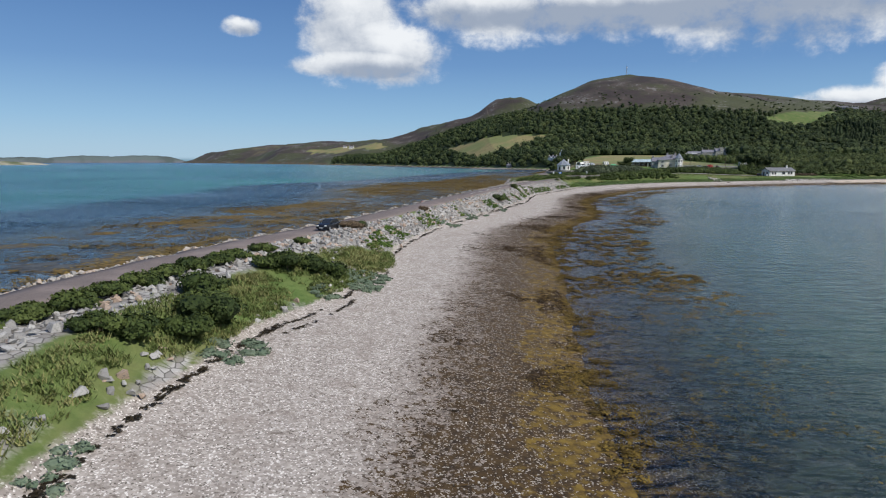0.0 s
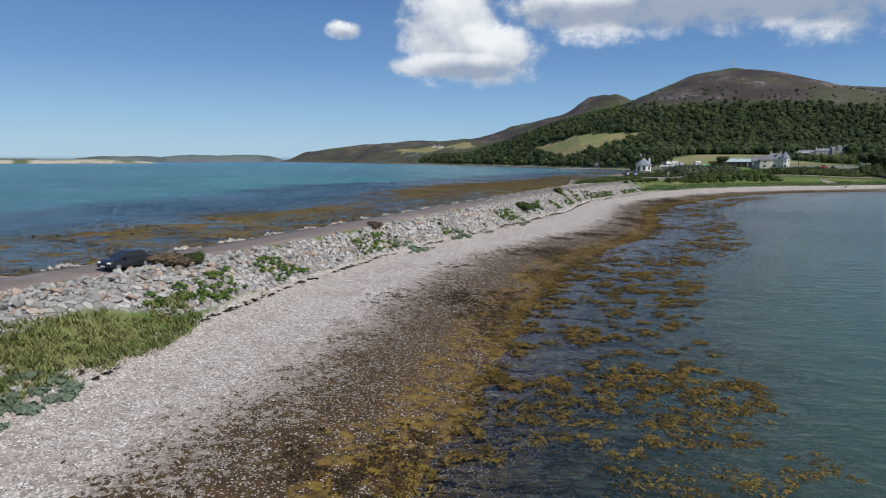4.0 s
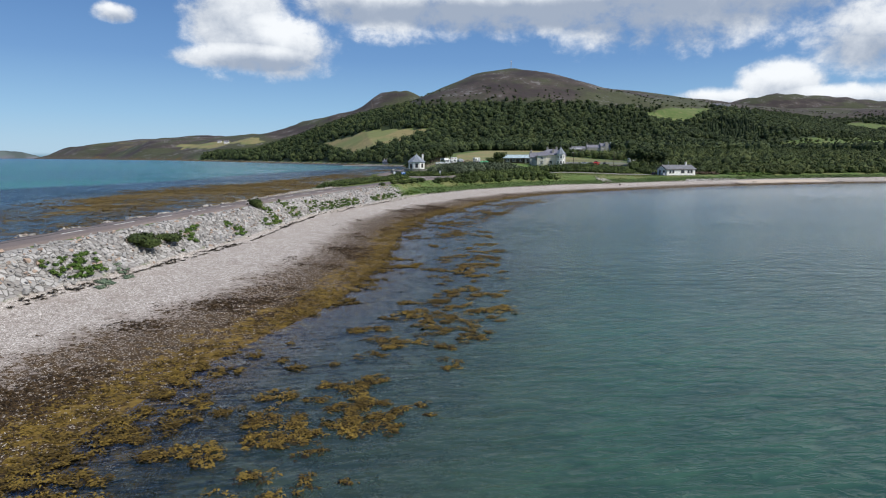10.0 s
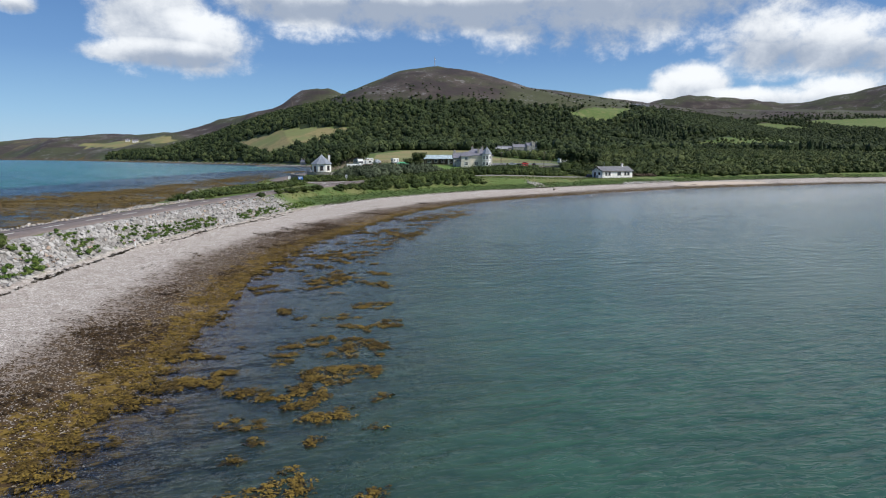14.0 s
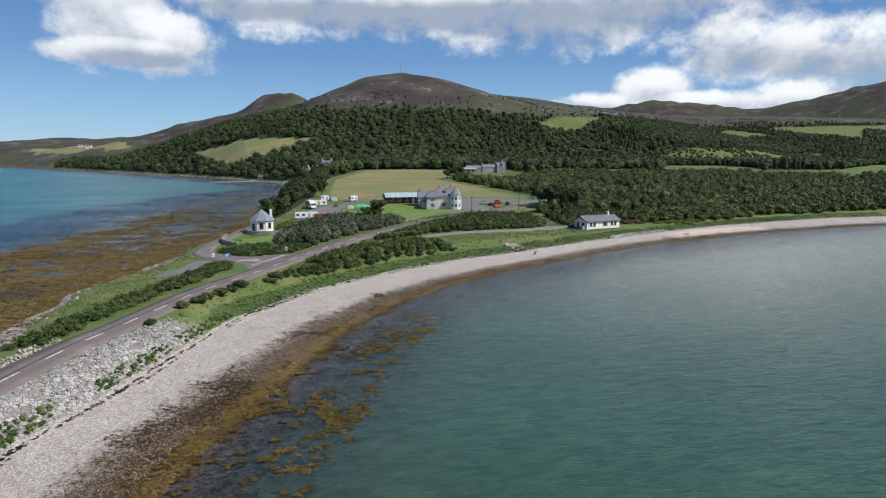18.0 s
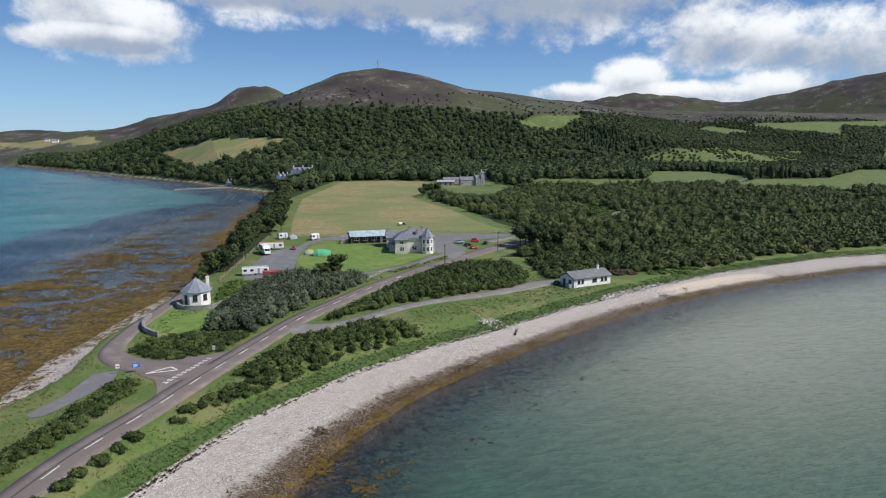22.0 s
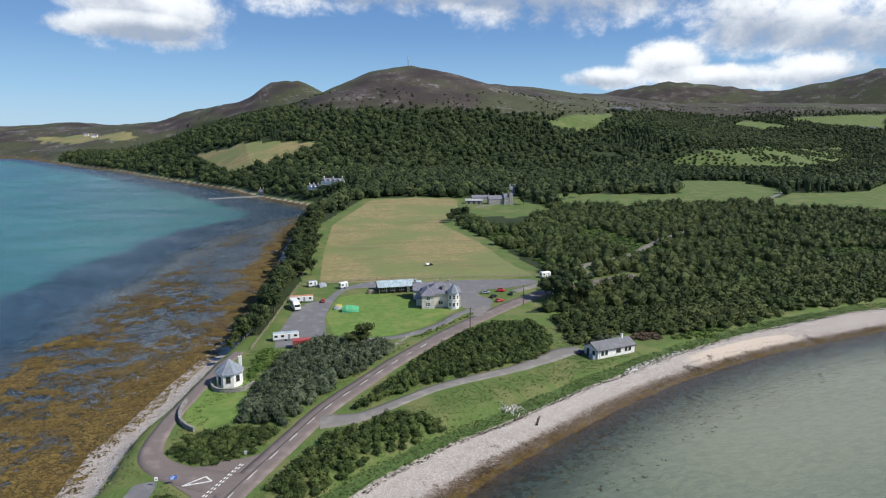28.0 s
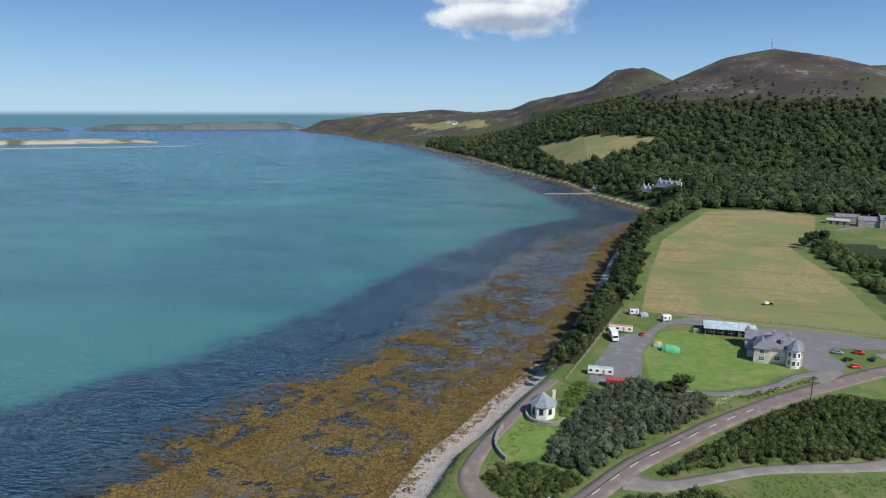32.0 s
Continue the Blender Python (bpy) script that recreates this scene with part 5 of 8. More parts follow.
def van(name, x, y, turn, label):
    t = thing(name, pose(x, y, gz1(x, y) + 0.05, 0, 0, turn), label, "motorhome")
    part("body", hull([(-3, sy, z) for sy in (-1.05, 1.05) for z in (0.5, 2.8)] + [(1.6, sy, 2.8) for sy in (-1.05, 1.05)] + [(2.0, sy, 0.5) for sy in (-1.05, 1.05)]), SHELL, t)
    part("cab", hull([(1.8, sy, z) for sy in (-0.95, 0.95) for z in (0.45, 2.1)] + [(2.5, sy, 1.9) for sy in (-0.9, 0.9)] + [(3.1, sy, z) for sy in (-0.9, 0.9) for z in (0.45, 1.15)]), SHELL, t)
    part("windscreen", slab([(2.55, -0.8, 1.88), (2.55, 0.8, 1.88), (3.02, 0.8, 1.22), (3.02, -0.8, 1.22)], -0.03), GLASS, t)
    for s in (-1, 1):
        for xk in (-1.8, -0.2):
            part("pane", box(xk - 0.5, xk + 0.5, s * 1.05 - 0.02, s * 1.05 + 0.02, 1.5, 2.1), GLASS, t)
        for xk in (-1.9, 2.1):
            bm = bmesh.new()
            bmesh.ops.create_cone(bm, cap_ends=True, segments=16, radius1=0.34, radius2=0.34, depth=0.22, matrix=pose(xk, s * 0.92, 0.34, 90))
            w = part("wheel", bm, RUBBER, t)
            bm = bmesh.new()
            bmesh.ops.create_cone(bm, cap_ends=True, segments=12, radius1=0.2, radius2=0.2, depth=0.24, matrix=pose(xk, s * 0.92, 0.34, 90))
            part("hub", bm, STEEL, w)
    return t


van("motorhome", 74.8, 352.0, -80, "white motorhome parked beside the chalet")


def trailer(x, y, turn):
    t = thing("trailer", pose(x, y, gz1(x, y) + 0.05, 0, 0, turn), "faded red box trailer behind the bushes", "trailer")
    part("body", box(-2.3, 2.3, -1.1, 1.1, 0.4, 2.2, 0.06), RED_DULL, t)
    for k in range(7):
        part("rib", box(-2.2 + k * 0.72, -2.12 + k * 0.72, -1.14, 1.14, 0.45, 2.15), RED_DULL, t)
    part("lid", box(-2.36, 2.36, -1.16, 1.16, 2.2, 2.28, 0.02), RED_DULL, t)
    for s in (-1, 1):
        bm = bmesh.new()
        bmesh.ops.create_cone(bm, cap_ends=True, segments=14, radius1=0.34, radius2=0.34, depth=0.2, matrix=pose(0, s * 1.0, 0.30, 90))
        part("wheel", bm, RUBBER, t)


trailer(73.4, 317.0, -5)


def tent(x, y, turn, length, w, h, mat, label):
    t = thing("tent", pose(x, y, gz1(x, y) + 0.02, 0, 0, turn), label, "tent", "tents on the grass")
    n = 9
    rows = [(-0.5, 0.75), (-0.25, 1.0), (0.1, 0.98), (0.5, 0.7)]
    co, faces = [], []
    for k, (u, s) in enumerate(rows):
        for j in range(n):
            a = math.pi * j / (n - 1)
            co.append((u * length, math.cos(a) * w / 2 * s, math.sin(a) * h * s))
    bm = bmesh.new()
    vs = [bm.verts.new(c) for c in co]
    for k in range(len(rows) - 1):
        for j in range(n - 1):
            bm.faces.new((vs[k * n + j], vs[k * n + j + 1], vs[(k + 1) * n + j + 1], vs[(k + 1) * n + j]))
    bm.faces.new(vs[:n][::-1])
    bm.faces.new(vs[-n:])
    bmesh.ops.recalc_face_normals(bm, faces=bm.faces[:])
    part("canopy", bm, mat, t)
    part("groundsheet", box(-length / 2, length / 2, -w / 2 * 0.9, w / 2 * 0.9, 0.0, 0.03), TENT_GREY, t)
    part("doorway", slab([(length * 0.5, -0.4, 0.02), (length * 0.5, 0.4, 0.02), (length * 0.5, 0.25, h * 0.55), (length * 0.5, -0.25, h * 0.55)], 0.03), BLACK, t, "dark open doorway")
    for k, (u, s) in enumerate(rows[1:3]):
        bm = bmesh.new()
        for j in range(8):
            a0, a1 = math.pi * j / 8, math.pi * (j + 1) / 8
            a = Vector((u * length, math.cos(a0) * (w / 2 * s + 0.03), math.sin(a0) * (h * s + 0.03)))
            b = Vector((u * length, math.cos(a1) * (w / 2 * s + 0.03), math.sin(a1) * (h * s + 0.03)))
            bmesh.ops.create_cone(bm, cap_ends=True, segments=5, radius1=0.03, radius2=0.03, depth=(b - a).length, matrix=Matrix.Translation((a + b) / 2) @ (b - a).to_track_quat("Z", "Y").to_matrix().to_4x4())
        part("pole", bm, STEEL, t)
    return t


tent(91.2, 345.2, -8, 5.2, 3.2, 2.0, TENT_GREEN, "large green tunnel tent on the lawn")
tent(87.4, 348.2, 5, 2.2, 1.4, 1.0, TENT_GREY, "small dark tent beside the green one")
tent(86.2, 375.4, 30, 3.0, 2.4, 1.6, TENT_GREY, "grey dome tent near the fence")


def car(name, x, y, turn, paint, label, z=None, tall=1.0):
    t = thing(name, pose(x, y, gz1(x, y) + 0.08 if z is None else z, 0, 0, turn) @ Matrix.Scale(0.9 / SCALE, 4), label, "car", "cars" if z is None else "")
    prof = [(-2.05, 0.30), (-2.1, 0.62), (-2.02, 0.92), (-1.5, 0.98), (1.0, 0.98), (1.75, 0.88), (2.08, 0.66), (2.08, 0.32), (1.7, 0.22), (-1.7, 0.22)]

    def side(profile, half, top=1.0):
        bm = bmesh.new()
        a = [bm.verts.new((px, -half * (1 if pz < 0.9 else top), pz * tall)) for px, pz in profile]
        b = [bm.verts.new((px, half * (1 if pz < 0.9 else top), pz * tall)) for px, pz in profile]
        bm.faces.new(a)
        bm.faces.new(b[::-1])
        for k in range(len(a)):
            j = (k + 1) % len(a)
            bm.faces.new((a[j], a[k], b[k], b[j]))
        bmesh.ops.bevel(bm, geom=bm.edges[:], offset=0.05, segments=2, affect="EDGES", profile=0.6)
        bmesh.ops.recalc_face_normals(bm, faces=bm.faces[:])
        return bm

    body = part("body", side(prof, 0.87, 0.95), paint, t)
    for f in body.data.polygons:
        f.use_smooth = True
    cab = [(-1.75, 0.94), (-1.35, 1.40), (-0.6, 1.48), (0.25, 1.42), (1.05, 0.94)]
    part("cabin_glass", side(cab, 0.78, 0.86), GLASS, t, "dark tinted windows")
    part("roof", hull([(px, sy * 0.64, pz * tall) for px, pz in ((-1.32, 1.42), (-0.6, 1.50), (0.22, 1.44)) for sy in (-1, 1)] + [(px, sy * 0.60, (pz + 0.03) * tall) for px, pz in ((-1.25, 1.42), (-0.6, 1.50), (0.15, 1.44)) for sy in (-1, 1)]), paint, t)
    for s in (-1, 1):
        for px in (-1.28, 1.30):
            bm = bmesh.new()
            bmesh.ops.create_cone(bm, cap_ends=True, segments=18, radius1=0.32, radius2=0.32, depth=0.2, matrix=pose(px, s * 0.80, 0.32, 90))
            w = part("wheel", bm, RUBBER, t)
            bm = bmesh.new()
            bmesh.ops.create_cone(bm, cap_ends=True, segments=12, radius1=0.2, radius2=0.2, depth=0.22, matrix=pose(px, s * 0.80, 0.32, 90))
            part("rim", bm, STEEL, w)
        part("headlight", box(1.90, 2.10, s * 0.62 - 0.16, s * 0.62 + 0.16, 0.62, 0.76, 0.03), FRAME, t, "clear headlight")
        part("tail_light", box(-2.12, -2.0, s * 0.66 - 0.12, s * 0.66 + 0.12, 0.66, 0.84, 0.02), RED, t, "red tail light")
        part("mirror", box(0.62, 0.76, s * 0.98 - 0.1, s * 0.98 + 0.1, 0.94, 1.08, 0.03), paint, t)
        part("pillar", slab([(0.25, s * 0.70, 1.42 * tall), (0.33, s * 0.70, 1.42 * tall), (1.07, s * 0.80, 0.95 * tall), (0.99, s * 0.80, 0.95 * tall)], 0.03), paint, t)
    part("bumper", box(2.02, 2.14, -0.78, 0.78, 0.30, 0.52, 0.03), BLACK, t)
    part("bumper", box(-2.16, -2.04, -0.78, 0.78, 0.30, 0.54, 0.03), paint, t)
    part("number_plate", box(2.14, 2.155, -0.26, 0.26, 0.36, 0.47), FRAME, t, "plain white plate")
    return t


car("estate_car", -11.2, 63.0, 249, BLACK, "black car driving on the causeway road", gz1(-11.2, 63.0) + 0.12)
car("parked_car", 139.4, 352.0, -10, SILVER, "silver-blue car parked on the yard grass")
car("parked_van", 145.4, 352.8, -20, RED, "red van parked on the grass", None, 1.25)
car("parked_car", 140.6, 342.4, 15, RED, "red car parked beside the road entrance")
car("parked_car", 140.4, 347.2, 30, BLACK, "dark car parked on the yard")
car("parked_car", 147.6, 348.8, 60, NAVY, "dark small car on the grass")
car("parked_car", 84.2, 357.0, 80, RED_DULL, "dark red car beside the chalet")
car("parked_car", 144.6, 295.8, 35, NAVY, "dark blue car beside the bungalow")


def quad_bike(x, y):
    t = thing("quad_bike", pose(x, y, gz1(x, y), 0, 0, 20) @ Matrix.Scale(0.8, 4), "white and dark quad bike with a trailer in the hay field", "quad bike")
    part("body", hull([(-0.9, s * 0.35, z) for s in (-1, 1) for z in (0.5, 0.85)] + [(0.9, s * 0.3, z) for s in (-1, 1) for z in (0.5, 0.8)] + [(0.3, 0, 1.1)]), BLACK, t)
    part("cart", box(-3.2, -1.3, -0.7, 0.7, 0.6, 1.5, 0.05), SHELL, t, "white cart")
    for xk in (-2.3, -0.6, 0.7):
        for s in (-1, 1):
            bm = bmesh.new()
            bmesh.ops.create_cone(bm, cap_ends=True, segments=12, radius1=0.3, radius2=0.3, depth=0.25, matrix=pose(xk, s * 0.6, 0.3, 90))
            part("wheel", bm, RUBBER, t)


quad_bike(133, 397)

# ---- side roads, yard, paint, walls, fences, signs ----
LOOP = [(56.0, 254.0), (50.5, 257.6), (45.5, 261.8), (42.2, 267.0), (42.0, 272.5), (43.4, 280), (46.2, 289), (50.0, 300), (53.2, 309), (57.5, 318)]
tagged(ribbon("side_road", LOOP, [3.6, 3.0, 2.4, 1.9, 1.7, 1.6, 1.6, 1.5, 1.4, 1.3], 0.09, TARMAC, 0.1), "reddish tarmac loop road round the cottage", "road", kind="structure")
tagged(patch("lay_by", [(40.2, 258.6), (37.6, 250), (34.4, 244.6), (36.6, 243.6), (40.0, 248.4), (43.4, 254.6), (43.6, 259)], 0.075, TARMAC_GREY), "grey tarmac lay-by", "road", kind="structure")
tagged(patch("junction_apron", [(50.0, 246.5), (49.5, 252.5), (45.6, 258.6), (50.5, 262), (57.5, 262.5), (62.0, 262)], 0.062, TARMAC), "tarmac apron at the junction", "road", kind="structure")
tagged(patch("car_park", [(66.5, 318.5), (67.5, 328), (71.5, 341), (74.5, 350), (79, 356.5), (86, 360.5), (92, 370.5), (104, 377.5), (113, 374.5), (122, 371), (138, 370.5), (163, 364.8), (161, 359.5),
                          (150, 356.6), (144.5, 356.5), (139.5, 356), (136.4, 351.5), (138.5, 345.6), (137.5, 341.2), (131.5, 335.6), (126.5, 339.4), (126.5, 346), (124, 352), (122, 359),
                          (106, 368.2), (96, 369.4), (89.6, 361.6), (83.2, 343), (81.6, 333), (81.0, 325.5), (80.0, 318.8)], 0.05, TARMAC_GREY), "grey tarmac car park and yard", "car park", kind="structure")
tagged(ribbon("drive", [(80.2, 322), (84.5, 319.4), (90, 318.2), (98, 317.6), (106, 320.0), (115, 325.6), (122.5, 333), (130, 337.2)], 1.25, 0.07, TARMAC_GREY, 0.08), "narrow grey drive round the lawn", "road", kind="structure")
tagged(ribbon("bungalow_track", [(72.5, 272.8), (80, 272.4), (88, 276), (98, 281), (109, 284.6), (121, 288.3), (132, 293.4), (140, 297.6), (146.5, 298.5)], [3.2, 1.7, 1.5, 1.5, 1.5, 1.6, 2.0, 2.8, 3.0], 0.075, TRACK, 0.15), "grey gravel track to the bungalow", "track", kind="structure")
tagged(ribbon("woodland_track", WOOD_TRACK, 1.6, 0.06, TRACK, 0.25), "pale gravel track through scrub", "track", kind="structure")
tagged(ribbon("farm_track", [(208, 545), (216, 551), (224, 553)], 1.4, 0.06, TRACK, 0.2), "pale farm track", "track", kind="structure")


def paved(px, py):
    """Whether a place lies on one of the side roads or tracks."""
    out = np.abs(line_dist(px, py, LOOP)[0]) < 2.9
    for line, half in (([(72.5, 272.8), (80, 272.4), (88, 276), (98, 281), (109, 284.6), (121, 288.3), (132, 293.4), (140, 297.6), (146.5, 298.5)], 2.6),
                       ([(80.2, 322), (84.5, 319.4), (90, 318.2), (98, 317.6), (106, 320.0), (115, 325.6)], 1.8)):
        out |= np.abs(line_dist(px, py, line)[0]) < half
    for poly in ([(40.2, 259.4), (37, 250), (33.8, 244.6), (36.6, 243.0), (40.4, 248.4), (43.8, 254.6), (44, 259)], [(50, 246), (49, 252), (45, 258), (50, 263), (58, 263), (63, 262)]):
        out |= inside(px, py, poly)
    return out


def paint(name, a, b, half, lift=0.125):
    """A painted bar from a to b on the road."""
    n = max(2, int(math.hypot(b[0] - a[0], b[1] - a[1]) / 0.8) + 1)
    t = np.linspace(0, 1, n)
    x, y = a[0] + (b[0] - a[0]) * t, a[1] + (b[1] - a[1]) * t
    ln = math.hypot(b[0] - a[0], b[1] - a[1])
    nx, ny = -(b[1] - a[1]) / ln * half, (b[0] - a[0]) / ln * half
    z = ground_at(x, y) + lift
    bm = bmesh.new()
    rows = []
    for k in range(n):
        rows.append([bm.verts.new((x[k] + s * nx, y[k] + s * ny, z[k] + h)) for s, h in ((-1, -0.012), (-1, 0), (1, 0), (1, -0.012))])
    for p, q in zip(rows[:-1], rows[1:]):
        for j in range(3):
            bm.faces.new((p[j], p[j + 1], q[j + 1], q[j]))
    bm.faces.new(rows[0])
    bm.faces.new(rows[-1][::-1])
    bmesh.ops.recalc_face_normals(bm, faces=bm.faces[:])
    return part(name, bm, LINE, road)


mid = smooth_line(ROAD, 0.5)
run = np.r_[0, np.cumsum(np.hypot(*np.diff(mid, axis=0).T))]
def on_road(s):
    return np.interp(s, run, mid[:, 0]), np.interp(s, run, mid[:, 1])


s0 = float(run[np.argmin(np.hypot(mid[:, 0] - 21.5, mid[:, 1] - 184))]) - 60
while s0 < run[-1] - 110:
    a, b = on_road(s0), on_road(s0 + 3.0)
    paint("centre_dash", a, b, 0.075)
    s0 += 7.0
for k in range(11):
    f0 = k / 11
    a = np.array((52.0, 249.9)) + (np.array((58.9, 260.0)) - np.array((52.0, 249.9))) * f0
    b = a + (np.array((58.9, 260.0)) - np.array((52.0, 249.9))) * 0.052
    paint("give_way_dash", tuple(a + (-0.9, 0.6)), tuple(b + (-0.9, 0.6)), 0.13, 0.15)
    paint("give_way_dash", tuple(a + (-1.3, 0.85)), tuple(b + (-1.3, 0.85)), 0.13, 0.15)
tri = [(48.0, 255.8), (52.6, 256.2), (51.6, 257.9)]
for k in range(3):
    paint("give_way_triangle", tri[k], tri[(k + 1) % 3], 0.16, 0.15)


def wall_run(name, line, h, thick, mat, label):
    t = thing(name, pose(0, 0, 0), label, "wall")
    c = smooth_line(line, 0.7)
    rnd = random.Random(5)
    for a, b in zip(c[:-1], c[1:]):
        m = (a + b) / 2
        z = gz1(m[0], m[1])
        ang = math.degrees(math.atan2(b[1] - a[1], b[0] - a[0]))
        ln = math.hypot(*(b - a)) * 0.53
        part("stone_course", box(m[0] - ln, m[0] + ln, m[1] - thick / 2, m[1] + thick / 2, z - 0.3, z + h * 0.82, 0.03, None, ang), mat, t)
        part("coping_stone", box(m[0] - ln * 0.97, m[0] + ln * 0.97, m[1] - thick / 2 - 0.05, m[1] + thick / 2 + 0.05, z + h * 0.82, z + h * (1 + 0.08 * rnd.random()), 0.04, None, ang), mat, t)
    return t


wall_run("curved_wall", [(46.6, 289.5), (45.7, 285), (45.9, 281), (47.2, 277.8), (48.8, 275.6)], 1.0, 0.4, WALL_STONE, "low curved dry stone wall beside the loop road")
wall_run("terrace_wall", [(51.2, 298.2), (52.2, 294.2), (55.0, 292.6), (58.4, 292.8), (60.6, 295.6)], 0.95, 0.4, WALL_STONE, "low stone terrace wall round the cottage")


def fence(line, step, h, label):
    t = thing("fence", pose(0, 0, 0), label, "fence")
    c = smooth_line(line, step)
    for x, y in c[:, :2]:
        z = gz1(x, y)
        part("post", box(x - 0.07, x + 0.07, y - 0.07, y + 0.07, z - 0.3, z + h, 0.01), WOOD, t)
    for a, b in zip(c[:-1], c[1:]):
        za, zb = gz1(*a[:2]), gz1(*b[:2])
        for u in (0.35, 0.62, 0.9):
            p, q = Vector((a[0], a[1], za + h * u)), Vector((b[0], b[1], zb + h * u))
            bm = bmesh.new()
            bmesh.ops.create_cone(bm, cap_ends=True, segments=4, radius1=0.05, radius2=0.05, depth=(q - p).length, matrix=Matrix.Translation((p + q) / 2) @ (q - p).to_track_quat("Z", "Y").to_matrix().to_4x4())
            part("rail", bm, WOOD, t)


fence([(60.5, 318), (64, 330), (70, 350), (78.6, 378.6)], 2.4, 1.25, "long pale timber fence beside the camp site")
fence([(79, 379), (90, 378), (104, 380), (116, 377), (140, 373.5), (165, 368.5)], 3.0, 1.1, "post and rail fence along the hay field")


def road_sign(name, x, y, turn, shape, label):
    t = thing(name, pose(x, y, gz1(x, y), 0, 0, turn) @ Matrix.Scale(1 / SCALE, 4), label, "sign")
    part("post", tube(0, 0, -0.4, 2.3, 0.04, None, 8), STEEL, t)
    if shape == "triangle":
        part("backing", hull([(px, s, pz) for px, pz in ((-0.42, 1.55), (0.42, 1.55), (0, 2.28)) for s in (-0.05, -0.03)]), RED, t, "red-edged warning triangle")
        part("face", hull([(px, s, pz) for px, pz in ((-0.27, 1.64), (0.27, 1.64), (0, 2.1)) for s in (-0.062, -0.05)]), FRAME, t)
        part("symbol", box(-0.05, 0.05, -0.07, -0.062, 1.7, 1.95), BLACK, t)
        part("plate", box(-0.36, 0.36, -0.06, -0.03, 1.18, 1.45), FRAME, t, "small white plate under the triangle")
    elif shape == "blue":
        part("face", box(-0.75, 0.75, -0.06, -0.03, 1.1, 2.0, 0.01), BLUE, t, "blue sign face")
        for k in range(3):
            part("bar", box(-0.55, 0.5 - 0.2 * k, -0.068, -0.06, 1.72 - 0.24 * k, 1.82 - 0.24 * k), FRAME, t)
    elif shape == "small":
        part("face", box(-0.3, 0.3, -0.06, -0.03, 1.5, 2.2, 0.01), STEEL, t)
    else:
        part("face", box(-0.35, 0.35, -0.06, -0.03, 1.3, 2.2, 0.01), FRAME, t)
        part("bar", box(-0.22, 0.22, -0.068, -0.06, 1.6, 1.75), BLACK, t)
    return t


road_sign("warning_sign", -3.5, 109.6, 12, "triangle", "red and white warning sign beside the causeway")
road_sign("info_sign", 5.9, 141.5, 190, "small", "grey back of a small sign on the causeway")
road_sign("direction_sign", 46.6, 257.2, 5, "blue", "blue direction sign at the junction")
road_sign("info_sign", 58.2, 262.0, -25, "plain", "small pale sign beside the junction")
road_sign("info_sign", 44.0, 257.4, 0, "plain", "small white post sign at the lay-by")


def marker(x, y):
    t = thing("marker_post", pose(x, y, gz1(x, y)) @ Matrix.Scale(1 / SCALE, 4), "short white marker post beside the road", "marker post", "marker posts")
    part("post", box(-0.06, 0.06, -0.06, 0.06, -0.2, 0.9, 0.01), FRAME, t)
    part("reflector", box(-0.05, 0.05, -0.075, -0.06, 0.7, 0.82), RED, t)
    return t


for x, y in ((63.4, 252.6), (71.6, 263.4), (17.0, 147), (24.4, 171), (-24.6, 36), (-8.2, 92)):
    marker(x, y)


def pole(x, y, h=8.0):
    t = thing("utility_pole", pose(x, y, gz1(x, y)), "brown timber utility pole beside the road", "utility pole", "utility poles")
    part("shaft", tube(0, 0, -0.5, h, 0.13, 0.09, 8), DARK_WOOD, t)
    part("cross_arm", box(-0.6, 0.6, -0.06, 0.06, h - 0.5, h - 0.38), DARK_WOOD, t)
    for s in (-0.5, 0.5):
        part("insulator", tube(s, 0, h - 0.38, h - 0.22, 0.05, 0.03, 6), FRAME, t)


for x, y in ((121.4, 318.6), (147, 337.6), (171.5, 360.5)):
    pole(x, y, 6.5)


def pier():
    t = thing("pier", pose(0, 0, 0), "old stone pier running into the water", "pier")
    a, b = Vector((84, 801, 0.0)), Vector((34, 787, 0.0))
    for k in range(12):
        p = a.lerp(b, (k + 0.5) / 12)
        part("pier_block", box(p.x - 2.25, p.x + 2.25, p.y - 1.3, p.y + 1.3, -1.2, 0.95 - 0.03 * k, 0.1, None, 15.6), WALL_STONE, t)


pier()


def driftwood(x, y, turn, ln):
    t = thing("driftwood_log", pose(x, y, gz1(x, y) + 0.12, 0, 0, turn), "dark driftwood log on the shingle", "log", "driftwood logs")
    bm = bmesh.new()
    bmesh.ops.create_cone(bm, cap_ends=True, segments=9, radius1=0.22, radius2=0.13, depth=ln, matrix=pose(0, 0, 0.05, 0, 90, 0))
    for v in bm.verts:
        v.co += Vector((0, 0.1 * math.sin(v.co.x * 1.3), 0.03 * math.sin(v.co.x * 3)))
    part("log_trunk", bm, DARK_WOOD, t)
    part("stub", tube(0.4, 0.25, 0.0, 0.5, 0.07, 0.04, 6), DARK_WOOD, t)


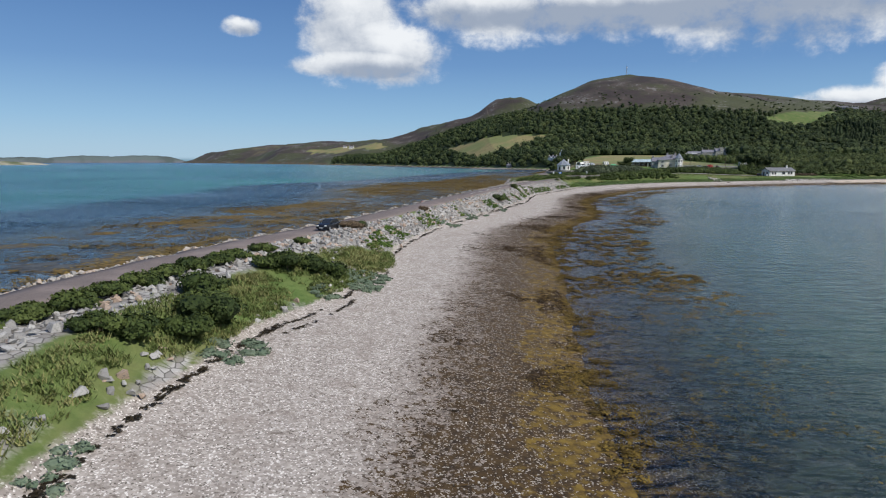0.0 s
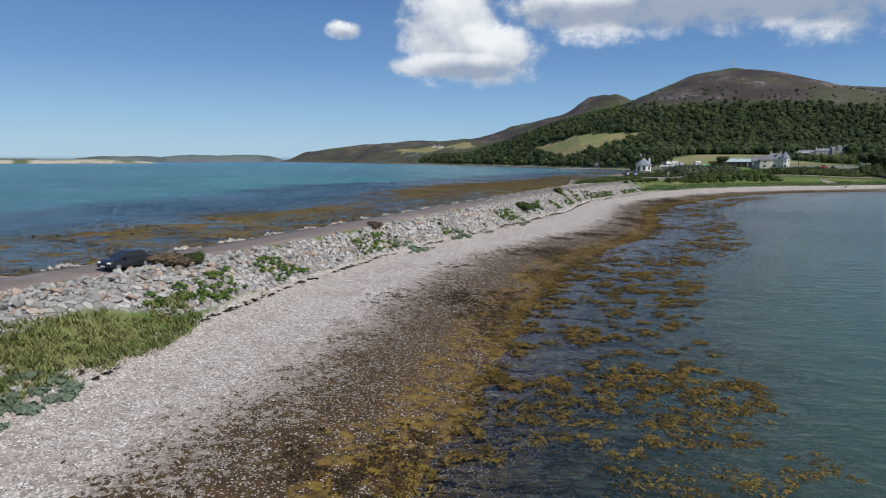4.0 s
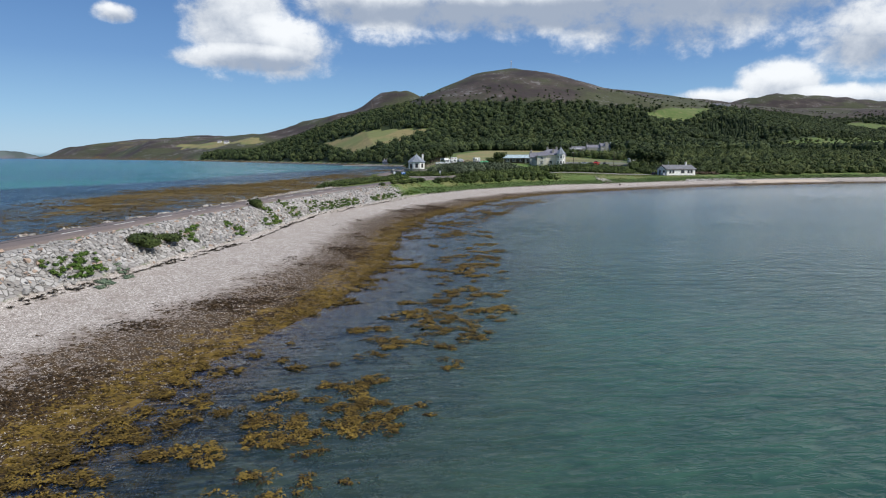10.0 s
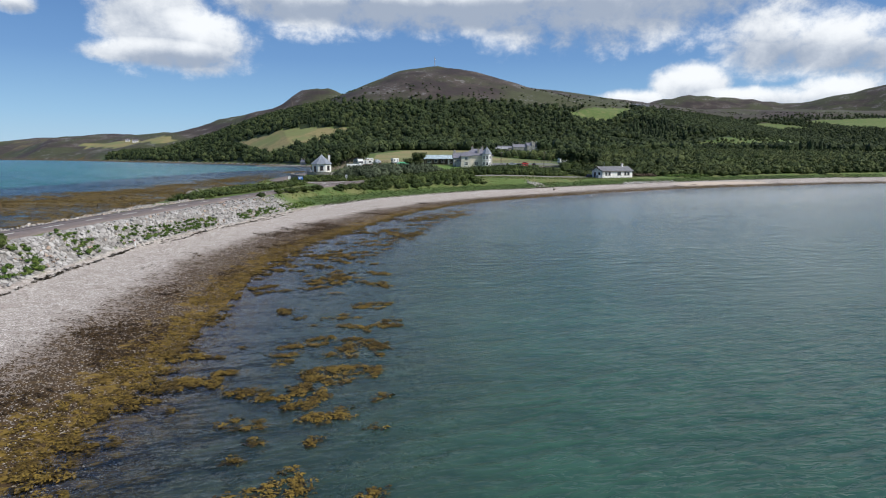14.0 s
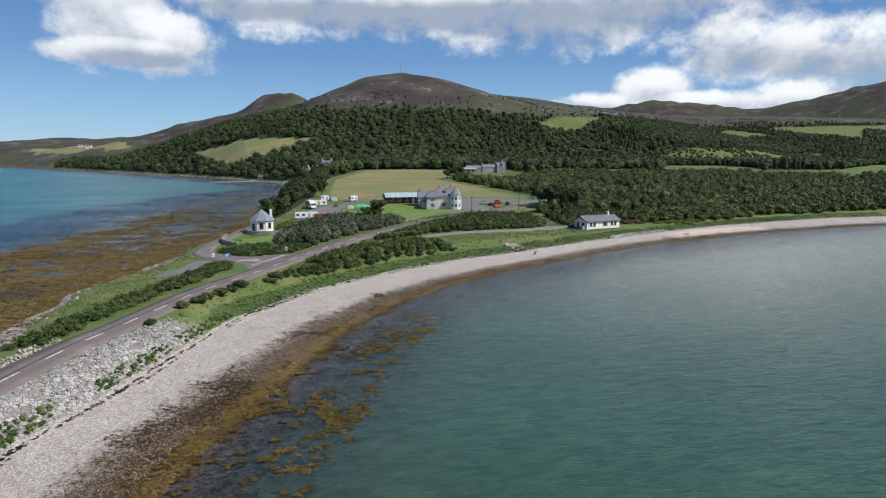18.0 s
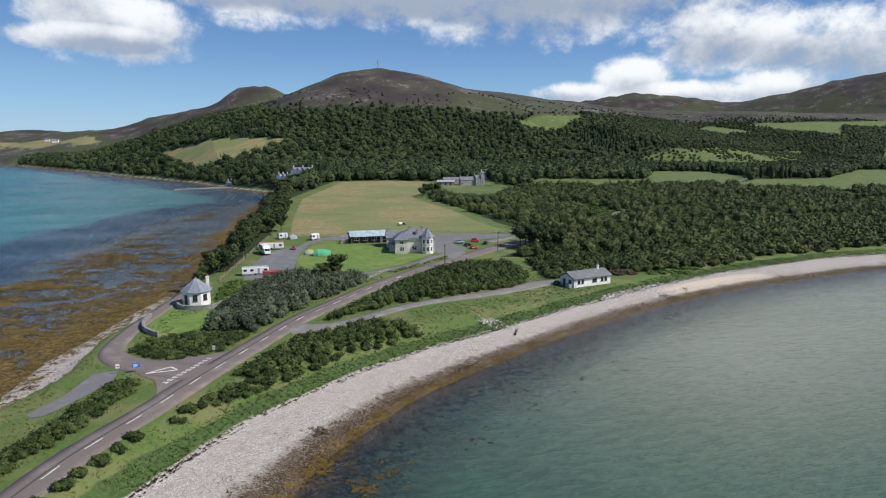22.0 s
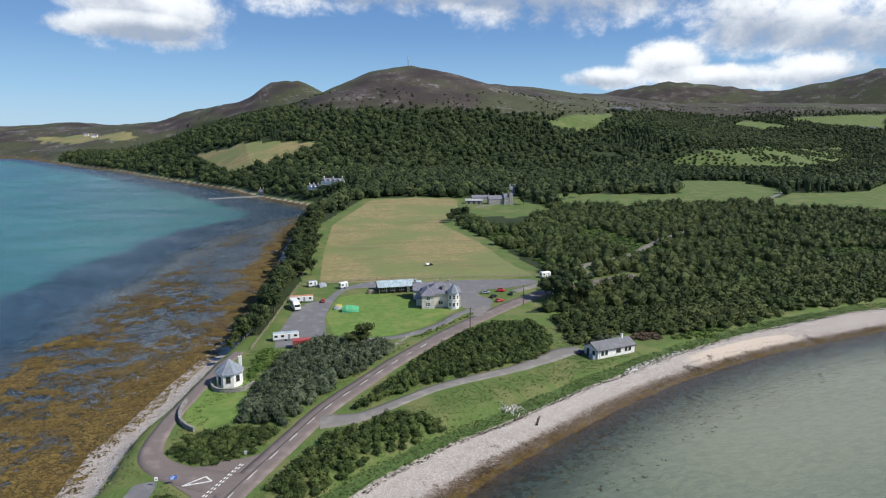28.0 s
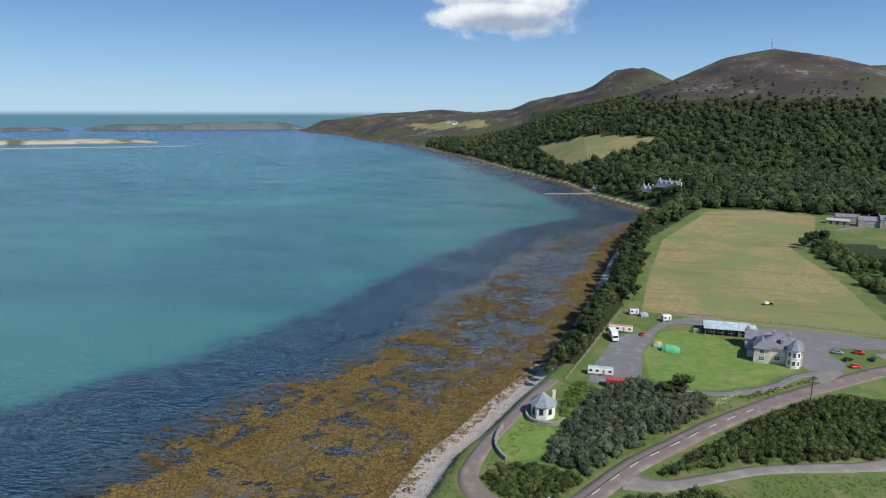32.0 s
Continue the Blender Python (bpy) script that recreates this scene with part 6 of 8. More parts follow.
wall_run("low_wall", [(80.6, 319.4), (84, 316.9), (88, 315.6), (95.5, 315.2)], 1.1, 0.35, WALL_STONE, "dark low stone wall behind the grey thicket")
tagged(patch("entrance_apron", [(125, 331.2), (128.5, 335.0), (132, 338.6), (136, 337.8), (132, 333.2), (128, 329.6)], 0.10, TRACK), "pale concrete apron at the yard entrance", "road", kind="structure")
tent(88.0, 349.6, 12, 2.4, 1.7, 1.2, plain_mat("yellow tent cloth", (0.42, 0.40, 0.10), 0.8, 0.15), "small yellow-green tent beside the green one")
driftwood(117.8, 266.4, 55, 4.2)
driftwood(113.8, 267.6, 20, 2.6)

# ---- plants ----
rng = np.random.default_rng(7)
LEAF_WOOD = leaf_mat("woodland leaves", (0.019, 0.031, 0.011), (0.052, 0.075, 0.023), (0.074, 0.092, 0.031))
LEAF_PINE = leaf_mat("conifer needles", (0.015, 0.026, 0.011), (0.043, 0.066, 0.024))
LEAF_SCRUB = leaf_mat("scrub leaves", (0.026, 0.040, 0.011), (0.064, 0.088, 0.022), (0.094, 0.110, 0.034))
LEAF_GORSE = leaf_mat("gorse", (0.018, 0.031, 0.008), (0.064, 0.092, 0.021), (0.080, 0.104, 0.028), 2.0)
LEAF_GREY = leaf_mat("grey willow leaves", (0.030, 0.043, 0.022), (0.084, 0.105, 0.058), (0.102, 0.122, 0.070), 2.0)
LEAF_BRIGHT = leaf_mat("bracken and nettles", (0.034, 0.068, 0.012), (0.09, 0.150, 0.028), (0.11, 0.15, 0.034), 2.0)
LEAF_TURF = leaf_mat("long dark grass", (0.036, 0.064, 0.017), (0.080, 0.122, 0.032), None, 2.0)
LEAF_GRASS = leaf_mat("grass blades", (0.082, 0.118, 0.030), (0.175, 0.215, 0.066), (0.22, 0.215, 0.085), 2.0)
LEAF_DEAD = leaf_mat("dead brown shrub", (0.055, 0.038, 0.022), (0.13, 0.095, 0.058), None, 2.0)
SEA_ROSE = leaf_mat("blue-green shore plants", (0.085, 0.125, 0.080), (0.175, 0.215, 0.145), None, 2.0)
WRACK = leaf_mat("golden brown seaweed", (0.044, 0.029, 0.008), (0.158, 0.104, 0.021), (0.205, 0.138, 0.027), 3.0)
WRACK_FLAT = leaf_mat("brown seaweed of the flats", (0.062, 0.043, 0.014), (0.160, 0.110, 0.032), (0.19, 0.132, 0.038), 1.0)
WRACK_BROWN = leaf_mat("brown drying seaweed", (0.020, 0.013, 0.007), (0.078, 0.047, 0.017), None, 3.0)
WRACK_DARK_AND_SHADOW = leaf_mat("dark wet seaweed and clump shadow", (0.010, 0.008, 0.005), (0.042, 0.030, 0.014), None, 3.0)
BARK = plain_mat("bark", (0.11, 0.085, 0.065), 0.9, 0.3, 4.0)


def ico(sub):
    bm = bmesh.new()
    bmesh.ops.create_icosphere(bm, subdivisions=sub, radius=1)
    co = np.array([v.co for v in bm.verts])
    tri = np.array([[v.index for v in f.verts] for f in bm.faces])
    bm.free()
    return co, tri


ICO0, ICO1 = ico(1), ico(2)


def foliage(name, c, r, per, size, mat, core=ICO0, cone=None, flat=0.0, low=-0.35, stir=0.55):
    """Leafy masses: a ragged core in each crown, coloured darker as inner shade, and many small sprays of leaves over
    it. c, r: centres and half axes.
    """
    c, r = np.asarray(c, float), np.asarray(r, float)
    n = len(c)
    cone = np.zeros(n) if cone is None else np.asarray(cone, float)
    cv, ct = core
    wob = 1 + 0.28 * (rng.random((n, len(cv))) - 0.5)
    k = cv[None] * r[:, None] * 0.76 * wob[..., None]
    d = rng.normal(size=(n, per, 3))
    d /= np.linalg.norm(d, axis=-1, keepdims=True)
    d[..., 2] = np.where(d[..., 2] < low, -d[..., 2] * 0.6, d[..., 2])
    lump = 1 + 0.16 * np.sin(d[..., 0] * 5 + c[:, None, 0]) * np.sin(d[..., 1] * 5 + c[:, None, 1]) + 0.10 * np.sin(d[..., 2] * 7 + c[:, None, 0] * 3)
    p = d * r[:, None] * (lump * (0.80 + 0.28 * rng.random((n, per))))[..., None]

    def taper(q):
        u = np.clip(q[..., 2] / r[:, None, 2] * 0.5 + 0.5, 0, 1.1)
        f = 1 - cone[:, None] * (1 - 1.25 * np.clip(1.02 - u, 0.03, 1))
        q[..., 0] *= f
        q[..., 1] *= f
        return q

    k, p = taper(k) + c[:, None], taper(p) + c[:, None]
    nrm = d * (1 - flat) + rng.normal(size=d.shape) * stir + np.array((0, 0, 0.25 + flat))
    nrm /= np.linalg.norm(nrm, axis=-1, keepdims=True)
    t = np.cross(nrm, rng.normal(size=d.shape))
    t /= np.linalg.norm(t, axis=-1, keepdims=True) + 1e-9
    b = np.cross(nrm, t)
    s = (size if np.ndim(size) else np.full(n, size))[:, None, None] * (0.55 + 0.9 * rng.random((n, per, 1)))
    tri = np.stack([p - t * s * 0.6 - b * s * 0.4, p + t * s * 0.6 - b * s * 0.4, p + b * s * 0.75 + nrm * s * 0.25], 2)
    co = np.concatenate([k.reshape(-1, 3), tri.reshape(-1, 3)])
    f1 = (ct[None] + (np.arange(n) * len(cv))[:, None, None]).reshape(-1, 3)
    f2 = np.arange(n * per * 3).reshape(-1, 3) + n * len(cv)
    ob = mesh_from(name, co, np.concatenate([f1, f2]), mat, False)
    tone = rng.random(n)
    # cores get a lower tone: shade inside the crown, put into colour
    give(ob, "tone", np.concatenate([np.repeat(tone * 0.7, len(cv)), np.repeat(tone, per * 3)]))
    return ob


def scatter(poly, step, seed):
    """Jittered places inside an outline."""
    pts = np.array(poly, float)
    lo, hi = pts.min(0), pts.max(0)
    q = np.random.default_rng(seed)
    x, y = np.meshgrid(np.arange(lo[0], hi[0], step), np.arange(lo[1], hi[1], step))
    x, y = x.ravel() + q.uniform(-0.5, 0.5, x.size) * step, y.ravel() + q.uniform(-0.5, 0.5, y.size) * step
    ok = inside(x, y, poly)
    return x[ok], y[ok]


def mass(name, poly, step, rad, tall, mat, label, per=60, leaf=0.35, category="shrubs", seed=1, core=ICO0, keep=1.0):
    x, y = scatter(poly, step, seed)
    pick = (np.random.default_rng(seed).random(len(x)) < keep) & (np.abs(line_dist(x, y, ROAD)[0]) > 3.4 + rad * 0.6)
    x, y = x[pick], y[pick]
    n = len(x)
    rr = rad * (0.7 + 0.6 * rng.random(n))
    h = tall * (0.7 + 0.55 * rng.random(n))
    inner = np.clip(poly_dist(x, y, poly) / (rad * 2), 0.25, 1)
    h = h * (0.55 + 0.45 * inner)
    c = np.stack([x, y, ground_at(x, y) + h * 0.42], -1)
    ob = foliage(name, c, np.stack([rr, rr, h * 0.62], -1), per, leaf, mat, core)
    return tagged(ob, label, category, kind="stuff")


# the wooded hillside and the scrub plain
def woods():
    made = 0
    def field(x0, x1, y0, y1, step, seed):
        q = np.random.default_rng(seed)
        x, y = np.meshgrid(np.arange(x0, x1, step), np.arange(y0, y1, step))
        x, y = x.ravel() + q.uniform(-0.55, 0.55, x.size) * step, y.ravel() + q.uniform(-0.55, 0.55, y.size) * step
        ok = wooded(x, y) > 0.35 + 0.4 * q.random(x.size)
        x, y = x[ok], y[ok]
        # only what lies within the wedge that can be looked over
        a = np.degrees(np.arctan2(x - 59, y - 150))
        ok = (a > -24) & (a < 66)
        return x[ok], y[ok], q

    # scrub on the plain
    x, y, q = field(60, 640, 332, 545, 4.3, 3)
    e, w, _ = shore(x, y)
    ok = (w > 45) & (x > 150) & (y < 540) & (poly_dist(x, y, [(196, 520), (196, 560), (250, 575), (250, 530), (205, 470), (190, 470)]) < 0)
    gap = fbm(x, y, 26, 71)
    ok &= gap > -0.27
    x, y, gap = x[ok], y[ok], gap[ok]
    n = len(x)
    r = 1.9 + 1.3 * q.random(n) + 0.9 * np.clip(gap, 0, 1)
    h = r * (0.85 + 0.5 * q.random(n)) + 0.6 * np.clip(wave(x, y, 40, 5), 0, 1)
    c = np.stack([x, y, ground_at(x, y) + h * 0.45], -1)
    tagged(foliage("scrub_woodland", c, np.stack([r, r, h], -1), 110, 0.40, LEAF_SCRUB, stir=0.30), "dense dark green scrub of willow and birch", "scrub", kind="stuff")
    made += n
    # bright gaps
    x, y, q = field(180, 520, 332, 470, 3.2, 13)
    ok = (fbm(x, y, 26, 71) < -0.22) & (x + y * 0.15 > 200)
    x, y = x[ok], y[ok]
    c = np.stack([x, y, ground_at(x, y) + 0.3], -1)
    if len(x):
        tagged(foliage("bracken", c, np.stack([np.full(len(x), 1.8), np.full(len(x), 1.8), np.full(len(x), 0.7)], -1), 24, 0.5, LEAF_BRIGHT), "bright green bracken in gaps of the scrub", "bracken", kind="stuff")
    # forest on the slopes
    x, y, q = field(-420, 1900, 545, 1700, 8.2, 5)
    n = len(x)
    young = poly_dist(x, y, YOUNG) > 0
    upper = step01(ground_at(x, y), 70, 115)
    r = (3.6 + 2.6 * q.random(n) ** 1.5 + 0.9 * wave(x, y, 70, 45)) * np.where(young, 0.55, 1) * (1 - 0.42 * upper)
    far = np.hypot(x - 59, y - 150)
    pine = (fbm(x, y, 120, 41) + 0.35 * q.random(n) > 0.56) & ~young
    thin = fbm(x, y, 90, 47)
    ok = ((thin > -0.62) | (y < 640)) & ~(young & (thin + 0.3 * q.random(n) < -0.05))
    h = np.where(pine, r * 1.45, r * (0.85 + 0.35 * q.random(n)))
    rx = np.where(pine, r * 0.62, r)
    z = ground_at(x, y) + h * 0.62
    c, rr = np.stack([x, y, z], -1), np.stack([rx, rx, h], -1)
    a, b = ok & ~pine, ok & pine
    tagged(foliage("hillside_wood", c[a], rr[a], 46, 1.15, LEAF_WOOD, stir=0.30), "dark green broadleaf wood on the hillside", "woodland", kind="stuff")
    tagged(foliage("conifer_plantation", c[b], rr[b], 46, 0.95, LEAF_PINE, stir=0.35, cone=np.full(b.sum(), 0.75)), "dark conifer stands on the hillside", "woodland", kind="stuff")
    made += ok.sum()
    # young trees and bracken on the green opening in the wood
    x, y = scatter(PASTURES[4], 8.5, 15)
    ok = fbm(x, y, 40, 73) > -0.16
    x, y = x[ok], y[ok]
    r = 1.4 + 1.6 * q.random(len(x))
    c = np.stack([x, y, ground_at(x, y) + r * 0.5], -1)
    tagged(foliage("young_plantation", c, np.stack([r, r, r * 0.9], -1), 24, 0.9, LEAF_SCRUB, stir=0.3), "young trees scattered over bright bracken", "saplings", kind="stuff")
    # low bushes over the pastures' edges and the moor
    q = np.random.default_rng(9)
    x, y = q.uniform(-300, 1800, 9000), q.uniform(600, 1750, 9000)
    z0 = ground_at(x, y)
    ok = (wooded(x, y) < 0.4) & (z0 > 6) & (z0 < 128) & (fbm(x, y, 60, 51) > -0.05) & (poly_dist(x, y, HILL_FIELD) < -3)
    for poly in PASTURES:
        ok &= poly_dist(x, y, poly) < 4
    x, y = x[ok], y[ok]
    r = 0.9 + 1.5 * q.random(len(x))
    c = np.stack([x, y, ground_at(x, y) + r * 0.4], -1)
    tagged(foliage("moor_scrub", c, np.stack([r, r, r * 0.7], -1), 18, 0.8, LEAF_WOOD), "scattered dark bushes on moor and pasture", "scrub", kind="stuff")
    made += len(x)
    return made


woods()

# ---- single trees along the shore and by the houses ----
def tree_model(name, h, rad, seed, mat, label, per=230, leaf=0.42, fill=1.0):
    q = random.Random(seed)
    t = thing(name, pose(0, 0, 0), label, "tree", "trees along the shore")
    bm = tube(0, 0, -0.4, h * 0.55, 0.20, 0.10, 8)
    for k in range(6):
        a, z = q.uniform(0, 6.28), h * q.uniform(0.22, 0.5)
        p = Vector((0, 0, z))
        e = p + Vector((math.cos(a) * rad * 0.7, math.sin(a) * rad * 0.7, h * q.uniform(0.15, 0.35)))
        bmesh.ops.create_cone(bm, cap_ends=True, segments=5, radius1=0.08, radius2=0.03, depth=(e - p).length, matrix=Matrix.Translation((p + e) / 2) @ (e - p).to_track_quat("Z", "Y").to_matrix().to_4x4())
    part("trunk", bm, BARK, t, "grey-brown trunk and limbs")
    c, r = [], []
    for k in range(9):
        a, u = q.uniform(0, 6.28), q.uniform(0.0, 0.72)
        c.append((math.cos(a) * rad * u, math.sin(a) * rad * u, h * q.uniform(0.42, 0.86)))
        s = rad * q.uniform(0.34, 0.55) * fill
        r.append((s, s, s * 0.85))
    crown = foliage("crown", c, r, per // 3, leaf, mat, ICO0)
    crown.parent = t
    return t


models = [tree_model("shore_tree", 6.5, 2.8, 11, LEAF_WOOD, "wind-bent broadleaf tree on the shore bank"),
          tree_model("shore_tree", 5.2, 2.6, 12, LEAF_SCRUB, "low rounded willow tree on the shore bank"),
          tree_model("shore_tree", 7.5, 3.2, 13, LEAF_WOOD, "tall dark broadleaf tree on the shore bank")]
q = random.Random(21)
line = smooth_line([(56.5, 330), (60.5, 346), (64, 362), (70, 388), (76, 418), (84, 470), (92, 520), (101, 562), (120, 606), (139, 640)], 1.0)
spots = []
for k in range(0, len(line), 3):
    s = k / len(line)
    for j in range(2):
        w = q.uniform(1.0, 12.0 if s > 0.2 else 6)
        x, y = line[k][0] + w + q.uniform(-1, 1), line[k][1] - 0.25 * w + q.uniform(-1.5, 1.5)
        if poly_dist(np.array([x]), np.array([y]), FIELD)[0] < -0.5 and (y > 380 or x < 60 + (y - 318) * 0.30 - 0.5):
            spots.append((x, y))
spots += [(57.8, 341), (60.3, 349), (63, 352)]
for k, (x, y) in enumerate(spots):
    s = q.uniform(0.7, 1.15)
    copy_thing(models[k % 3], pose(x, y, gz1(x, y) - 0.1, 0, 0, q.uniform(0, 360)) @ Matrix.Scale(s, 4))
for m0, (x, y) in zip(models, ((72, 392), (81, 448), (96, 540))):
    m0.matrix_world = pose(x, y, gz1(x, y) - 0.1)
lone = tree_model("garden_tree", 6.2, 2.3, 31, LEAF_SCRUB, "dark rounded tree above the grey thicket", per=480, leaf=0.3, fill=1.3)
lone.matrix_world = pose(89.2, 313.2, gz1(89.2, 313.2))
lone["group"] = "trees by the houses"
for x, y, s in ((86.0, 312.8, 0.7), (157, 341, 1.0), (160, 337, 1.15), (164, 340, 1.1), (168, 336, 1.0), (161, 345, 0.95), (167, 346, 1.1), (173, 342, 1.0), (55.5, 322, 0.5), (57, 326, 0.6)):
    copy_thing(lone if x < 95 else models[2], pose(x, y, gz1(x, y) - 0.1, 0, 0, x * 40) @ Matrix.Scale(s, 4))
for x, y, s in ((244, 548, 0.9), (258, 552, 0.7), (270, 560, 0.9), (285, 566, 0.8), (300, 572, 0.9), (178, 500, 1.0), (183, 506, 0.9), (188, 511, 0.9), (174, 494, 0.8)):
    copy_thing(models[2], pose(x, y, gz1(x, y) - 0.1, 0, 0, x * 40) @ Matrix.Scale(s, 4))

# ---- thickets and hedges on the point ----
mass("grey_thicket", [(57, 276), (59.5, 290), (64.5, 304), (70, 314), (78, 322), (88, 317), (97, 313), (94.5, 305.5), (86, 296.5), (75, 285), (66, 273.5)], 1.75, 1.25, 2.6, LEAF_GREY,
     "silver-grey sea buckthorn thicket beside the road", 85, 0.27, "thicket", 3)
mass("gorse_thicket", [(80, 276), (89, 286.4), (101, 299.5), (115, 312.5), (128, 321.5), (144, 322.5), (143, 312), (138, 300), (131, 294.5), (120, 290.3), (108, 286.5), (97, 283.2), (88, 279)], 1.6, 1.15, 2.0, LEAF_GORSE,
     "dense dark gorse between road and track", 85, 0.24, "gorse", 4)
mass("track_hedge", [(61, 250), (66.5, 258.5), (73, 266.5), (80, 269.3), (88, 272.3), (94, 269.3), (97.5, 265), (90, 261.5), (79.5, 257), (71, 250), (64.5, 246.8)], 1.5, 1.05, 1.7, LEAF_GORSE,
     "rounded gorse bushes below the road", 80, 0.22, "gorse", 5)
mass("road_hedge", [(50.5, 238.2), (54, 240.6), (62.5, 248.2), (67, 250), (65.5, 246.2), (58, 241), (53, 236.6)], 1.2, 0.85, 1.3, LEAF_GORSE, "low gorse hedge on the seaward verge", 90, 0.17, "gorse", 6)
mass("verge_hedge", [(23.4, 205), (27.8, 217), (31.0, 226), (37.0, 238), (42.8, 251), (45.8, 254.4), (48.0, 250.8), (42.6, 239.6), (36.6, 228.6), (31.0, 216.5), (26.4, 204.5)], 1.15, 0.85, 1.2, LEAF_GORSE,
     "clipped-looking gorse hedge beside the road", 90, 0.17, "hedge", 7)
mass("loop_scrub", [(45.2, 268.2), (47.6, 274), (54, 275), (62, 273.5), (66.6, 270.6), (60, 262.8), (52, 261.8), (47, 263.6)], 1.3, 0.95, 1.15, LEAF_GORSE, "low dark scrub inside the loop road", 85, 0.18, "scrub", 8)
mass("cottage_bank", [(59.5, 300), (61.5, 313), (63.5, 318), (69, 315), (64, 305), (60.5, 293)], 1.4, 1.0, 0.8, LEAF_BRIGHT, "green nettles behind the cottage", 60, 0.22, "nettles", 9)
mass("bungalow_scrub", [(147, 303), (151, 324), (163, 330), (186, 326), (215, 318), (226, 309), (200, 303), (180, 302.5), (163, 306)], 2.4, 1.8, 3.2, LEAF_SCRUB, "dark scrub behind the bungalow", 70, 0.4, "scrub", 10)
mass("beach_wood", [(186, 304), (215, 310), (270, 313), (340, 314), (420, 305), (430, 345), (330, 352), (240, 348), (190, 332)], 3.4, 2.5, 4.0, LEAF_SCRUB, "dark willow wood behind the beach", 60, 0.55, "woodland", 11)
mass("grey_shrub", [(151, 300.5), (153, 305), (158, 306), (160, 301.5)], 1.5, 1.2, 2.2, LEAF_GREY, "silver-grey shrubs behind the bungalow", 80, 0.26, "shrubs", 12)
mass("dead_brush", [(163, 300.5), (167, 306), (174, 305), (173, 300.5)], 1.6, 1.1, 1.2, LEAF_DEAD, "cut brown brushwood", 50, 0.3, "brushwood", 13)
mass("yard_hedge", [(118, 321.6), (126, 328.4), (131, 333.2), (128, 333.4), (121, 327.6), (112, 322), (104, 317.2), (106, 315.8)], 1.1, 0.6, 0.55, LEAF_GRASS, "rough grass bank beside the drive", 50, 0.2, "grass", 14)
mass("bright_scrub", [(175, 298.5), (186, 303), (200, 303), (190, 298.5)], 1.6, 1.2, 1.0, LEAF_BRIGHT, "bright green bramble patch", 60, 0.25, "bramble", 15)


def shore_strip(line, left, d0, d1, y0, y1, n, seed):
    """Random places at given distances from a shore line, on its left (1) or right (-1) side."""
    q = np.random.default_rng(seed)
    c = smooth_line(line, 1.0)
    c = c[(c[:, 1] > y0 - 2) & (c[:, 1] < y1 + 2) & (c[:, 0] < 290) & (c[:, 0] > -60)]
    t = np.gradient(c, axis=0)
    t /= np.hypot(*t.T)[:, None]
    s = q.uniform(0, len(c) - 1, n)
    k = s.astype(int)
    off = left * q.uniform(d0, d1, n)
    return c[k, 0] - t[k, 1] * off + t[k, 0] * q.uniform(-0.6, 0.6, n), c[k, 1] + t[k, 0] * off + t[k, 1] * q.uniform(-0.6, 0.6, n)


def along_shore(e0, e1, y0, y1, n, seed):
    """Random places at given distances inland from the head of the eastern beach."""
    x, y = shore_strip(EAST_SHORE, 1, max(e0 + 8.4, 0), e1 + 16.5, y0, y1, n, seed)
    e, w, _ = shore(x, y)
    bw = beach_width(x, y)
    ok = (e > bw + e0) & (e < bw + e1) & (w > 0)
    return x[ok], y[ok], (e - bw)[ok]


# ---- gorse and grass by the near end of the causeway ----
def bush(name, x, y, r, h, mat, label, seed, leaf=0.12, per=900):
    q = random.Random(seed)
    t = thing(name, pose(x, y, gz1(x, y)), label, "bush", "bushes on the causeway bank")
    c, rr = [], []
    for k in range(8):
        a, u = q.uniform(0, 6.28), q.uniform(0, 0.62)
        s = r * q.uniform(0.36, 0.6)
        c.append((math.cos(a) * r * u, math.sin(a) * r * u, h * q.uniform(0.25, 0.62)))
        rr.append((s, s, h * q.uniform(0.3, 0.45)))
    crown = foliage("foliage", c, rr, per // 8, leaf, mat, ICO1)
    crown.parent = t
    bm = bmesh.new()
    for k in range(5):
        a = q.uniform(0, 6.28)
        p, e = Vector((0, 0, -0.25)), Vector((math.cos(a) * r * 0.5, math.sin(a) * r * 0.5, h * 0.5))
        bmesh.ops.create_cone(bm, cap_ends=True, segments=5, radius1=0.06, radius2=0.03, depth=(e - p).length, matrix=Matrix.Translation((p + e) / 2) @ (e - p).to_track_quat("Z", "Y").to_matrix().to_4x4())
    part("stems", bm, BARK, t)
    return t


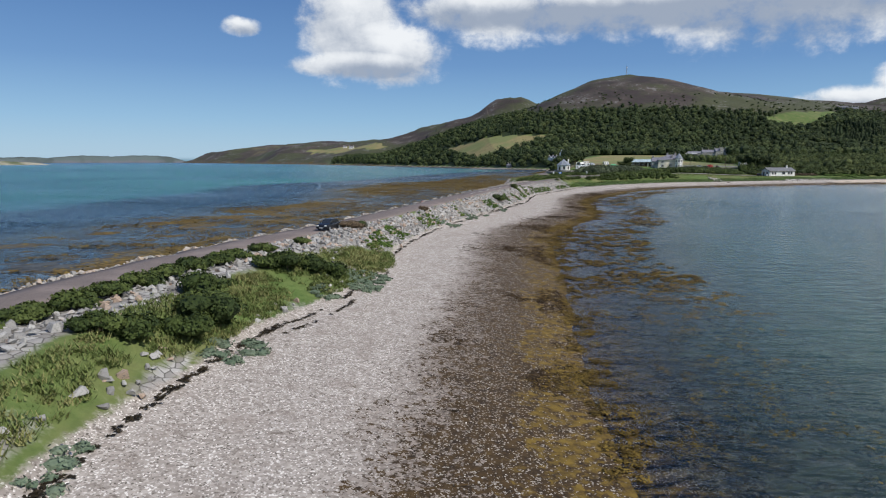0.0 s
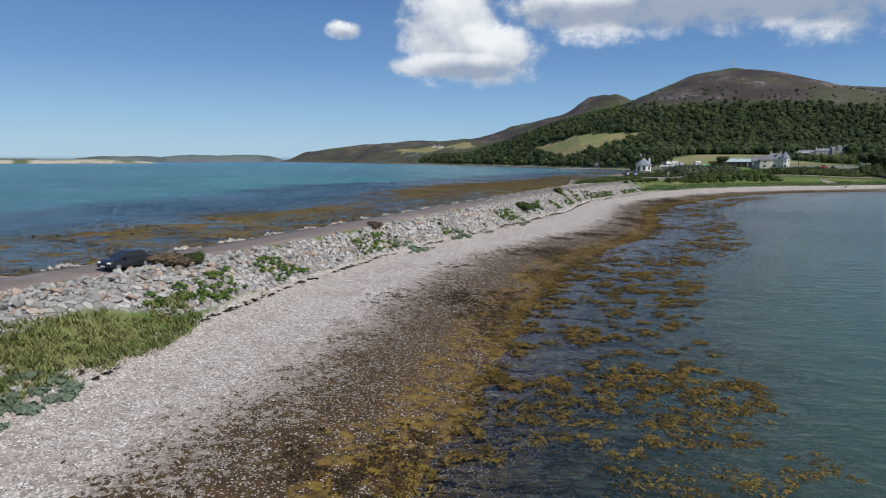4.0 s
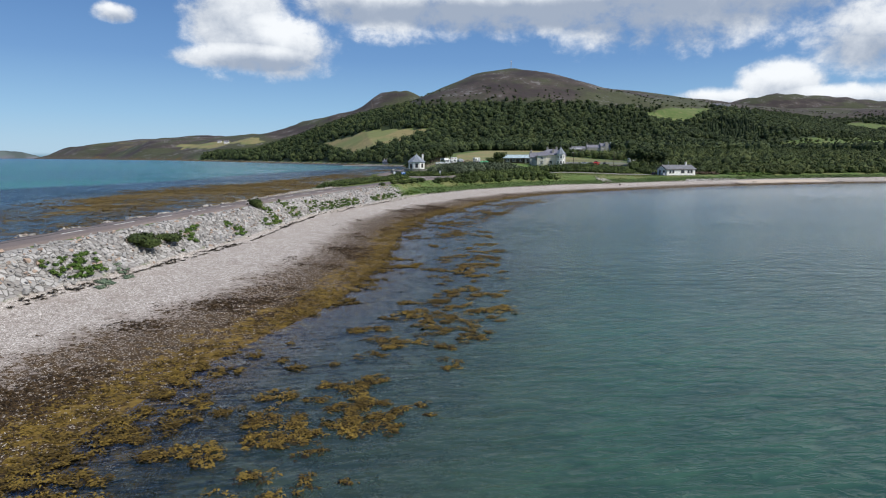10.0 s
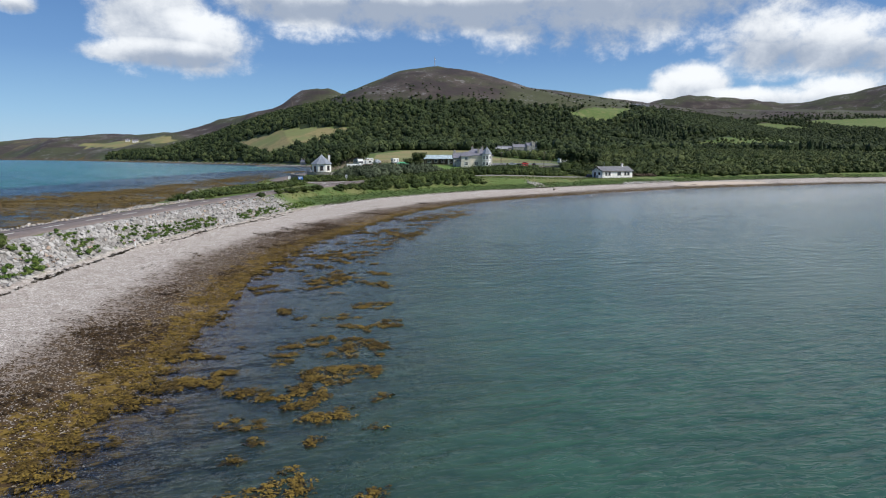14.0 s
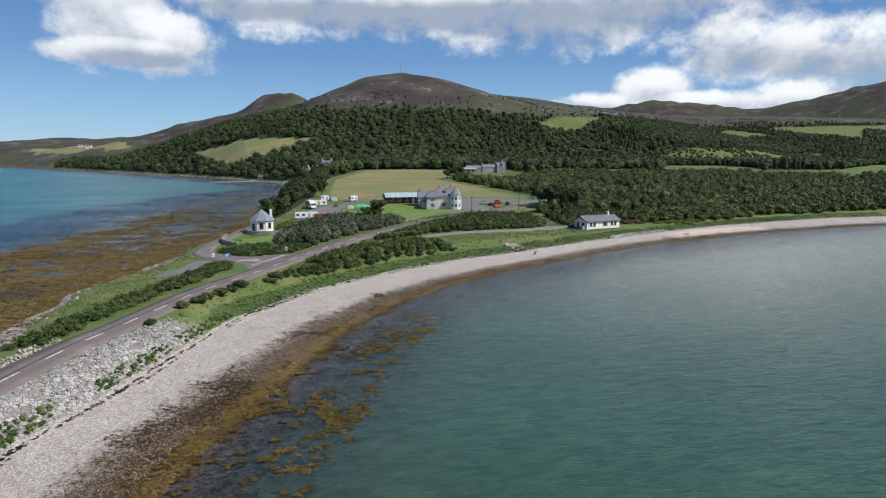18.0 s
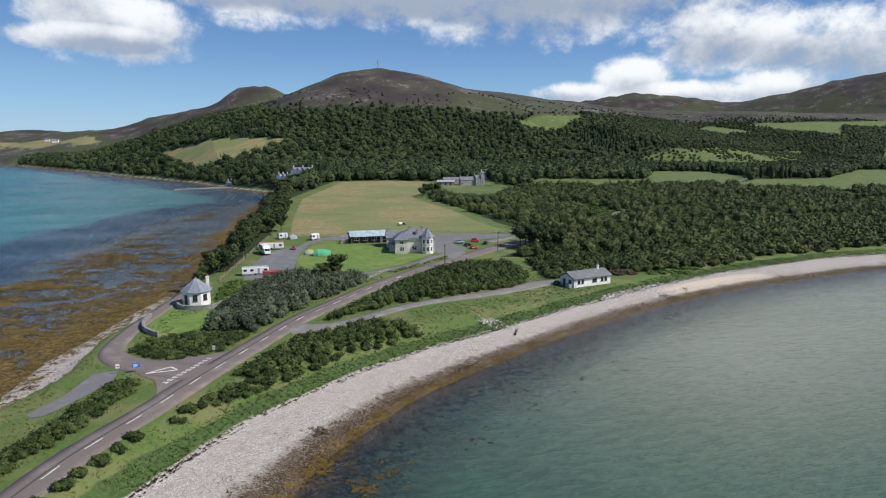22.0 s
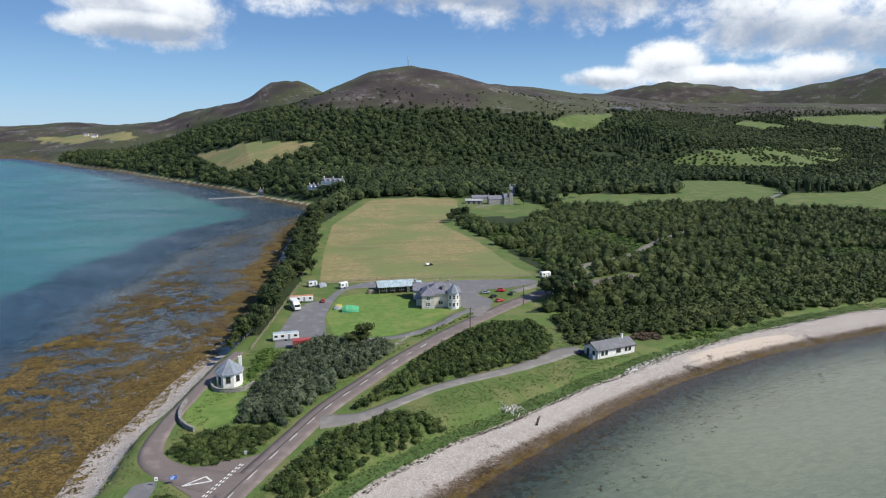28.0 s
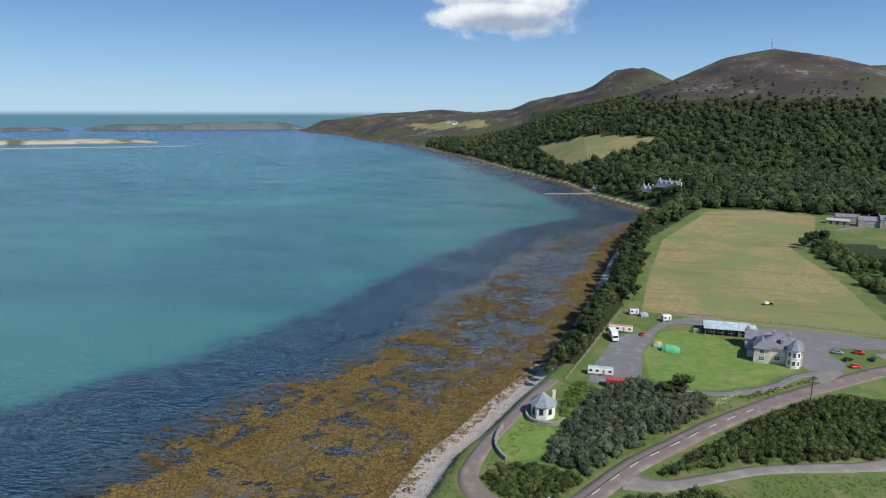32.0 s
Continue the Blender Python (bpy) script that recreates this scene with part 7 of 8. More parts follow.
for k, (x, y, r, h) in enumerate(((-18.9, 18.0, 1.2, 0.8), (-18.4, 21.2, 1.2, 0.8), (-18.1, 24.3, 1.2, 0.8), (-17.8, 27.0, 1.2, 0.8), (-17.4, 29.5, 1.3, 0.9), (-17.0, 32.0, 1.2, 0.8), (-16.6, 34.6, 1.3, 0.9), (-16.2, 37.2, 1.3, 0.9),
                                  (-15.7, 39.6, 1.3, 0.9), (-15.1, 42.0, 1.2, 0.8), (-14.4, 44.4, 1.1, 0.7), (-13.3, 47.8, 1.2, 0.9), (-11.6, 53.0, 0.8, 0.6), (-12.2, 31.6, 2.1, 1.8), (-13.0, 33.8, 1.6, 1.5), (-11.9, 29.6, 1.4, 1.2),
                                  (-13.4, 27.2, 1.5, 1.1), (-14.4, 26.0, 1.1, 0.8), (-10.6, 43.2, 1.5, 1.3), (-9.2, 44.4, 1.6, 1.3), (-7.8, 45.6, 1.4, 1.2), (-11.6, 42.4, 1.1, 0.9))):
    bush("gorse_bush", x, y, r, h, LEAF_GORSE, "rounded dark green gorse bush on the causeway bank", 100 + k, 0.13, 1700)
bush("dead_bush", -9.3, 64.4, 1.5, 0.9, LEAF_DEAD, "brown withered bush on the rocks", 130, 0.10, 1100)
bush("green_bush", -8.6, 66.2, 0.9, 0.7, LEAF_SCRUB, "green bush growing through the rocks", 136, 0.10, 700)
bush("dead_bush", -2.7, 89.6, 0.8, 0.8, LEAF_DEAD, "brown withered bush on the rocks beside the road", 131, 0.10, 800)
bush("green_bush", 11.0, 129.0, 1.9, 1.2, LEAF_SCRUB, "wide low green bush on the rock bank", 132, 0.14, 1800)
bush("green_bush", 12.3, 132.2, 1.6, 0.9, LEAF_SCRUB, "low brown-green bush on the rock bank", 133, 0.14, 1000)
bush("green_bush", 17.2, 155.8, 1.0, 1.2, LEAF_GORSE, "small dark green bush on the rock bank", 134, 0.14, 900)
bush("green_bush", 11.3, 160.6, 1.1, 1.2, LEAF_GORSE, "dark bush on the far verge of the causeway", 135, 0.14, 900)
for k, (x, y, r, h) in enumerate(((48.4, 232.6, 1.3, 1.1), (45.4, 227.4, 1.5, 1.2), (43.8, 225.0, 1.2, 1.0), (42.6, 222.6, 1.2, 1.1), (40.6, 219.6, 1.1, 1.0), (47.0, 230.0, 1.0, 0.9), (37.0, 211.6, 0.9, 0.7))):
    bush("gorse_bush", x, y, r, h, LEAF_GORSE, "rounded gorse bush beside the road", 140 + k, 0.16, 900)

# rough grass, blades in tufts
def tufts(name, x, y, h, blades, mat, label, category="grass", lean=0.5, wide=0.022):
    n = len(x)
    a = rng.uniform(0, 6.28, (n, blades))
    s = rng.uniform(0.5, 1.2, (n, blades)) * np.asarray(h)[:, None]
    o = rng.normal(size=(n, blades, 2)) * 0.16
    bx, by = x[:, None] + o[..., 0], y[:, None] + o[..., 1]
    bz = np.repeat(ground_at(x, y)[:, None], blades, 1) - 0.04
    dx, dy = np.cos(a), np.sin(a)
    w = wide * (0.6 + rng.random((n, blades)))
    p = np.stack([np.stack([bx - dy * w, by + dx * w, bz], -1), np.stack([bx + dy * w, by - dx * w, bz], -1), np.stack([bx + dx * s * lean, by + dy * s * lean, bz + s], -1)], 2)
    ob = mesh_from(name, p.reshape(-1, 3), np.arange(n * blades * 3).reshape(-1, 3), mat)
    give(ob, "tone", np.repeat(rng.random(n), blades * 3))
    return tagged(ob, label, category, kind="stuff")


x, y, e = along_shore(-0.2, 3.3, 216, 312, 60000, 5)
ok = (np.abs(line_dist(x, y, ROAD)[0]) > 5) & (fbm(x, y, 9, 3) + 0.12 * (2.5 - e) > -0.3)
x, y = x[ok][:6500], y[ok][:6500]
tufts("shore_turf", x, y, 0.07 + 0.10 * rng.random(len(x)), 12, LEAF_TURF, "long dark green grass above the shingle", wide=0.07)
q = np.random.default_rng(76)
x, y = q.uniform(20, 160, 42000), q.uniform(206, 318, 42000)
e, w, _ = shore(x, y)
ok = (e > beach_width(x, y) + 2.5) & (w > 4.5) & (np.abs(line_dist(x, y, ROAD)[0]) > 3.6) & (fbm(x, y, 6, 29) > -0.15) & ~paved(x, y)
x, y = x[ok][:9000], y[ok][:9000]
tufts("meadow_grass", x, y, 0.14 + 0.2 * q.random(len(x)), 9, LEAF_GRASS, "rough green and straw-coloured grass on the point", wide=0.05)
q = np.random.default_rng(77)
x, y = q.uniform(-20, 0, 22000), q.uniform(8, 63, 22000)
d = np.abs(x - np.interp(y, GRASS_Y, GRASS_X)) / np.interp(y, GRASS_Y, GRASS_HALF)
ok = (d < 0.9 + 0.3 * wave(x, y, 5, 8)) & (fbm(x, y, 2.6, 39) > -0.25) & (np.abs(line_dist(x, y, ROAD)[0]) > 3.3)
x, y = x[ok], y[ok]
tufts("rough_grass", x, y, 0.16 + 0.18 * q.random(len(x)), 20, LEAF_GRASS, "long pale green grass on the beach head", lean=0.9, wide=0.03)
x, y = q.uniform(-20, 60, 16000), q.uniform(10, 245, 16000)
d = np.abs(line_dist(x, y, ROAD)[0])
ok = (d > 2.3) & (d < 3.2) & (y < 48)
tufts("verge_grass", x[ok], y[ok], 0.15 + 0.15 * q.random(ok.sum()), 12, LEAF_GRASS, "short grass along the road verge")
x, y, e = along_shore(-0.2, 4.2, 15, 222, 16000, 15)
ok = (fbm(x, y, 4, 91) > np.where(y > 165, -0.02, 0.16)) & (y > 58) & (e > 0.5) & (e < np.where(y > 165, 1.9, 2.6)) & (np.abs(line_dist(x, y, ROAD)[0]) > 2.8)
x, y = x[ok], y[ok]
c = np.stack([x, y, ground_at(x, y) + 0.22], -1)
r = 0.13 + 0.16 * rng.random(len(x))
tagged(foliage("bank_weeds", c, np.stack([r, r, r * 0.7], -1), 30, 0.08, LEAF_BRIGHT), "bright green weeds between the rocks", "weeds", kind="stuff")
x, y, e = along_shore(-1.6, 1.2, 12, 130, 5000, 16)
ok = fbm(x, y, 6, 95) > np.interp(y, [50, 70], [0.24, 0.36])
x, y = x[ok], y[ok]
c = np.stack([x, y, ground_at(x, y) + 0.05], -1)
r = 0.18 + 0.3 * rng.random(len(x))
tagged(foliage("shore_plants", c, np.stack([r, r, r * 0.45], -1), 30, 0.10, SEA_ROSE), "blue-green shore plants on the upper shingle", "shore plants", kind="stuff")

# ---- seaweed, wrack, shingle, rocks ----
def fronds(name, x, y, z, rad, per, size, mat, label, category="seaweed", drape=0.06):
    """Tangles of flat fronds that lie on the ground or float."""
    n = len(x)
    a = rng.uniform(0, 6.28, (n, per))
    u = np.sqrt(rng.random((n, per))) * np.asarray(rad)[:, None]
    px, py = x[:, None] + np.cos(a) * u, y[:, None] + np.sin(a) * u
    pz = np.asarray(z)[:, None] + drape * rng.random((n, per)) * (1.2 - u / np.asarray(rad)[:, None])
    t = a + rng.normal(size=(n, per)) * 0.9
    s = np.asarray(size)[:, None] * (0.5 + rng.random((n, per)))
    dx, dy = np.cos(t), np.sin(t)
    w = s * 0.42
    up = rng.normal(size=(n, per, 3)) * 0.22 * s[..., None]
    p = np.stack([np.stack([px - dy * w, py + dx * w, pz + np.abs(up[..., 0])], -1), np.stack([px - dx * s, py - dy * s, pz + up[..., 1] * 0.3], -1),
                  np.stack([px + dy * w, py - dx * w, pz + np.abs(up[..., 2])], -1), np.stack([px + dx * s * 1.2, py + dy * s * 1.2, pz - 0.01], -1)], 2)
    ob = mesh_from(name, p.reshape(-1, 3), np.arange(n * per * 4).reshape(-1, 4), mat)
    give(ob, "tone", np.repeat(rng.random(n), per * 4))
    return tagged(ob, label, category, kind="stuff")


q = np.random.default_rng(31)


def floating(x, y, e):
    """Where clumps of wrack float: drifts with gaps, a broken edge some way out, fewer at both ends of the bay."""
    edge = 12.4 + 1.6 * wave(x, y, 13, 19) + 1.2 * fbm(x, y, 4, 23)
    drift = 0.42 * fbm(x, y, 9, 111) + 0.58 * fbm(x * 0.85, y * 1.1, 1.9, 117, 2) + 0.95 * fbm(x * 0.85, y * 1.1, 0.8, 119, 1) + 0.16 * np.exp(-((e + 8.6) / 3.4) ** 2) - 0.16 * np.exp(-((e + 3.4) / 1.6) ** 2) + 0.55 * np.exp(np.minimum(e, 0) * np.interp(y, [70, 100], [0.34, 0.9]))
    drift = drift + np.interp(y, [-10, 40, 58, 72, 100, 120, 195, 225, 262], [-0.30, -0.24, -0.10, -0.07, -0.03, 0.02, 0.02, -0.18, -0.36])
    return drift - np.clip(-e - edge, 0, None) * 0.5


x, y = shore_strip(EAST_SHORE, -1, -0.4, 17, -8, 262, 28000, 31)
e, w, _ = shore(x, y)
ok = (e < 0.4) & (floating(x, y, e) > 0.10 + 0.22 * q.random(len(x)))
x, y, e = x[ok][:7800], y[ok][:7800], e[ok][:7800]
n = len(x)
big = 0.18 + 0.26 * q.random(n)
sub_n = 5
sx = (x[:, None] + q.normal(size=(n, sub_n)) * big[:, None] * 0.55).ravel()
sy = (y[:, None] + q.normal(size=(n, sub_n)) * big[:, None] * 0.55).ravel()
sunk = np.repeat(np.where(e < -1.5, np.interp(y, [38, 54, 60, 205, 225, 262], [-0.11, -0.06, -0.02, -0.02, -0.07, -0.12]), 0.0), sub_n)
fronds("floating_seaweed", sx, sy, 0.015 + sunk + 0.05 * q.random(len(sx)), 0.13 + 0.10 * q.random(len(sx)), 8, np.full(len(sx), 0.075), WRACK, "golden brown bladder wrack floating in frilly clumps", drape=0.08)
# dark fronds round each clump stand in for the shadow beneath it
fronds("trailing_seaweed", x - 0.10, y - 0.06, np.interp(y, [40, 56, 205, 225], [-0.16, -0.03, -0.03, -0.12]), big * 1.12, 14, np.full(n, 0.15), WRACK_DARK_AND_SHADOW, "dark fronds standing in for shadow under the floating clumps", drape=0.015)
# dark weed under the surface
x, y = shore_strip(EAST_SHORE, -1, 1, 19, -8, 275, 22000, 32)
e, w, _ = shore(x, y)
ok = (e < -4.0) & (floating(x, y, e + 2.5) > 0.02 + 0.22 * q.random(len(x)) - 0.15 * (e < -9) - np.interp(y, [60, 80], [0.32, 0.0]))
x, y = x[ok][:3600], y[ok][:3600]
n = len(x)
fronds("sunken_seaweed", x, y, np.maximum(ground_at(x, y) * 0.5, -0.35), 0.22 + 0.4 * q.random(n), 16, np.full(n, 0.13), WRACK_DARK_AND_SHADOW, "dark seaweed under the water", drape=0.12)

# scattered weed and stones in the shallows of the far beach
x, y = shore_strip(EAST_SHORE, -1, 0.5, 20, 236, 300, 700, 34)
n = len(x)
fronds("shallows_seaweed", x, y, np.full(n, 0.012), 0.12 + 0.28 * q.random(n) ** 2, 12, np.full(n, 0.12), WRACK_BROWN, "scattered dark weed in the shallow bay", drape=0.03)
# western flats
for y0, y1, count, keep, seed in ((-10, 210, 16000, 5200, 51), (210, 400, 42000, 11500, 53), (400, 680, 20000, 5200, 52)):
    x, y = shore_strip(WEST_SHORE, 1, -0.4, 100, y0, y1, count, seed)
    e, w, _ = shore(x, y)
    reach = flats_reach(x, y)
    # long pools run between the shore belt and the outer beds
    pool = np.exp(-(((w + 22 + 6 * wave(x, y, 50, 63)) / 9) ** 2)) * (0.35 + 0.5 * wave(x, y, 70, 67)) * np.interp(y, [120, 200, 240, 300, 340], [0.35, 0.5, 0.15, 0.3, 1.0])
    drift = 0.65 * fbm(x, y, 30, 121) + 0.9 * fbm(x * 0.8, y, 5, 127) + 0.7 * np.exp(w / 8) - 1.1 * pool + np.interp(y, [0, 60, 200, 240, 300, 360, 450], [-0.1, 0.0, 0.05, 0.32, 0.28, 0.05, -0.05])
    ok = (w < 0.2) & (w > -reach) & (e > w) & (drift > -0.10 + 0.25 * q.random(len(x)) + 0.5 * step01(-w - reach, -14, 0))
    x, y = x[ok][:keep], y[ok][:keep]
    n = len(x)
    big = np.interp(np.hypot(x - 50, y - 150), [60, 150, 400], [0.62, 0.72, 1.3])
    fronds("flats_seaweed", x, y, np.maximum(ground_at(x, y), 0.0) + 0.03, big * (0.55 + 0.6 * q.random(n)), 9, big * 0.30, WRACK_FLAT, "golden brown seaweed in clumps on the tidal flats")
# wrack lines on the beach
x, y, e = along_shore(-4.2, 0.6, -5, 305, 110000, 41)
l1 = np.abs(e + 0.25 - 0.22 * wave(x, y, 7, 3)) < np.interp(y, [15, 45, 70, 220], [0.16, 0.10, 0.12, 0.14]) + 0.09 * wave(x, y, 3, 9)
l2 = (np.abs(e + np.interp(y, [10, 40, 60, 110], [0.7, 1.2, 0.8, 0.7]) - 0.3 * wave(x, y, 11, 5)) < 0.07) & (wave(x, y, 5, 15) > 0.0)
l3 = (np.abs(e + 3.4 - 0.5 * wave(x, y, 9, 7)) < 0.06) & (wave(x, y, 3, 17) > 0.5) & (y < 90) & (q.random(len(x)) < 0.3)
ok = (l1 & (wave(x, y, 4, 21) > -0.55)) | l2 | l3
x, y = x[ok], y[ok]
n = len(x)
fronds("wrack_line", x, y, ground_at(x, y) + 0.02, 0.10 + 0.13 * q.random(n), 9, np.full(n, 0.095), WRACK_DARK_AND_SHADOW, "dark dry seaweed along the tide line", drape=0.05)

# weed strewn over the lower beach
x, y, e0 = along_shore(-16.5, -4.0, -5, 300, 110000, 43)
e, _, _ = shore(x, y)
amount = np.interp(y, [0, 45, 65, 100, 125, 200, 225, 300], [-0.06, 0.0, 0.08, 0.14, 0.20, 0.12, 0.0, -0.06])
ok = (e > -0.3) & (e < 8.2 + 1.6 * q.normal(size=len(x))) & (fbm(x, y, 5, 131) + 0.4 * fbm(x, y, 1.6, 133, 2) + amount > 0.03 + e * 0.050 + 0.25 * q.random(len(x)) - 0.22 * (e < 2.2))
x, y, e = x[ok], y[ok], e[ok]
k = np.arange(len(x))[:26000]
gold = (e[k] < np.interp(y[k], [62, 112], [0.5, 2.1]) + wave(x[k], y[k], 6, 3) * 1.2 + 0.8 * q.normal(size=len(k)) * 0.5)
for sel, mat, nm, lb in ((gold, WRACK, "stranded_seaweed", "golden brown seaweed at the water's edge"), (~gold, WRACK_BROWN, "beach_seaweed", "brown seaweed scattered over the lower beach")):
    j = k[sel]
    n = len(j)
    fronds(nm, x[j], y[j], ground_at(x[j], y[j]) + 0.015, 0.10 + 0.22 * q.random(n), 8, np.full(n, 0.075), mat, lb, drape=0.05)

# pebbles and shells
x, y, e0 = along_shore(-16, 0.6, 6, 112, 26000, 47)
e, _, _ = shore(x, y)
ok = e > 0.5
x, y = x[ok][:15000], y[ok][:15000]
n = len(x)


def stone_model(seed, pts=11):
    bm = bmesh.new()
    qq = np.random.default_rng(seed)
    for p in qq.normal(size=(pts, 3)):
        p = p / np.linalg.norm(p) * qq.uniform(0.75, 1.05)
        bm.verts.new(p * (1.0, 0.82, 0.66))
    bmesh.ops.convex_hull(bm, input=bm.verts[:])
    bmesh.ops.delete(bm, geom=[v for v in bm.verts if not v.link_faces], context="VERTS")
    bmesh.ops.triangulate(bm, faces=bm.faces[:])
    bmesh.ops.recalc_face_normals(bm, faces=bm.faces[:])
    bm.verts.index_update()
    co = np.array([v.co for v in bm.verts])
    tri = np.array([[v.index for v in f.verts] for f in bm.faces])
    bm.free()
    return co, tri


STONES = [stone_model(s) for s in range(8)]
PEBBLES = [stone_model(s, 7) for s in range(20, 24)]


def strew(name, x, y, z, size, models, mat, label, category):
    """Many stones in one mesh, each turned its own way."""
    n = len(x)
    kind = rng.integers(0, len(models), n)
    co, tri, at = [], [], 0
    for k, (v, f) in enumerate(models):
        j = np.nonzero(kind == k)[0]
        if not len(j):
            continue
        a, b = rng.uniform(0, 6.28, len(j)), rng.normal(size=len(j)) * 0.35
        ca, sa, cb, sb = np.cos(a), np.sin(a), np.cos(b), np.sin(b)
        zero, one1 = np.zeros(len(j)), np.ones(len(j))
        rot = np.stack([np.stack([ca, -sa * cb, sa * sb], -1), np.stack([sa, ca * cb, -ca * sb], -1), np.stack([zero, sb, cb], -1)], 1)
        p = np.einsum("nij,vj->nvi", rot, v) * (np.asarray(size)[j][:, None, None] * np.stack([one1, 0.8 + 0.4 * rng.random(len(j)), 0.75 + 0.5 * rng.random(len(j))], -1)[:, None])
        p += np.stack([x[j], y[j], z[j]], -1)[:, None]
        co.append(p.reshape(-1, 3))
        tri.append((f[None] + (np.arange(len(j)) * len(v))[:, None, None]).reshape(-1, 3) + at)
        at += len(j) * len(v)
    ob = mesh_from(name, np.concatenate(co), np.concatenate(tri), mat)
    return tagged(ob, label, category, kind="stuff")


def rock_mat(name, a, b, c, per_object=False):
    m, g = material(name)
    p = place(g)
    isle = g.add("ShaderNodeObjectInfo").outputs["Random"] if per_object else g.add("ShaderNodeNewGeometry").outputs["Random Per Island"]
    fine, mid2 = g.noise(p, 14.0, 5.0, 0.65), g.noise(p, 2.4, 4.0)
    col = g.mix(isle, a, b)
    col = g.mix(g.span(g.math("ADD", isle, g.math("MULTIPLY", mid2, 0.5)), 0.95, 1.15), col, c)
    col = g.mix(g.span(fine, 0.5, 0.75), col, tuple(v * 0.6 for v in a))
    finish(g, col, 0.9, g.bump(fine, 0.5, 0.05), spec=0.25)
    return m


ROCK = rock_mat("bank rock", (0.215, 0.205, 0.19), (0.45, 0.44, 0.42), (0.36, 0.27, 0.205))
ROCK_ONE = rock_mat("bank rock single", (0.215, 0.205, 0.19), (0.45, 0.44, 0.42), (0.36, 0.27, 0.205), True)
WHITE_SHELL = rock_mat("white shells", (0.45, 0.42, 0.38), (0.78, 0.75, 0.71), (0.62, 0.55, 0.48))
ROCK_PALE = rock_mat("pale road rock", (0.26, 0.235, 0.205), (0.52, 0.48, 0.43), (0.44, 0.35, 0.27))
PEBBLE = rock_mat("pebbles and shells", (0.22, 0.19, 0.16), (0.62, 0.585, 0.53), (0.80, 0.78, 0.74))
strew("pebbles", x, y, ground_at(x, y) + 0.004, 0.018 + 0.030 * q.random(n) ** 2, PEBBLES, PEBBLE, "pale pebbles and broken shells on the beach", "pebbles")


def sample(arr, px, py):
    i = np.clip(np.searchsorted(xs, px), 0, len(xs) - 1)
    j = np.clip(np.searchsorted(ys, py), 0, len(ys) - 1)
    return arr[j, i]


# rock armour of the causeway
step = 0.46
rx, ry = np.meshgrid(np.arange(-34, 60, step), np.arange(0, 252, step))
rx, ry = rx.ravel() + q.uniform(-0.24, 0.24, rx.size), ry.ravel() + q.uniform(-0.24, 0.24, ry.size)
ok = (sample(rock, rx, ry) > 0.35 + 0.4 * q.random(rx.size)) & (np.abs(line_dist(rx, ry, ROAD)[0]) > np.interp(ry, [100, 220], [2.35, 3.0]))
thick_growth = np.zeros(rx.size, bool)
for poly in ([(-18.5, 10), (-17.0, 40), (-8, 49), (-7, 40), (-11, 20), (-14, 10)],):
    thick_growth |= inside(rx, ry, poly) & (q.random(rx.size) < 0.3)
ok &= ~thick_growth
rx, ry = rx[ok], ry[ok]
dr = line_dist(rx, ry, ROAD)[0]
size = np.where(dr < 0, (0.18 + 0.27 * q.random(len(rx)) ** 2.2) * np.interp(ry, [100, 150], [1.0, 0.72]), 0.17 + 0.20 * q.random(len(rx)))
rz = ground_at(rx, ry) + 0.10 * size + 0.12 * q.random(len(rx))
# the stretch nearest to the way is made of single rocks
cand = np.nonzero((dr < 0) & (ry > 62) & (ry < 104))[0]
single = cand[np.argsort(-size[cand])[:300]]
rest = np.setdiff1d(np.arange(len(rx)), single)
strew("rock_armour", rx[rest], ry[rest], rz[rest], size[rest], STONES, ROCK, "grey and pinkish boulders heaped along the causeway", "rocks")
bank = thing("rock_bank", pose(0, 0, 0), "bank of large angular grey boulders below the road", "rock bank")
meshes = []
for k, (v, f) in enumerate(STONES):
    me = bpy.data.meshes.new("rock")
    me.from_pydata(v.tolist(), [], f.tolist())
    me.materials.append(ROCK_ONE)
    meshes.append(me)
for n, j in enumerate(single):
    ob = new("rock", meshes[n % 8])
    ob.parent = bank
    s = float(size[j])
    ob.matrix_local = pose(float(rx[j]), float(ry[j]), float(rz[j]), q.normal() * 18, q.normal() * 18, q.uniform(0, 360)) @ Matrix.Diagonal((s, s * 0.95, s, 1))
# heaps of white stones and boulders by the eastern beach, and stones of the western shore
a, b = q.normal(size=(2, 90))
hx, hy = 113.4 + a * 1.3, 270.3 + b * 0.7
strew("stone_heap", hx, hy, ground_at(hx, hy) + 0.15, 0.15 + 0.22 * q.random(90), STONES, PEBBLE, "heap of white stones on the grass", "stone heap")
hx, hy = np.linspace(93, 106, 160) + q.normal(size=160) * 0.5, np.linspace(306.4, 321.4, 160) + q.normal(size=160) * 0.5
strew("rubble_bank", hx, hy, ground_at(hx, hy) + 0.05, 0.12 + 0.22 * q.random(160), STONES, ROCK_PALE, "brown rubble on the bank beside the road", "rubble")
x, y, e0 = along_shore(-0.5, 1.2, 262, 300, 9000, 57)
ok = (x > 150) & (x < 176)
x, y = x[ok][:220], y[ok][:220]
strew("beach_boulders", x, y, ground_at(x, y) + 0.1, 0.18 + 0.25 * q.random(len(x)), STONES, PEBBLE, "pale boulders at the top of the beach", "rocks")
x, y = q.uniform(10, 140, 60000), q.uniform(205, 650, 60000)
e, w, _ = shore(x, y)
ok = (w > 0.4) & (w < 6.5) & (q.random(len(x)) < 0.8)
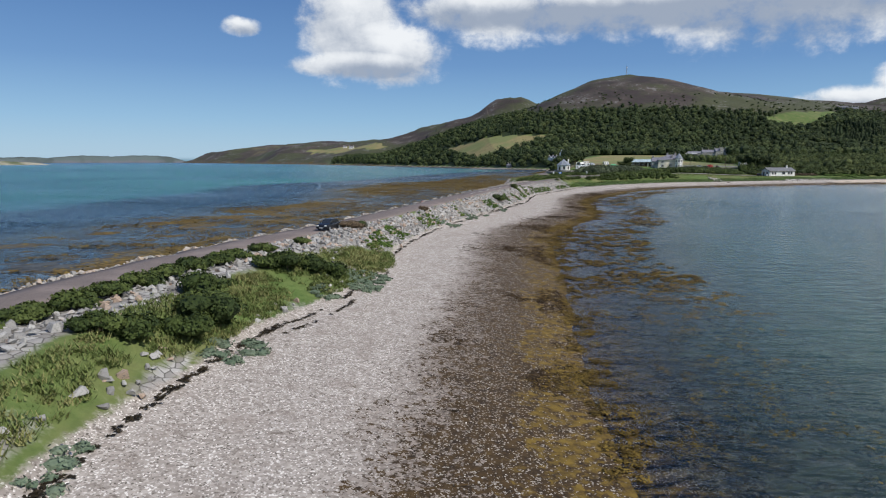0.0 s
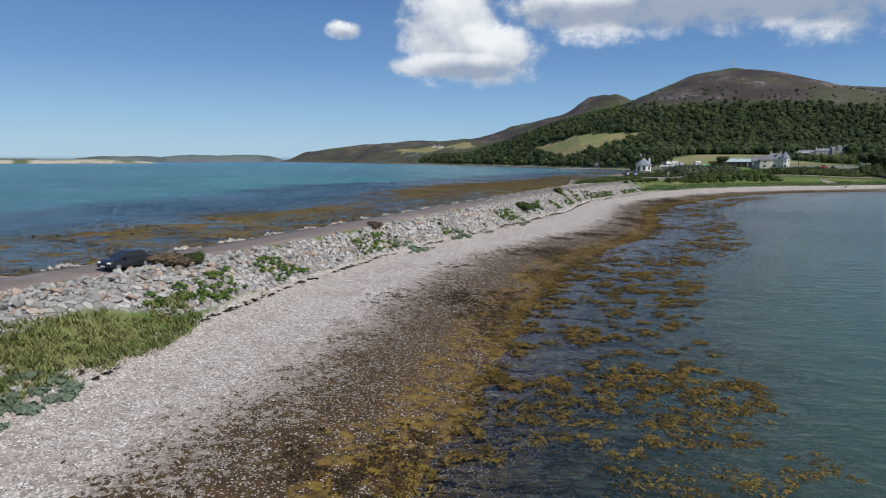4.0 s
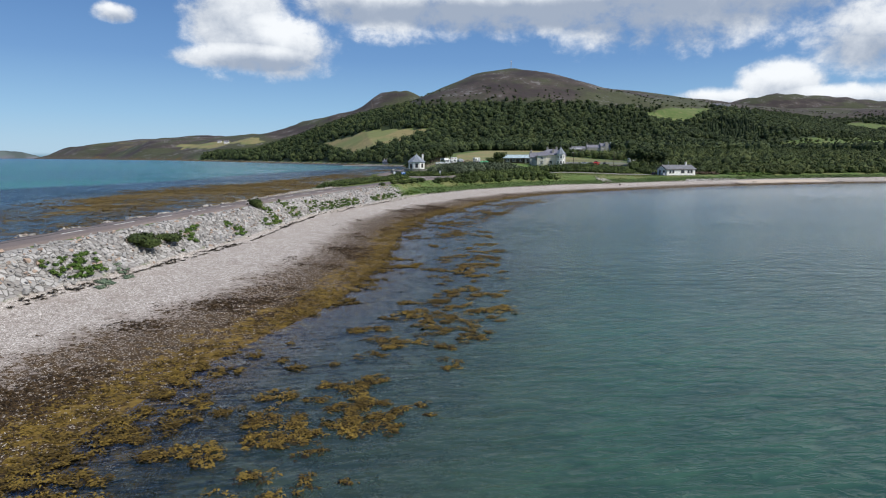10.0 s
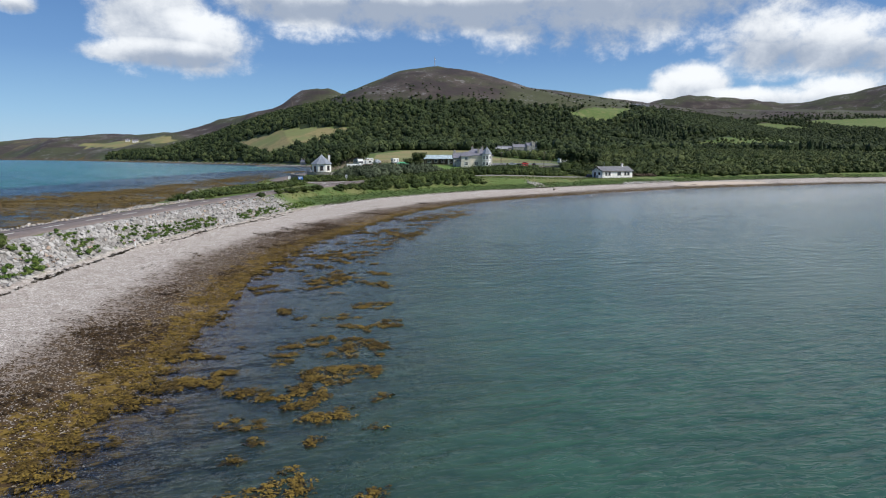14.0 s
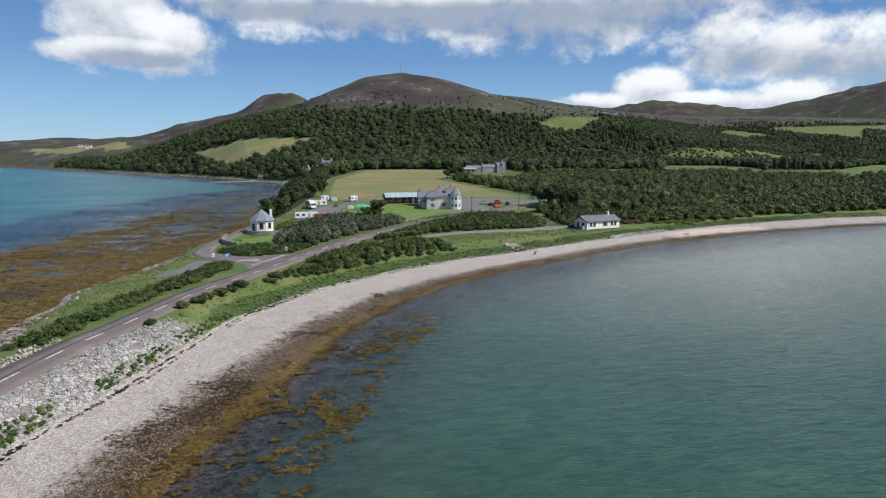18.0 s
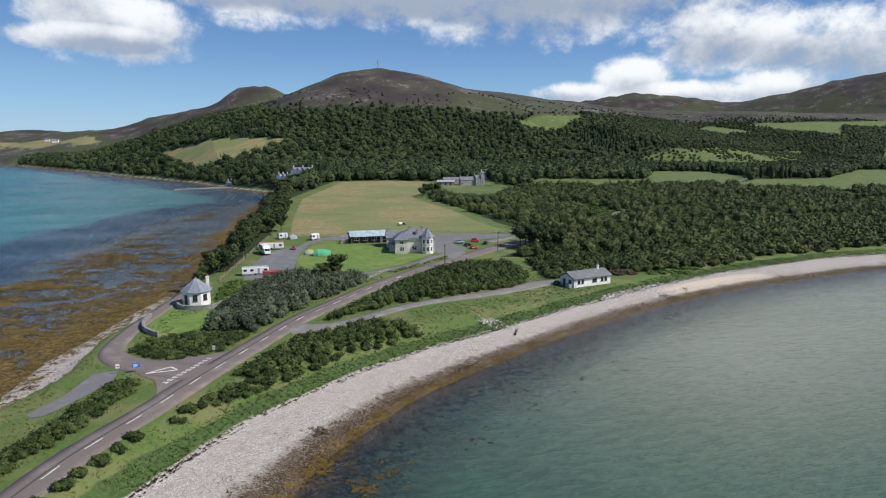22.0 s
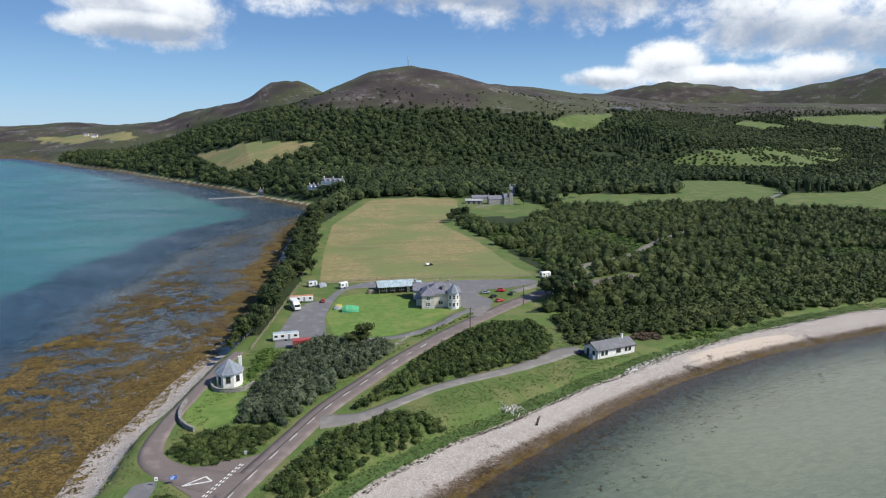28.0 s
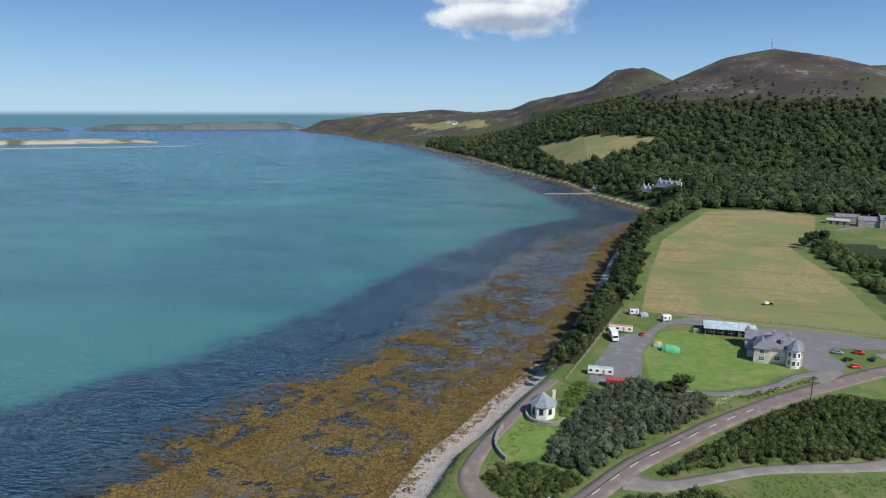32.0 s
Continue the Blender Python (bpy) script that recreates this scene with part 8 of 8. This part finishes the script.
x, y = x[ok][:5200], y[ok][:5200]
strew("shore_stones", x, y, ground_at(x, y) + 0.03, 0.12 + 0.24 * q.random(len(x)) ** 2, STONES, ROCK, "grey stones along the western shore", "rocks")
x, y, e0 = along_shore(-14, -4, 262, 312, 12000, 59)
e, _, _ = shore(x, y)
ok = (e > 0) & (e < 6)
x, y = x[ok][:2600], y[ok][:2600]
strew("beach_stones", x, y, ground_at(x, y) + 0.02, 0.06 + 0.11 * q.random(len(x)) ** 2, STONES, ROCK, "small stones on the far beach", "rocks")
x, y, e0 = along_shore(-1.9, 0.0, 214, 305, 40000, 61)
x, y = x[:9000], y[:9000]
strew("shell_line", x, y, ground_at(x, y) + 0.01, 0.06 + 0.09 * q.random(len(x)) ** 2, PEBBLES, WHITE_SHELL, "white stones and shells along the top of the beach", "pebbles")
# the line of rocks along the western edge of the road
c = smooth_line(ROAD, 0.45)
c = c[(c[:, 1] > -10) & (c[:, 1] < 206)]
t = np.gradient(c, axis=0)
t /= np.hypot(*t.T)[:, None]
c = np.repeat(c, 9, 0)
t = np.repeat(t, 9, 0)
off = np.interp(c[:, 1], [100, 206], [2.15, 2.75]) + 1.7 * q.random(len(c)) ** 1.3
x, y = c[:, 0] - t[:, 1] * off, c[:, 1] + t[:, 0] * off
strew("edge_rocks", x, y, ground_at(x, y) + 0.05 + 0.08 * q.random(len(x)), 0.10 + 0.22 * q.random(len(x)) ** 2, STONES, ROCK_PALE, "row of pale rocks along the far edge of the road", "rocks")

# ---- islands and far shore ----
def island(name, x, y, length, depth, h, turn, label, mat, seed):
    n, m = 60, 9
    u = np.linspace(-1, 1, n)
    prof = np.clip(1 - np.abs(u) ** 5, 0, 1) * (0.86 + 0.10 * wave(u * 3 + seed, u * 0, 1.0, seed) + 0.03 * wave(u * 17, u * 0 + seed, 1.0, seed))
    v = np.linspace(-1, 1, m)
    uu, vv = np.meshgrid(u, v)
    zz = np.clip(prof[None] * (1 - vv**4) * h + 1.2 * wave(uu * 40, vv * 5, 1, seed), -1.5, None)
    co = np.stack([uu * length / 2, vv * depth / 2, zz - 0.4], -1).reshape(-1, 3)
    k = np.arange(n * m).reshape(m, n)
    quads = np.stack([k[:-1, :-1], k[:-1, 1:], k[1:, 1:], k[1:, :-1]], -1).reshape(-1, 4)
    ob = mesh_from(name, co, quads, mat, True)
    ob.matrix_world = Matrix.Scale(0.8, 4) @ pose(x, y, 0, 0, 0, turn)
    return tagged(ob, label, "island")


def island_mat(name, top, cliff):
    m, g = material(name)
    p = place(g)
    z = g.add("ShaderNodeSeparateXYZ", {0: p}).outputs[2]
    c = g.mix(g.span(g.math("ADD", z, g.math("MULTIPLY", g.noise(p, 0.02, 5.0), 26.0)), 16, 30), cliff, top)
    c = g.mix(g.span(g.noise(p, 0.011, 4.0), 0.45, 0.6), c, tuple(v * 0.7 for v in top))
    finish(g, c, 0.9, spec=0.2)
    return m


# blue of the distance haze is mixed into the far islands' base colours
ISLE = island_mat("far island turf and haze", (0.095, 0.12, 0.115), (0.12, 0.125, 0.14))
DUNE = island_mat("dune island turf", (0.13, 0.155, 0.075), (0.36, 0.33, 0.26))
island("far_island", -2080, 4080, 900, 160, 52, 27, "low flat-topped island on the horizon, coloured blue-grey for haze", ISLE, 3)
island("far_island", -2560, 3780, 620, 120, 40, 33, "long low island on the horizon", ISLE, 5)
island("far_island", -3050, 3350, 560, 120, 24, 41, "distant low island on the horizon", ISLE, 9)
island("dune_island", -1640, 2030, 700, 130, 17, 36, "green and sandy dune island in the bay", DUNE, 7)
island("dune_island", -1850, 1900, 520, 110, 10, 38, "low sandy spit with grass", DUNE, 8)

# ---- bring the plan to true size ----
for ob in list(scene.objects):
    if ob.parent is None and ob.type in {"MESH", "EMPTY", "CURVE", "FONT"}:
        ob.matrix_basis = Matrix.Scale(SCALE, 4) @ ob.matrix_basis
